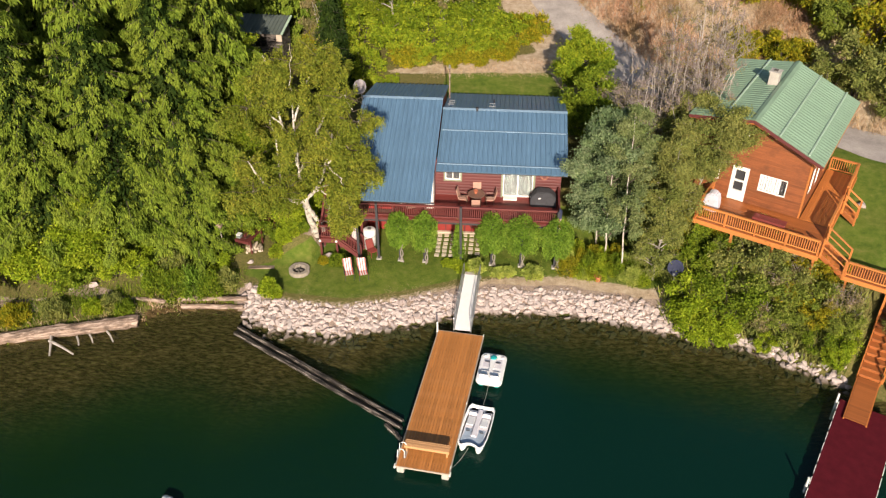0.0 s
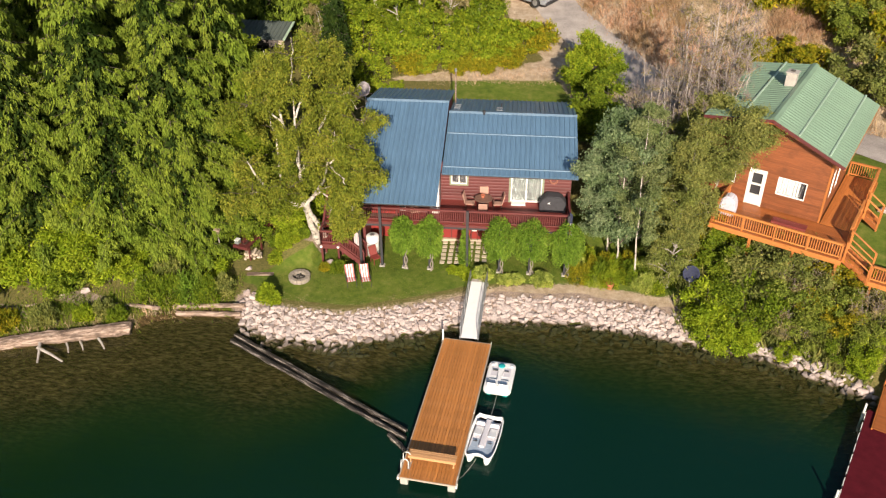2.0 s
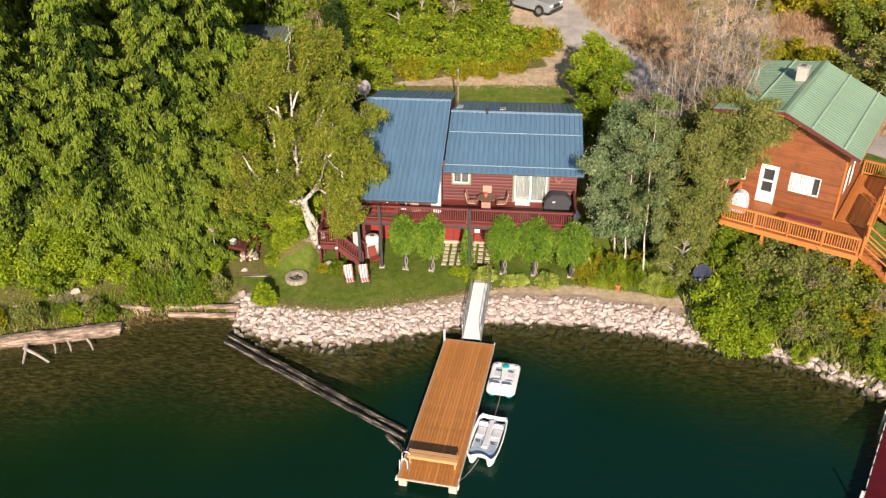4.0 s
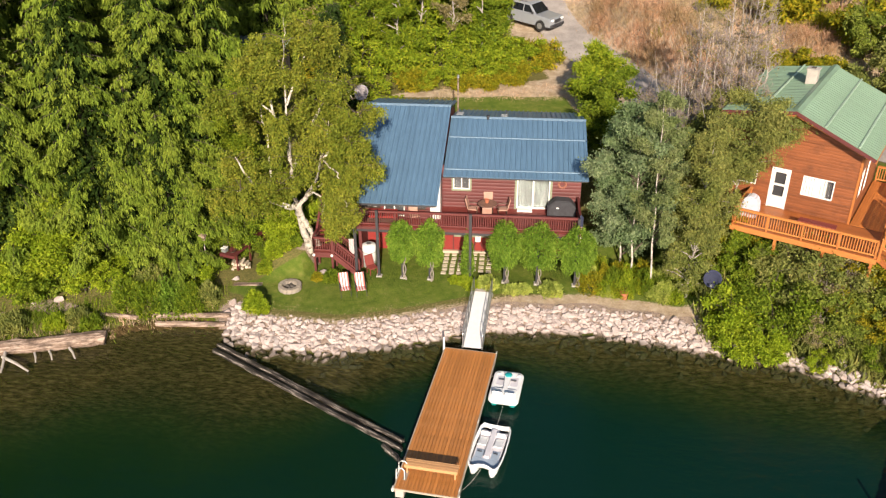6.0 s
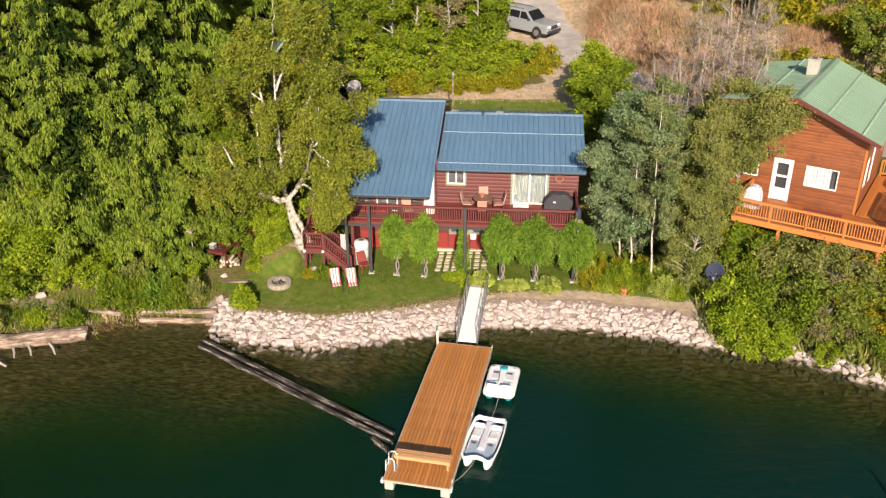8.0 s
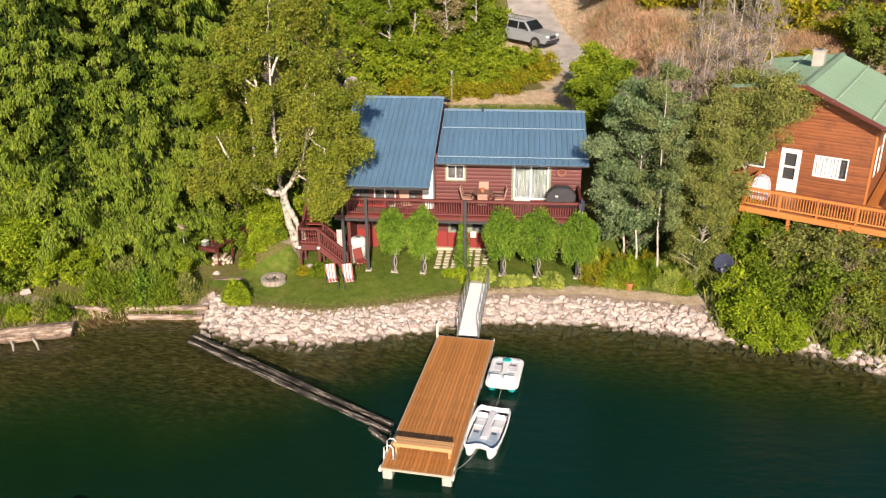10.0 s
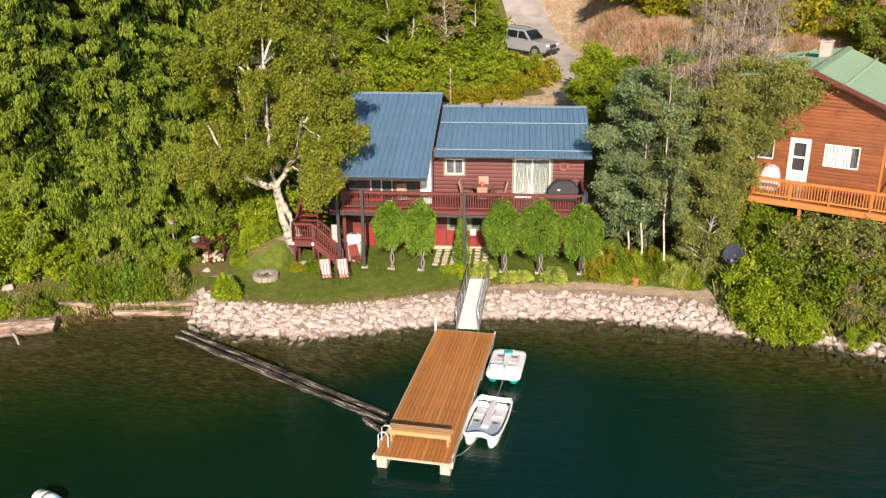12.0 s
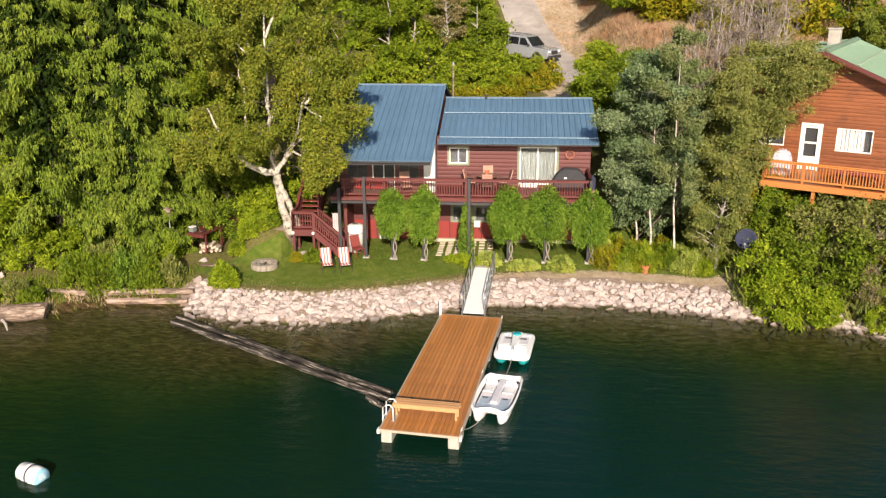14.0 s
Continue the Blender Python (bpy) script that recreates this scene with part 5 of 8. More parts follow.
# ---- log booms and shore logs ----
def log(name, a, b, r, parent, label="", wob=0.03, mat="log"):
    a, b = Vector(a), Vector(b)
    L = (b - a).length
    n = max(9, int(L / 0.4))
    bm = bmesh.new()
    tube(bm, [(L * k / (n - 1), random.uniform(-wob, wob), random.uniform(-wob, wob) * 0.6) for k in range(n)], [r * random.uniform(0.93, 1.05) * (1.08 - 0.16 * k / (n - 1)) for k in range(n)], 10)
    for v in bm.verts:
        v.co += Vector((0.3 * random.uniform(-r, r) if 0.05 < v.co.x < L - 0.05 else 0.5 * random.uniform(-r, r), 0.1 * random.uniform(-r, r), 0.1 * random.uniform(-r, r)))
    ob = part(name, bm, mat, parent, label, False)
    ob.matrix_basis = Matrix.Translation(a) @ (b - a).to_track_quat("X", "Z").to_matrix().to_4x4()
    return ob


boom = thing("log_boom", Matrix.Identity(4), "long dark weathered logs lashed together floating from the shore", "logs")
log("log", (-11.60, 35.87, 0.14), (-0.95, 29.95, 0.12), 0.115, boom, wob=0.012, mat="wetlog")
log("log", (-11.60, 35.63, 0.05), (-1.0, 29.71, 0.02), 0.11, boom, wob=0.012, mat="blacklog")
log("log", (-11.65, 35.39, 0.12), (-0.9, 29.47, 0.11), 0.12, boom, wob=0.012, mat="wetlog")
log("log", (-1.75, 29.65, 0.05), (-0.75, 28.75, 0.02), 0.13, boom, mat="wetlog")
wall = thing("log_retaining_wall", Matrix.Identity(4), "big weathered logs lying along the bank at the waterline", "logs")
log("log", (-17.5, 35.5, 0.30), (-25.2, 32.95, 0.28), 0.37, wall, wob=0.06)
log("log", (-24.9, 32.9, 0.22), (-36.0, 28.9, 0.2), 0.30, wall, wob=0.06)
shorelog = thing("shore_log", Matrix.Identity(4), "long pale logs lying at the edge of the bank", "logs")
log("log", (-15.8, 37.5, 0.52), (-11.75, 38.0, 0.56), 0.15, shorelog)
log("log", (-15.6, 37.2, 0.20), (-11.9, 37.6, 0.22), 0.15, shorelog)
log("log", (-19.1, 37.05, 0.62), (-16.5, 37.1, 0.60), 0.14, shorelog)
log("log", (-29.0, 34.4, 0.80), (-23.4, 36.1, 0.85), 0.16, shorelog)
drift = thing("driftwood", Matrix.Identity(4), "bleached driftwood branches sticking out into the shallows", "driftwood")
for a, b, r in (((-22.0, 33.75, 0.30), (-21.45, 32.35, 0.03), 0.085), ((-21.9, 33.3, 0.24), (-20.15, 32.6, 0.06), 0.09), ((-20.55, 33.9, 0.2), (-20.2, 33.35, 0.04), 0.06), ((-19.9, 34.15, 0.2), (-19.5, 33.65, 0.04), 0.06), ((-19.0, 34.5, 0.22), (-18.4, 33.9, 0.04), 0.07)):
    part("branch", tubed([a, Vector(a).lerp(Vector(b), 0.5) + Vector((0.04, 0, 0.05)), b], [r, r * 0.85, r * 0.55], 7), "graybark", drift)

# ---- the neighbouring house with the green roof ----
NEXT = pose(17.0, 44.85, 0, 0, 0, -25.5)
lodge = thing("house", NEXT, "orange-stained timber house with a green metal roof", "house")
ND = 5.35                                     # its deck
PR, ZR, ZE, ZL = -0.1, 11.0, 9.3, 10.40       # ridge, eave on the right, higher eave on the left
PE_R, PE_L, Q0, Q1 = 3.95, -3.75, -0.75, 8.45
holes = [(-0.78, 0.02, ND + 0.02, 7.50), (0.72, 2.28, 6.38, 7.46), (-2.74, -1.57, 6.40, 7.45)]
bm = bmesh.new()
wall_with_holes(bm, -3.5, 3.3, 2.6, 9.0, 0.0, 0.2, holes)
side_holes = [(0.9, 1.7, 6.4, 7.9), (2.6, 3.3, 6.2, 8.2)]
before = len(bm.verts)
wall_with_holes(bm, 0.2, 7.4, 2.6, 9.0, 0.0, 0.2, side_holes)
bm.verts.ensure_lookup_table()
TURN_R = Matrix(((0, -1, 0, 3.3), (1, 0, 0, 0), (0, 0, 1, 0), (0, 0, 0, 1)))       # a wall along u becomes the wall on the right
bmesh.ops.transform(bm, matrix=TURN_R, verts=bm.verts[before:])
box(bm, -3.5, -3.3, 0.2, 7.4, 2.6, 9.9)
box(bm, -3.3, 3.1, 7.2, 7.4, 2.6, 9.0)
part("wall", bm, "orange", lodge)
bm = bmesh.new()
lap_boards(bm, -3.5, 3.3, 2.6, 9.06, -0.004, holes, 0.17, 0.013)
# the gable above, board by board
z = 9.06
while z < ZR - 0.25:
    half = (ZR - 0.14 - z) / (ZR - ZE) * 4.05
    lhalf = (ZR - 0.15 - z) / (ZR - ZL) * 3.95
    lap_boards(bm, max(-3.5, PR - lhalf), min(3.3, PR + half), z, z + 0.17, -0.004, [(-1.05, -0.35, 9.05, 9.75)] if z < 9.75 else (), 0.17, 0.013)
    z += 0.17
before = len(bm.verts)
lap_boards(bm, 0.0, 7.4, 2.6, 9.05, -0.004, side_holes, 0.17, 0.013)
bm.verts.ensure_lookup_table()
bmesh.ops.transform(bm, matrix=TURN_R, verts=bm.verts[before:])
part("siding", bm, "orange", lodge, "orange stained horizontal board siding")
bm = bmesh.new()
prism(bm, [(-3.4, 9.0), (3.2, 9.0), (3.2, 9.32), (PR, ZR - 0.27), (-3.4, ZL - 0.17)], 0.02, 0.2, Matrix(((1, 0, 0, 0), (0, 0, 1, 0), (0, 1, 0, 0), (0, 0, 0, 1))))
part("gable", bm, "orange", lodge)
bm = bmesh.new()
prism(bm, [(-3.4, 9.0), (3.2, 9.0), (3.2, 9.32), (PR, ZR - 0.27), (-3.4, ZL - 0.17)], 7.2, 7.38, Matrix(((1, 0, 0, 0), (0, 0, 1, 0), (0, 1, 0, 0), (0, 0, 0, 1))))
part("gable", bm, "orange", lodge)
for u in (3.3,):
    part("corner_board", boxed(u - 0.06, u + 0.05, -0.05, 0.07, 2.6, 8.95), "orangez", lodge)
window("window", 0.72, 2.28, 6.38, 7.46, 0.02, lodge, 1, "paint", None, 0.8, "sheer")
window("window", -2.74, -1.57, 6.40, 7.45, 0.02, lodge, 1, "paint", None, 0.5, "curtain")
window("attic_window", -1.05, -0.35, 9.05, 9.75, -0.02, lodge, 1, "paint")
for a, b, c, d in side_holes:
    wn = window("side_window", a, b, c, d, 0.02, lodge, 1, "paint")
    wn.matrix_basis = TURN_R
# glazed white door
# black slab in place of the unlit hallway
door = part("door", boxed(-0.76, 0.0, 0.06, 0.10, ND + 0.03, 7.48), "black", lodge, "black sheet standing in for the unlit hallway")
bm = bmesh.new()
for q in ((-0.76, -0.66, ND + 0.03, 7.48), (-0.10, 0.0, ND + 0.03, 7.48), (-0.66, -0.10, ND + 0.03, ND + 0.66), (-0.66, -0.10, 6.62, 6.71), (-0.66, -0.10, 7.37, 7.48)):
    box(bm, q[0], q[1], -0.05, 0.05, q[2], q[3])
part("door_frame", bm, "paint", door, "white painted screen door frame")
part("handle", tubed([(-0.68, -0.06, 6.38), (-0.68, -0.11, 6.38), (-0.60, -0.11, 6.38)], 0.015, 6), "steel", door)
bm = bmesh.new()
box(bm, -0.86, -0.765, -0.045, 0.0, ND, 7.6)
box(bm, 0.005, 0.10, -0.045, 0.0, ND, 7.6)
box(bm, -0.86, 0.10, -0.05, 0.0, 7.505, 7.6)
part("casing", bm, "paint", door)

# roof
TURN_E = Matrix(((0, -1, 0, 0), (1, 0, 0, 0), (0, 0, 1, 0), (0, 0, 0, 1)))
bm = bmesh.new()
t = 0.2
sec = [(PE_L, ZL), (PR, ZR), (PE_R, ZE), (PE_R, ZE - t), (PR, ZR - t - 0.05), (PE_L, ZL - t)]
a = [bm.verts.new((x, Q0 + 0.02, z - 0.03)) for x, z in sec]
b = [bm.verts.new((x, Q1 - 0.02, z - 0.03)) for x, z in sec]
for q in ((0, 1, 4, 5), (1, 2, 3, 4)):
    bm.faces.new([a[i] for i in q])
    bm.faces.new([b[i] for i in q[::-1]])
for k in range(6):
    bm.faces.new((a[k], b[k], b[(k + 1) % 6], a[(k + 1) % 6]))
groof = part("roof", bm, "orangez", lodge, "pale green ribbed metal roof")
# sheets run down each slope: the strip direction is the slope, laid side by side along the ridge
before = set(groof.children)
roof_sheets(groof, Q0, Q1, -PE_R, ZE, -PR, ZR, "greenroof", 0.9, 3, 0.022)
for ch in set(groof.children) - before:
    ch.matrix_basis = TURN_E @ ch.matrix_basis
before = set(groof.children)
roof_sheets(groof, -Q1, -Q0, PE_L, ZL, PR, ZR, "greenroof", 0.9, 3, 0.022)
for ch in set(groof.children) - before:
    ch.matrix_basis = TURN_E.inverted() @ ch.matrix_basis
bm = bmesh.new()
s1 = (ZR - ZE) / (PE_R - PR)
w = 0.2
s2 = (ZR - ZL) / (PR - PE_L)
sec = [(PR - w, ZR - s2 * w + 0.06), (PR, ZR + 0.075), (PR + w, ZR - s1 * w + 0.06), (PR + w, ZR - s1 * w + 0.04), (PR, ZR + 0.055), (PR - w, ZR - s2 * w + 0.04)]
a = [bm.verts.new((x, Q0 - 0.01, z)) for x, z in sec]
b = [bm.verts.new((x, Q1 + 0.01, z)) for x, z in sec]
for k in range(6):
    bm.faces.new((a[k], b[k], b[(k + 1) % 6], a[(k + 1) % 6]))
bm.faces.new(a[::-1])
bm.faces.new(b)
part("ridge_cap", bm, "greenroof", groof)
for f in (0.36, 0.78):
    x = PR + (PE_R - PR) * f
    z = ZR - s1 * (x - PR) + 0.04
    part("snow_rail", boxed(x - 0.05, x + 0.05, Q0, Q1, z, z + 0.055, bevel=0.008), "paleroof", groof)
bm = bmesh.new()
for s, L, ang in ((1, math.hypot(PE_R - PR, ZR - ZE), math.degrees(math.atan2(ZR - ZE, PE_R - PR))), (-1, math.hypot(PR - PE_L, ZR - ZL), math.degrees(math.atan2(ZR - ZL, PR - PE_L)))):
    m = pose(PR, Q0 - 0.02, ZR - 0.03, 0, s * ang, 0)
    box(bm, 0 if s > 0 else -L, L if s > 0 else 0, -0.04, 0.0, -0.15, 0.02, m)
part("barge_board", bm, "siding", groof, "dark red-brown barge boards")
chim = part("chimney", boxed(-0.92, -0.36, 4.4, 4.95, 10.3, 11.66, bevel=0.015), "concrete", groof, "pale block chimney")
part("chimney_cap", boxed(-0.97, -0.31, 4.35, 5.0, 11.662, 11.73, bevel=0.01), "concrete", chim)
part("flue", boxed(-0.75, -0.53, 4.57, 4.79, 11.732, 11.79), "soot", chim)
x = PR + (PE_L - PR) * 0.47
z = ZR - s2 * (PR - x) + 0.04
part("snow_rail", boxed(x - 0.05, x + 0.05, Q0, Q1, z, z + 0.055, bevel=0.008), "paleroof", groof)

# ---- deck, stairs and dock of the neighbouring house ----
rdeck = thing("deck", NEXT, "orange-stained timber deck wrapped round the house with slatted railing", "deck")
F0, FL, FR, FB = -3.2, -1.75, 5.15, 6.6
planks(rdeck, FL, FR, F0, -0.04, ND, "deckr", "u")
MAT["deckry"] = timber("orange_stained_deck_side", (0.50, 0.17, 0.04), 1, 0.5, 0.3, "object")
planks(rdeck, 3.38, FR, 0.0, FB, ND, "deckry", "v")
railing(rdeck, (FL + 0.05, F0 + 0.06, ND), (FR - 0.06, F0 + 0.06, ND), "rail", "orangez", "lodge")
railing(rdeck, (FL + 0.05, F0 + 0.06, ND), (FL + 0.05, -0.15, ND), "rail", "orangez", "lodge")
railing(rdeck, (FR - 0.06, -1.3, ND), (FR - 0.06, 2.2, ND), "rail", "orangez", "lodge")
railing(rdeck, (FR - 0.06, 3.4, ND), (FR - 0.06, FB - 0.06, ND), "rail", "orangez", "lodge")
railing(rdeck, (FR - 0.06, FB - 0.06, ND), (3.5, FB - 0.06, ND), "rail", "orangez", "lodge")
part("rim_joist", boxed(FL - 0.05, FR + 0.05, F0 - 0.05, F0 - 0.004, ND - 0.28, ND - 0.01), "rail", rdeck)
part("rim_joist", boxed(FR + 0.004, FR + 0.05, F0, FB, ND - 0.28, ND - 0.01), "deckry", rdeck)
part("rim_joist", boxed(FL - 0.05, FL - 0.004, F0, 0.0, ND - 0.28, ND - 0.01), "deckry", rdeck)
for k in range(9):
    p = FL + 0.1 + k * 0.83
    part("joist", boxed(p, p + 0.05, F0, 0, ND - 0.27, ND - 0.04), "deckry", rdeck)
for p in (FL + 0.15, 0.5, 2.8, FR - 0.15):
    w = NEXT @ Vector((p, F0 + 0.15, 0))
    part("support_post", boxed(p - 0.07, p + 0.07, F0 + 0.08, F0 + 0.22, height(w.x, w.y) - 0.2, ND - 0.28), "orangez", rdeck)
for q in (0.5, 3.0, 6.2):
    w = NEXT @ Vector((FR - 0.15, q, 0))
    part("support_post", boxed(FR - 0.22, FR - 0.08, q - 0.07, q + 0.07, height(w.x, w.y) - 0.2, ND - 0.28), "orangez", rdeck)


def side_stairs(q0, q1, steps, run, drop, label):
    st = thing("staircase", NEXT, label, "stairs")
    for k in range(steps):
        z = ND - drop * (k + 1) / (steps + 1)
        p = FR + 0.06 + run * k / steps
        part("tread", boxed(p, p + run / steps + 0.03, q0, q1, z - 0.045, z), "deckry", st)
    for q in (q0 - 0.03, q1 + 0.03):
        run_between("stringer", None, (FR + 0.05, q, ND - 0.02), (FR + run + 0.15, q, ND - drop), st, "deckr", (0.05, 0.26))
        run_between("hand_rail", None, (FR + 0.05, q, ND + 0.95), (FR + run + 0.15, q, ND - drop + 0.95), st, "rail", (0.12, 0.05))
        run_between("mid_rail", None, (FR + 0.05, q, ND + 0.5), (FR + run + 0.15, q, ND - drop + 0.5), st, "rail", (0.09, 0.04))
        for x, z in ((FR + 0.1, ND), (FR + run + 0.1, ND - drop)):
            part("newel", boxed(x - 0.05, x + 0.05, q - 0.048, q + 0.048, z - 0.3, z + 0.92), "orangez", st)
    return st


side_stairs(-2.75, -1.55, 5, 1.35, 0.95, "orange timber side stairs with slanting rails at the deck corner")
side_stairs(2.4, 3.2, 3, 0.8, 0.6, "short orange timber steps down to the grass")
# fenced walkway that leads on from the stairs
walkw = thing("walkway", NEXT, "orange timber walkway with slatted rail across the bank", "walkway")
planks(walkw, FR + 1.5, FR + 8.0, -2.8, -1.5, ND - 0.96, "deckr", "u")
railing(walkw, (FR + 1.55, -2.75, ND - 0.96), (FR + 7.9, -2.75, ND - 0.96), "rail", "orangez", "lodge")
part("rim_joist", boxed(FR + 1.5, FR + 8.0, -2.85, -2.805, ND - 1.22, ND - 0.97), "rail", walkw)
for p in (1.7, 3.8, 6.0, 7.8):
    w = NEXT @ Vector((FR + p, -2.7, 0))
    part("support_post", boxed(FR + p - 0.06, FR + p + 0.06, -2.76, -2.64, height(w.x, w.y) - 0.3, ND - 1.0), "orangez", walkw)
MAT["lavender"] = plain("pale_lavender_cover", (0.55, 0.53, 0.60), 0.85, 0, 0.2, 5, 50, 0.5)
cov = thing("covered_grill", NEXT @ Matrix.Translation((-1.25, -1.75, ND)), "grill under a pale lavender-white cover on the orange deck", "grill")
bm = bmesh.new()
prism(bm, [(-0.42, 0.0), (0.42, 0.0), (0.44, 0.5), (0.38, 0.92), (0.20, 1.16), (-0.14, 1.20), (-0.36, 0.98), (-0.44, 0.45)], -0.34, 0.34, Matrix(((1, 0, 0, 0), (0, 0, 1, 0), (0, 1, 0, 0), (0, 0, 0, 1))))
bmesh.ops.bevel(bm, geom=list(bm.edges), offset=0.07, segments=2, affect="EDGES")
part("cover", bm, "lavender", cov)
bn = thing("garden_bench", NEXT @ Matrix.Translation((2.1, -1.85, ND)), "low dark red wooden bench on the orange deck", "bench")
for k in range(4):
    part("slat", boxed(-0.9, 0.9, -0.25 + 0.15 * k, -0.11 + 0.15 * k, 0.44, 0.485), "redboard", bn)
for x in (-0.85, 0.78):
    part("leg", boxed(x, x + 0.07, -0.22, 0.3, 0, 0.438), "redboard", bn)
part("backrest", boxed(-0.9, 0.9, -0.30, -0.262, 0.30, 0.56), "redboard", bn)

# neighbouring dock
RD = Matrix.Translation((21.36, 33.98, 0)) @ pose(0, 0, 0, 0, 0, -25.0)
rdock = thing("dock", RD, "floating dock with maroon carpet and white dashed edges", "dock")
RW, RL = 2.75, 13.0
part("carpet", boxed(0.0, RW, -RL, 0.0, 0.44, 0.50, bevel=0.01), "carpet", rdock, "maroon outdoor carpet")
part("frame", boxed(0.02, RW - 0.02, -RL + 0.02, -0.02, 0.12, 0.438), "black", rdock)
for x in (-0.035, RW + 0.001):
    for k in range(16):
        part("edge_bumper", boxed(x, x + 0.034, -RL + 0.1 + k * 0.81, -RL + 0.62 + k * 0.81, 0.36, 0.51), "paint", rdock, "white edge bumper")
for x in (0.1, RW - 0.7):
    for y in (-12.5, -8.5, -4.5, -1.2):
        part("float", boxed(x, x + 0.6, y, y + 0.95, -0.2, 0.118, bevel=0.02), "black", rdock)
for x, y in ((-0.12, -0.3), (-0.12, -6.6)):
    mp = thing("mooring_post", RD @ Matrix.Translation((x, y, 0)), "tall white mooring post beside the maroon dock", "post", "mooring posts")
    part("post", tubed([(0, 0, -0.8), (0, 0, 1.05)], 0.055, 10), "paint", mp)
    part("collar", tubed([(0, 0, 0.4), (0, 0, 0.5)], 0.085, 10), "steel", mp)
gw = thing("walkway", RD, "orange timber gangway resting on the maroon dock", "ramp")
planks(gw, 0.45, 1.48, -1.35, 2.1, 0.62, "deckr", "u")
for x in (0.42, 1.51):
    part("side_beam", boxed(x - 0.03, x + 0.03, -1.35, 2.1, 0.505, 0.60), "deckry", gw)
st = thing("staircase", RD, "orange timber stairs climbing the bank from the dock", "stairs")
n = 13
for k in range(n):
    z = 0.62 + 0.195 * (k + 1)
    y = 2.12 + 0.40 * k
    part("tread", boxed(0.42, 1.51, y - 0.03, y + 0.40, z - 0.06, z, bevel=0.008), "deckr", st)
    part("riser", boxed(0.46, 1.47, y, y + 0.025, z - 0.193, z - 0.062), "deckr", st)
for x in (0.385, 1.545):
    run_between("stringer", None, (x, 2.05, 0.80), (x, 2.12 + 0.4 * n, 3.36), st, "deckry", (0.06, 0.3))
    for k in range(4):
        y = 2.3 + k * 1.6
        w = RD @ Vector((x, y, 0))
        part("support_post", boxed(x - 0.045, x + 0.045, y - 0.045, y + 0.045, height(w.x, w.y) - 0.3, 0.72 + (y - 2.1) * 0.49 - 0.2), "orangez", st)
run_between("hand_rail", None, (1.60, 2.1, 1.66), (1.60, 2.12 + 0.4 * n, 4.24), st, "deckr", (0.1, 0.05))
for k in range(4):
    y = 2.2 + k * 1.6
    z = 0.52 + (y - 2.1) * 0.49
    part("newel", boxed(1.58, 1.67, y - 0.045, y + 0.045, z, z + 1.13), "orangez", st)

# ---- riprap along the shore ----
def stone_bm(seed):
    rng = np.random.default_rng(seed)
    bm = bmesh.new()
    p = rng.normal(size=(15, 3))
    p /= np.linalg.norm(p, axis=1)[:, None]
    p *= rng.uniform(0.82, 1.08, (15, 1)) * np.array([1.0, 0.78, 0.62])
    for q in p:
        bm.verts.new(q)
    bmesh.ops.convex_hull(bm, input=bm.verts)
    for v in [v for v in bm.verts if not v.link_faces]:
        bm.verts.remove(v)
    return bm


riprap = thing("riprap", Matrix.Identity(4), "bank of pale pinkish angular riprap stones along the water", "rocks", kind="structure")
STONES = []
for k in range(10):
    ob = obj("stone", stone_bm(100 + k), "rock")
    STONES.append(ob.data)
    bpy.data.objects.remove(ob)
rng = np.random.default_rng(5)
rest_v, rest_f = [], []
places = []
for row, (d0, z0, s0) in enumerate(((-1.9, -0.6, 0.20), (-1.4, -0.5, 0.22), (-0.9, -0.3, 0.25), (-0.5, -0.1, 0.28), (-0.2, 0.0, 0.29), (0.08, 0.1, 0.30), (0.34, 0.2, 0.28), (0.58, 0.35, 0.27), (0.82, 0.5, 0.25), (1.04, 0.6, 0.24), (1.26, 0.66, 0.23), (1.48, 0.8, 0.22), (1.70, 0.9, 0.19), (1.9, 0.95, 0.15))):
    x = -11.9
    while x < 21.8:
        s = 0.90 * s0 * rng.uniform(0.6, 1.35)
        x += s * 0.84
        if row < 4 and rng.uniform() < (0.97, 0.93, 0.75, 0.35)[row]:
            continue
        if x > 13 and row > 6 and rng.uniform() < (0.35 if row < 9 else 0.9):
            continue
        if row > 12 and rng.uniform() < 0.45:
            continue
        wide = 1.0 - 0.28 * float(smooth01((x + 4) / 5.5))
        xx, dd = x + rng.normal() * 0.07, (d0 if d0 < 0 else d0 * wide) + rng.normal() * 0.11
        yy = float(shore(xx)) + dd
        zz = max(height(xx, yy), -1.2) + s * 0.18 + rng.normal() * 0.03
        places.append((xx, yy, zz, s))
places.sort(key=lambda p: p[1])
from_mid = sorted(range(len(places)), key=lambda i: abs(places[i][0] - 4.0))
near = set(from_mid[:300])
for i, (xx, yy, zz, s) in enumerate(places):
    m = Matrix.Translation((xx, yy, zz)) @ Euler((rng.normal() * 0.25, rng.normal() * 0.25, rng.uniform(0, 6.28))).to_matrix().to_4x4() @ Matrix.Diagonal((s * rng.uniform(0.85, 1.25), s, s * rng.uniform(0.8, 1.1), 1))
    me = STONES[int(rng.integers(10))]
    if i in near:
        reuse("stone", me, riprap, m)
    else:
        o = len(rest_v)
        rest_v += [tuple(m @ v.co) for v in me.vertices]
        rest_f += [tuple(o + k for k in p.vertices) for p in me.polygons]
me = bpy.data.meshes.new("stones")
me.from_pydata(rest_v, [], rest_f)
me.materials.append(MAT["rock"])
ob = new("stones", me)
ob.parent = riprap
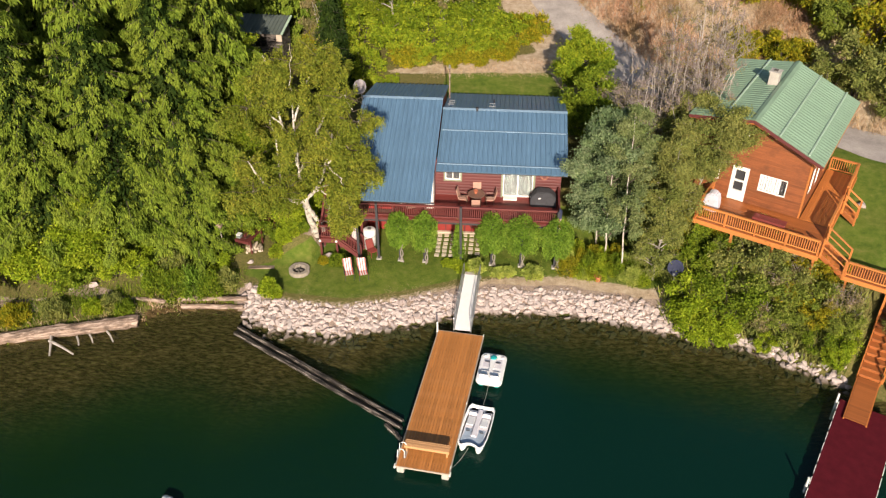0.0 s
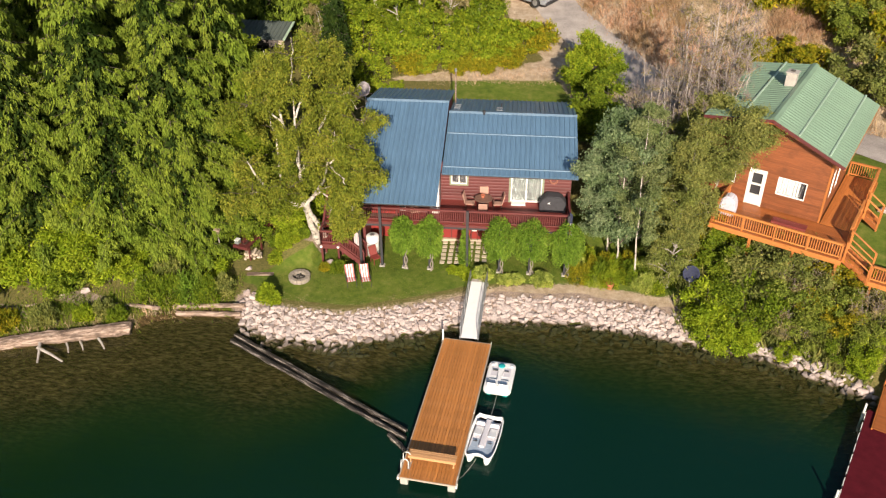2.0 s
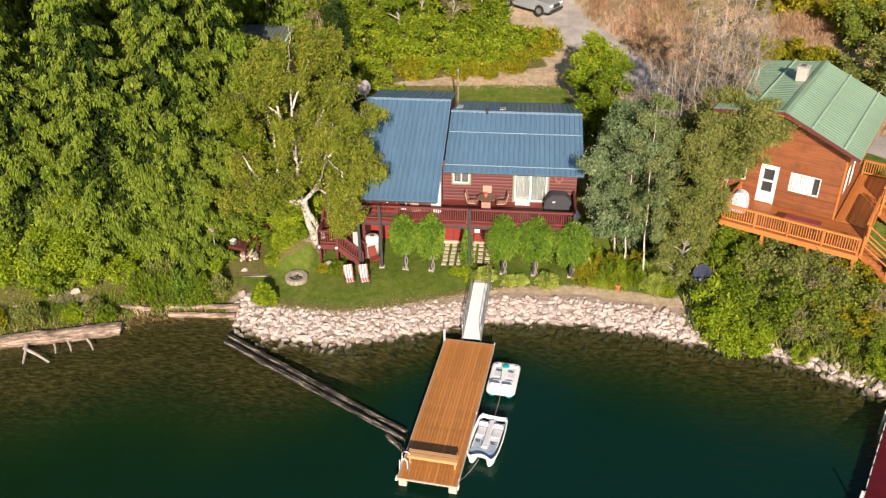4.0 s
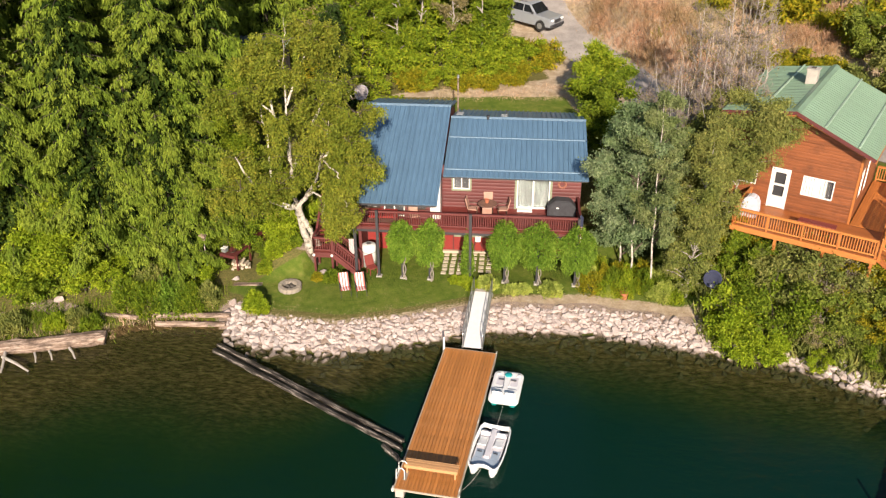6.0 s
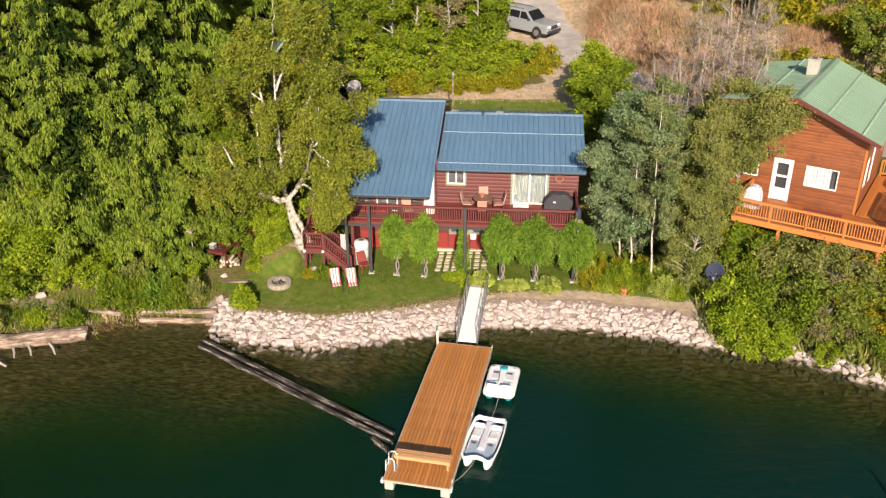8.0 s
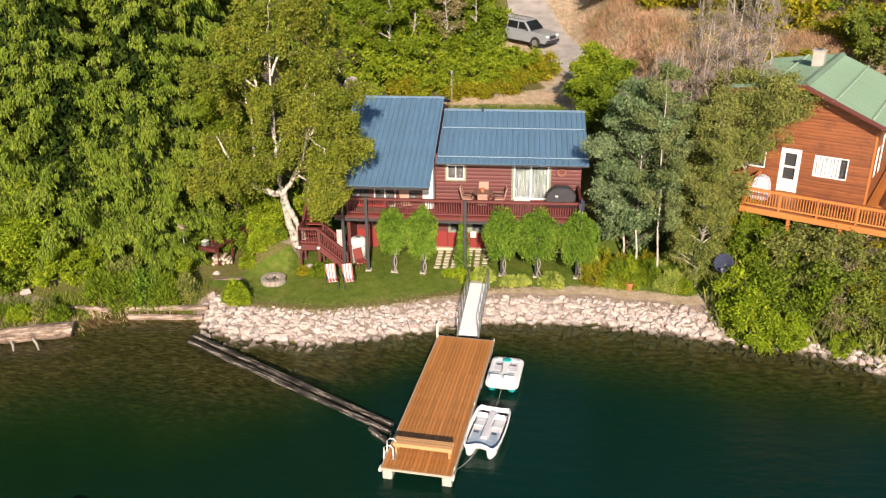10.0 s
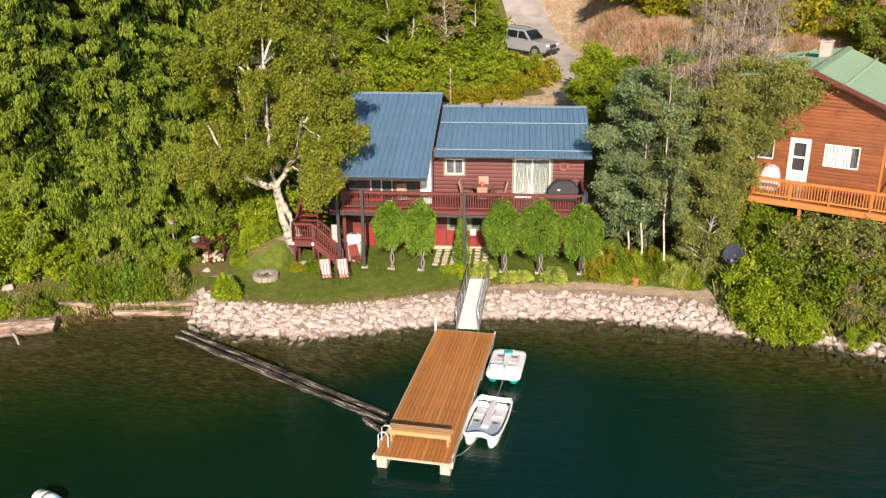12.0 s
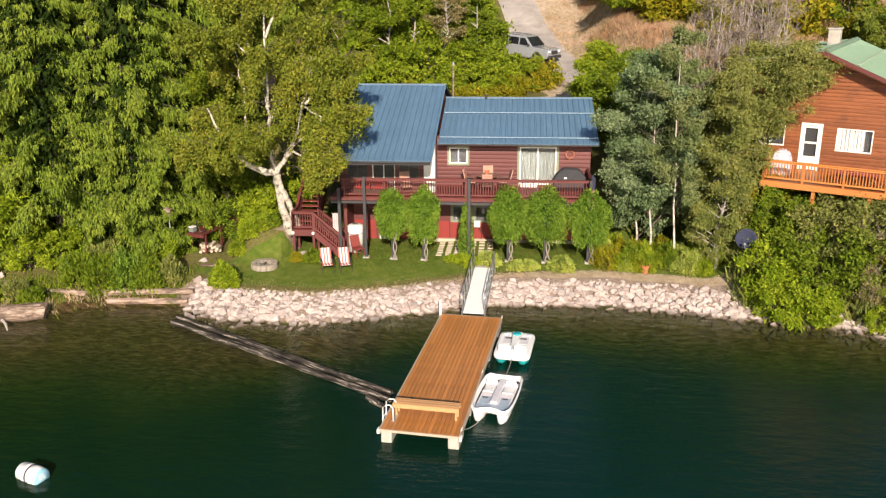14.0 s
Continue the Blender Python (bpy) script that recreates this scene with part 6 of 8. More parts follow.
tagged(ob, kind="stuff")

# ---- on the lawn ----
def ground_at(x, y, turn=0.0):
    return Matrix.Translation((x, y, height(x, y))) @ pose(0, 0, 0, 0, 0, turn)


pit = thing("fire_pit", ground_at(-9.12, 40.4) @ Matrix.Scale(0.92, 4), "round concrete block fire ring with ashes on the lawn", "fire pit")
nb = 14
bm = bmesh.new()
a0, a1 = -math.pi / nb + 0.012, math.pi / nb - 0.012
prism(bm, [(0.43 * math.cos(a0), 0.43 * math.sin(a0)), (0.69 * math.cos(a0), 0.69 * math.sin(a0)), (0.70, 0), (0.69 * math.cos(a1), 0.69 * math.sin(a1)), (0.43 * math.cos(a1), 0.43 * math.sin(a1))], 0, 0.30)
bmesh.ops.bevel(bm, geom=list(bm.edges), offset=0.015, segments=1, affect="EDGES")
MAT["firering"] = plain("smoked_concrete", (0.30, 0.26, 0.215), 0.9, 0, 0.35, 3, 30, 0.6)
blk = part("block", bm, "firering", pit)
for k in range(1, nb):
    reuse("block", blk.data, pit, pose(0, 0, random.uniform(-0.008, 0.008), 0, 0, 360 * k / nb))
bm = bmesh.new()
lathe(bm, [(0.0, 0.06), (0.2, 0.09), (0.42, 0.05)], 18)
part("ashes", bm, "soot", pit, "grey ashes")
for k in range(4):
    a = k * 1.6
    part("charred_log", tubed([(-0.25 * math.cos(a), -0.25 * math.sin(a), 0.12 + 0.03 * k), (0.25 * math.cos(a), 0.25 * math.sin(a), 0.16 + 0.03 * k)], 0.045, 7), "soot", pit)


MAT["towelling"] = plain("pinkish_towelling", (0.58, 0.46, 0.46), 0.95, 0, 0.15, 6, 60, 0.4)
MAT["stripe"] = plain("faded_red_stripe", (0.62, 0.16, 0.12), 0.9, 0, 0.15)


def lounge_chair(m):
    ch = thing("lawn_chair", m, "folding lawn chair with red and white striped fabric", "chair", "striped lawn chairs")
    for nm, ya, za, yb, zb in (("seat", -0.32, 0.40, 0.20, 0.34), ("backrest", 0.204, 0.345, 0.62, 0.98)):
        bm = bmesh.new()
        rows = [[[bm.verts.new((-0.25 + k * 0.5 / 7, y, z + t)) for k in range(8)] for y, z in ((ya, za), (yb, zb))] for t in (0.0, 0.02)]
        for lay in rows:
            for k in range(7):
                bm.faces.new((lay[0][k], lay[0][k + 1], lay[1][k + 1], lay[1][k])).material_index = 1 - k % 2
        for e in (0, 1):
            for k in range(7):
                bm.faces.new((rows[0][e][k], rows[0][e][k + 1], rows[1][e][k + 1], rows[1][e][k])).material_index = 1 - k % 2
        part(nm, bm, ["cloth", "stripe"], ch, "red and white striped sling")
    for x in (-0.27, 0.27):
        part("frame", tubed([(x, -0.36, 0.0), (x, -0.34, 0.40), (x, 0.20, 0.34), (x, 0.64, 1.02)], 0.018, 6), "black", ch)
        part("leg", tubed([(x, 0.48, 0.0), (x, -0.05, 0.37), (x, -0.30, 0.60)], 0.016, 6), "black", ch)
        part("arm", boxed(x - 0.03, x + 0.03, -0.34, 0.36, 0.59, 0.615, bevel=0.008), "black", ch)
    return ch


l1 = lounge_chair(ground_at(-6.0, 40.35, 22))
copy_thing(l1, ground_at(-5.15, 40.45, 21))

# red work table with stacked firewood
TABLE = ground_at(-12.6, 42.8, -14) @ Matrix.Diagonal((0.82, 1.2, 1, 1))
wt = thing("work_table", TABLE, "weathered dark red plank table with firewood beneath", "table")
for k in range(4):
    part("plank", boxed(-0.62 + k * 0.31, -0.33 + k * 0.31, -1.2, 1.5, 0.93, 0.98), "redz", wt)
for x in (-0.55, 0.5):
    for y in (-1.05, 0.0, 1.3):
        part("leg", boxed(x, x + 0.09, y, y + 0.09, -0.05, 0.928), "redz", wt)
part("apron", boxed(-0.62, 0.60, -1.2, -1.15, 0.79, 0.928), "red", wt)
part("back_board", boxed(-0.02, 0.06, -0.9, 1.5, 0.982, 1.22), "redz", wt)
tub = thing("plastic_tub", TABLE @ Matrix.Translation((-0.42, -0.95, 0.982)), "small cream plastic tub on the red table", "box")
part("body", boxed(-0.17, 0.17, -0.13, 0.13, 0, 0.24, bevel=0.02), "curtain", tub)
part("lid", boxed(-0.18, 0.18, -0.14, 0.14, 0.241, 0.27, bevel=0.01), "paint", tub)
bowl = thing("metal_pan", TABLE @ Matrix.Translation((0.1, -0.8, 0.982)), "shallow grey metal pan on the red table", "pan")
bm = bmesh.new()
lathe(bm, [(0.02, 0.0), (0.17, 0.0), (0.22, 0.07), (0.2, 0.07), (0.16, 0.015), (0.02, 0.012)], 16)
part("pan", bm, "bronze", bowl, "", True)
wood = thing("firewood_stack", ground_at(-12.45, 42.1, 6), "pile of split pale firewood under the table", "firewood")
for k in range(16):
    x, z = -0.4 + 0.17 * (k % 6), 0.08 + 0.15 * (k // 6)
    lg = part("split_log", boxed(-0.07, 0.07, -0.28, 0.28, -0.065, 0.065, bevel=0.015), "fascia", wood)
    lg.matrix_basis = pose(x, random.uniform(-0.35, 0.0), z, random.uniform(-8, 8), random.uniform(0, 60), random.uniform(-14, 14))
plank = thing("old_plank", ground_at(-11.6, 40.6, 8), "weathered grey plank lying in the grass", "plank")
part("board", boxed(-0.8, 0.8, -0.14, 0.14, 0.01, 0.08, bevel=0.02), "log", plank)
bh = thing("birdhouse", ground_at(-14.1, 41.18), "small grey birdhouse on a thin pole among the bushes", "birdhouse")
hz = 3.62 - height(-14.1, 41.18)
part("pole", tubed([(0, 0, -0.2), (0, 0, hz - 0.36)], 0.03, 6), "graybark", bh)
part("body", boxed(-0.13, 0.13, -0.12, 0.12, hz - 0.36, hz - 0.06), "log", bh)
bm = bmesh.new()
prism(bm, [(-0.2, hz - 0.07), (0.2, hz - 0.07), (0, hz + 0.1)], -0.17, 0.17, Matrix(((1, 0, 0, 0), (0, 0, 1, 0), (0, 1, 0, 0), (0, 0, 0, 1))))
part("roof", bm, "log", bh)

# tank, hose reel and pavers below the deck
w = HOUSE @ Vector((-4.05, -1.7, 0))
tank = thing("water_tank", ground_at(w.x, w.y), "tall white cylindrical water tank under the deck", "tank")
bm = bmesh.new()
lathe(bm, [(0.02, 0.0), (0.40, 0.0), (0.40, 1.3), (0.38, 1.36), (0.30, 1.40), (0.02, 1.41)], 24)
part("drum", bm, "hull", tank, "", True)
for z in (0.35, 0.95):
    bm = bmesh.new()
    lathe(bm, [(0.402, z), (0.41, z + 0.01), (0.41, z + 0.04), (0.402, z + 0.05)], 24)
    part("hoop", bm, "steel", tank)
part("lid", tubed([(0, 0, 1.405), (0, 0, 1.44)], 0.14, 14), "steel", tank)
cr = thing("folding_chair", ground_at(w.x + 0.35, w.y - 0.95, 40), "dark red folding garden chair under the deck", "chair")
part("seat", boxed(-0.25, 0.25, -0.24, 0.24, 0.40, 0.44), "redboard", cr)
bk = part("backrest", boxed(-0.25, 0.25, -0.015, 0.015, 0, 0.6), "redboard", cr)
bk.matrix_basis = pose(0, 0.26, 0.42, -20, 0, 0)
for x in (-0.22, 0.22):
    for y in (-0.2, 0.22):
        part("leg", boxed(x - 0.02, x + 0.02, y - 0.02, y + 0.02, 0, 0.398), "redboard", cr)
towel = thing("towel", HOUSE @ pose(-4.78, DV + 0.0, 3.25, 0, 0, 8), "pinkish-white towel hanging beside the black post", "towel")
bm = bmesh.new()
fold = [(-0.16 + 0.32 * k / 12, 0.03 * math.sin(k * 1.7)) for k in range(13)]
prism(bm, fold + [(x, y + 0.012) for x, y in fold[::-1]], -0.95, 0.0)
part("cloth", bm, "towelling", towel)
part("line", tubed([(-0.2, 0.005, 0.005), (0.2, 0.005, 0.005)], 0.014, 6), "graybark", towel)
reel = thing("hose_reel", HOUSE @ Matrix.Translation((2.05, 0.18, 0)), "white wall box with a coiled garden hose on the red wall", "hose reel")
part("box", boxed(-0.16, 0.16, -0.06, 0.12, 1.78, 2.12, bevel=0.03), "paint", reel)
part("hose", tubed([(-0.1 + 0.0, -0.02, 1.78), (-0.24, -0.03, 1.5), (-0.2, -0.03, 1.15), (0.0, -0.03, 1.05), (0.22, -0.03, 1.15), (0.26, -0.03, 1.5), (0.1, -0.02, 1.78)], 0.02, 6), "black", reel, "", True)
patio = thing("paver_path", HOUSE, "two grids of square tan pavers set in the grass", "paving", kind="structure")
me = None
for u0, cols, rows in ((0.12, 3, 6), (1.75, 3, 5)):
    for i in range(cols):
        for j in range(rows):
            u, v = u0 + 0.44 * i, 0.05 - 0.45 * j
            p = HOUSE @ Vector((u + 0.17, v - 0.17, 0))
            m = pose(u + random.uniform(-0.02, 0.02), v + random.uniform(-0.02, 0.02), height(p.x, p.y) - 0.01, random.uniform(-1, 1), random.uniform(-1, 1), random.uniform(-3, 3))
            if me is None:
                ob = part("paver", boxed(0, 0.29, -0.29, 0, 0, 0.05, bevel=0.012), "paver", patio)
                ob.matrix_basis = m
                me = ob.data
            else:
                reuse("paver", me, patio, m)
curb = thing("garden_edging", HOUSE, "pale timber edging along the foot of the red wall", "edging")
w0 = HOUSE @ Vector((4, 0.1, 0))
part("board", boxed(-0.2, 7.5, 0.10, 0.28, 0.9, height(w0.x, w0.y) + 0.14, bevel=0.01), "fascia", curb)

MAT["dome"] = plain("weathered_pinkish_grey_dish", (0.30, 0.27, 0.28), 0.8, 0, 0.5, 4, 30, 0.2)
# blue satellite dish on the bank and the pale one on the roof
def dish(m, label, mat, r, up):
    d = thing("satellite_dish", m, label, "dish")
    part("mast", tubed([(0, 0.12, -0.3), (0, 0.12, up)], 0.03, 8), "steel", d)
    bm = bmesh.new()
    lathe(bm, [(0.001, 0.0), (r * 0.4, 0.02), (r * 0.8, 0.09), (r, 0.15), (r * 1.02, 0.16), (r * 1.0, 0.172), (r * 0.8, 0.112), (r * 0.4, 0.042), (0.001, 0.022)], 20)
    p = part("reflector", bm, mat, d, "", True)
    p.matrix_basis = pose(0, 0.05, up, 62, 0, 0)
    part("feed_arm", tubed([(0, 0.0, up - r * 0.8), (0, -0.55, up - r * 0.5), (0, -0.6, up - 0.05)], 0.018, 6), "steel", d)
    part("feed", boxed(-0.05, 0.05, -0.66, -0.56, up - 0.08, up + 0.02), "steel", d)
    return d


dish(ground_at(13.25, 41.0, -15), "dark blue satellite dish on a mast among the bushes", "navy", 0.46, 2.95 - height(13.25, 41.0))
dish(HOUSE @ pose(-5.12, 3.95, 8.35, 0, 0, -20), "pale grey satellite dish fixed at the roof's edge", "dome", 0.46, 1.0)
tp = thing("terracotta_pot", ground_at(9.0, 41.9), "terracotta pot standing among the perennials", "pot")
bm = bmesh.new()
lathe(bm, [(0.02, 0), (0.14, 0), (0.2, 0.32), (0.23, 0.33), (0.23, 0.4), (0.19, 0.4), (0.18, 0.34), (0.02, 0.34)], 16)
part("pot", bm, "terra", tp)
for x, y, s in ((-12.4, 40.9, 0.24), (-10.7, 42.4, 0.16), (-7.75, 41.95, 0.36), (-7.2, 42.0, 0.2), (-11.9, 39.0, 0.3), (-11.4, 38.6, 0.34), (-12.0, 38.4, 0.28), (-10.9, 38.4, 0.25), (24.3, 46.2, 0.42), (-17.9, 38.9, 0.35), (-18.5, 38.7, 0.3), (-21.0, 37.5, 0.35), (-22.2, 37.0, 0.3)):
    b = tagged(reuse("boulder", STONES[int(abs(x * 7)) % 10], None, ground_at(x, y, x * 40) @ Matrix.Translation((0, 0, s * 0.3)) @ Matrix.Scale(s, 4)), "pale grey boulder lying in the grass", "rock", "loose boulders")

# ---- the shed up the slope ----
SHED = Matrix.Translation((-16.95, 58.3, 6.2)) @ pose(0, 0, 0, 0, 0, -1)
shed = thing("shed", SHED, "weathered shed coloured dark for shade, two windows and metal roof", "shed")
holes = [(-1.45, -0.2, 1.55, 2.2), (0.15, 1.3, 1.55, 2.2)]
bm = bmesh.new()
wall_with_holes(bm, -2.4, 2.4, -0.6, 2.75, 0, 0.15, holes)
box(bm, -2.4, -2.25, 0.15, 1.9, -0.6, 2.8)
box(bm, 2.25, 2.4, 0.15, 1.9, -0.6, 2.8)
box(bm, -2.25, 2.25, 1.75, 1.9, -0.6, 3.0)
# weathered boards, darkened in colour for the shade over the shed
MAT["shedwood"] = old_log("shade_dark_boards", (0.030, 0.027, 0.026), (0.085, 0.075, 0.070), (0.19, 0.165, 0.15), 0.5)
part("wall", bm, "shedwood", shed, "weathered board wall, coloured dark for shade")
bm = bmesh.new()
lap_boards(bm, -2.4, 2.4, -0.6, 2.7, -0.004, holes, 0.2)
part("siding", bm, "shedwood", shed)
for h in holes:
    window("window", *h, 0.02, shed, 2, "shedwood")
# weathered grey-green sheets, their colour lowered for the same shade
MAT["oldgreen"] = metal_roof("weathered_shade_dark_metal", (0.105, 0.125, 0.115))
roof_sheets(shed, -2.7, 2.5, -0.45, 2.8, 2.15, 3.25, "oldgreen", 0.9, 3)
part("verge_trim", boxed(2.503, 2.66, -0.47, 2.17, 2.86, 2.93), "paleroof", shed, "pale green roof edge").matrix_basis = Matrix.Translation((0, 0, -0.07)) @ Matrix.Translation((0, -0.45, 2.93)) @ pose(0, 0, 0, 9.8, 0, 0) @ Matrix.Translation((0, 0.45, -2.93))
# sunlight on the wall's right corner, laid on as a pale piece
part("end_panel", boxed(2.0, 2.42, -0.07, -0.045, 2.1, 2.68), "fascia", shed, "pale patch painted for the sunlit wall corner")

# ---- the parked car ----
def car(m):
    c = thing("car", m, "silver sport utility vehicle with dark windows parked on the lane", "car")
    W = 0.93

    def skin(outline, w0, w1, z_mid):
        bm = bmesh.new()
        lo = []
        for s in (-1, 1):
            lo.append([bm.verts.new((x, s * (w0 + (w1 - w0) * max(0.0, (z - z_mid) / (1.75 - z_mid))), z)) for x, z in outline])
        n = len(outline)
        bm.faces.new(lo[0])
        bm.faces.new(lo[1][::-1])
        for k in range(n):
            bm.faces.new((lo[0][k], lo[1][k], lo[1][(k + 1) % n], lo[0][(k + 1) % n]))
        bmesh.ops.recalc_face_normals(bm, faces=bm.faces)
        bmesh.ops.bevel(bm, geom=[e for e in bm.edges if len(e.link_faces) == 2 and e.calc_face_angle(0) > 0.5], offset=0.045, segments=2, affect="EDGES")
        return bm

    def arch(cx):
        return [(cx + 0.42 * math.cos(a), 0.36 + 0.42 * math.sin(a)) for a in np.linspace(0.0, math.pi, 8)]

    lower = [(2.30, 0.36), (2.38, 0.55), (2.36, 0.90), (2.20, 1.02), (1.05, 1.10), (-2.25, 1.08), (-2.36, 0.9), (-2.34, 0.40)]
    lower = lower[:] + [(-1.42 - 0.43, 0.36)] + arch(-1.42)[::-1] + [(-1.42 + 0.43, 0.30), (1.42 - 0.43, 0.30)] + arch(1.42)[::-1] + [(1.42 + 0.43, 0.36)]
    body = part("body", skin(lower, W, W, 5), "silver", c, "silver painted body")
    part("cabin", skin([(1.02, 1.09), (0.36, 1.72), (0.1, 1.78), (-2.02, 1.76), (-2.26, 1.09)], W - 0.03, W - 0.16, 1.09), "silver", c)
    for s in (-1, 1):
        for a, b, a2, b2 in ((0.72, -0.10, 0.30, -0.10), (-0.20, -1.05, -0.20, -1.05), (-1.15, -2.02, -1.15, -1.92)):
            bm = bmesh.new()
            q = [(a, s * (W - 0.055), 1.16), (b, s * (W - 0.055), 1.16), (b2, s * (W - 0.145), 1.64), (a2, s * (W - 0.145), 1.64)]
            v = [bm.verts.new(Vector(p) + Vector((0, s * 0.028, 0))) for p in q] + [bm.verts.new(Vector(p) - Vector((0, s * 0.03, 0))) for p in q]
            for f in ((0, 1, 2, 3), (7, 6, 5, 4), (0, 4, 5, 1), (1, 5, 6, 2), (2, 6, 7, 3), (3, 7, 4, 0)):
                bm.faces.new([v[i] for i in f])
            part("side_window", bm, "tint", c)
        part("mirror", boxed(0.62, 0.80, s * 0.98 - 0.08, s * 0.98 + 0.08, 1.12, 1.28, bevel=0.03), "black", c)
        part("headlight", boxed(2.24, 2.37, s * 0.66 - 0.2, s * 0.66 + 0.2, 0.78, 0.95, bevel=0.03), "hull", c)
        part("tail_light", boxed(-2.38, -2.28, s * 0.76 - 0.1, s * 0.76 + 0.1, 0.8, 1.05, bevel=0.02), "redcloth", c)
        for x in (1.42, -1.42):
            wh = part("wheel", tubed([(x, s * 0.70, 0.36), (x, s * 0.94, 0.36)], 0.36, 18), "rubber", c)
            part("rim", tubed([(x, s * 0.938, 0.36), (x, s * 0.955, 0.36)], 0.22, 12), "steel", wh)
    bm = bmesh.new()
    q = [(1.00, -0.80, 1.14), (1.00, 0.80, 1.14), (0.43, 0.70, 1.69), (0.43, -0.70, 1.69)]
    v = [bm.verts.new(Vector(p) + Vector((0.022, 0, 0.022))) for p in q] + [bm.verts.new(Vector(p) - Vector((0.03, 0, 0.03))) for p in q]
    for f in ((0, 1, 2, 3), (7, 6, 5, 4), (0, 4, 5, 1), (1, 5, 6, 2), (2, 6, 7, 3), (3, 7, 4, 0)):
        bm.faces.new([v[i] for i in f])
    part("windscreen", bm, "tint", c)
    part("grille", boxed(2.345, 2.40, -0.42, 0.42, 0.66, 0.92, bevel=0.01), "black", c)
    part("bumper", boxed(2.28, 2.47, -0.9, 0.9, 0.38, 0.60, bevel=0.05), "black", c)
    for s in (-0.62, 0.62):
        part("roof_rail", tubed([(0.0, s, 1.80), (-1.85, s, 1.80)], 0.02, 6), "black", c)
    return c


car(Matrix.Translation((2.1, 72.6, height(2.1, 72.6) + 0.16)) @ pose(0, 0, 0, 0, 0, -30) @ pose(0, 0, 0, 0, 4, 0) @ Matrix.Scale(1.08, 4))

# ---- trees and bushes ----
RNG = np.random.default_rng(7)


def leaf_blades(c, size, down=0.0, long=1.6, spread=1.0, out=None, rng=RNG):
    """Leaf blades at the points c, one tapering face each. down: how far they hang; long: length over width."""
    n = len(c)
    d = rng.normal(size=(n, 3)) * spread
    if out is not None:
        d += out
    d[:, 2] -= down
    d /= np.linalg.norm(d, axis=1)[:, None] + 1e-9
    e = rng.normal(size=(n, 3))
    s = np.cross(d, e)
    s /= np.linalg.norm(s, axis=1)[:, None] + 1e-9
    L = size * rng.uniform(0.6, 1.4, (n, 1))
    w = L / long
    return np.stack([c + s * w * 0.5, c + d * L, c - s * w * 0.5], 1)


def arc(a, b, sag, n=6):
    a, b = Vector(a), Vector(b)
    return [a.lerp(b, k / (n - 1)) + Vector((0, 0, sag * 4 * (k / (n - 1)) * (1 - k / (n - 1)))) for k in range(n)]


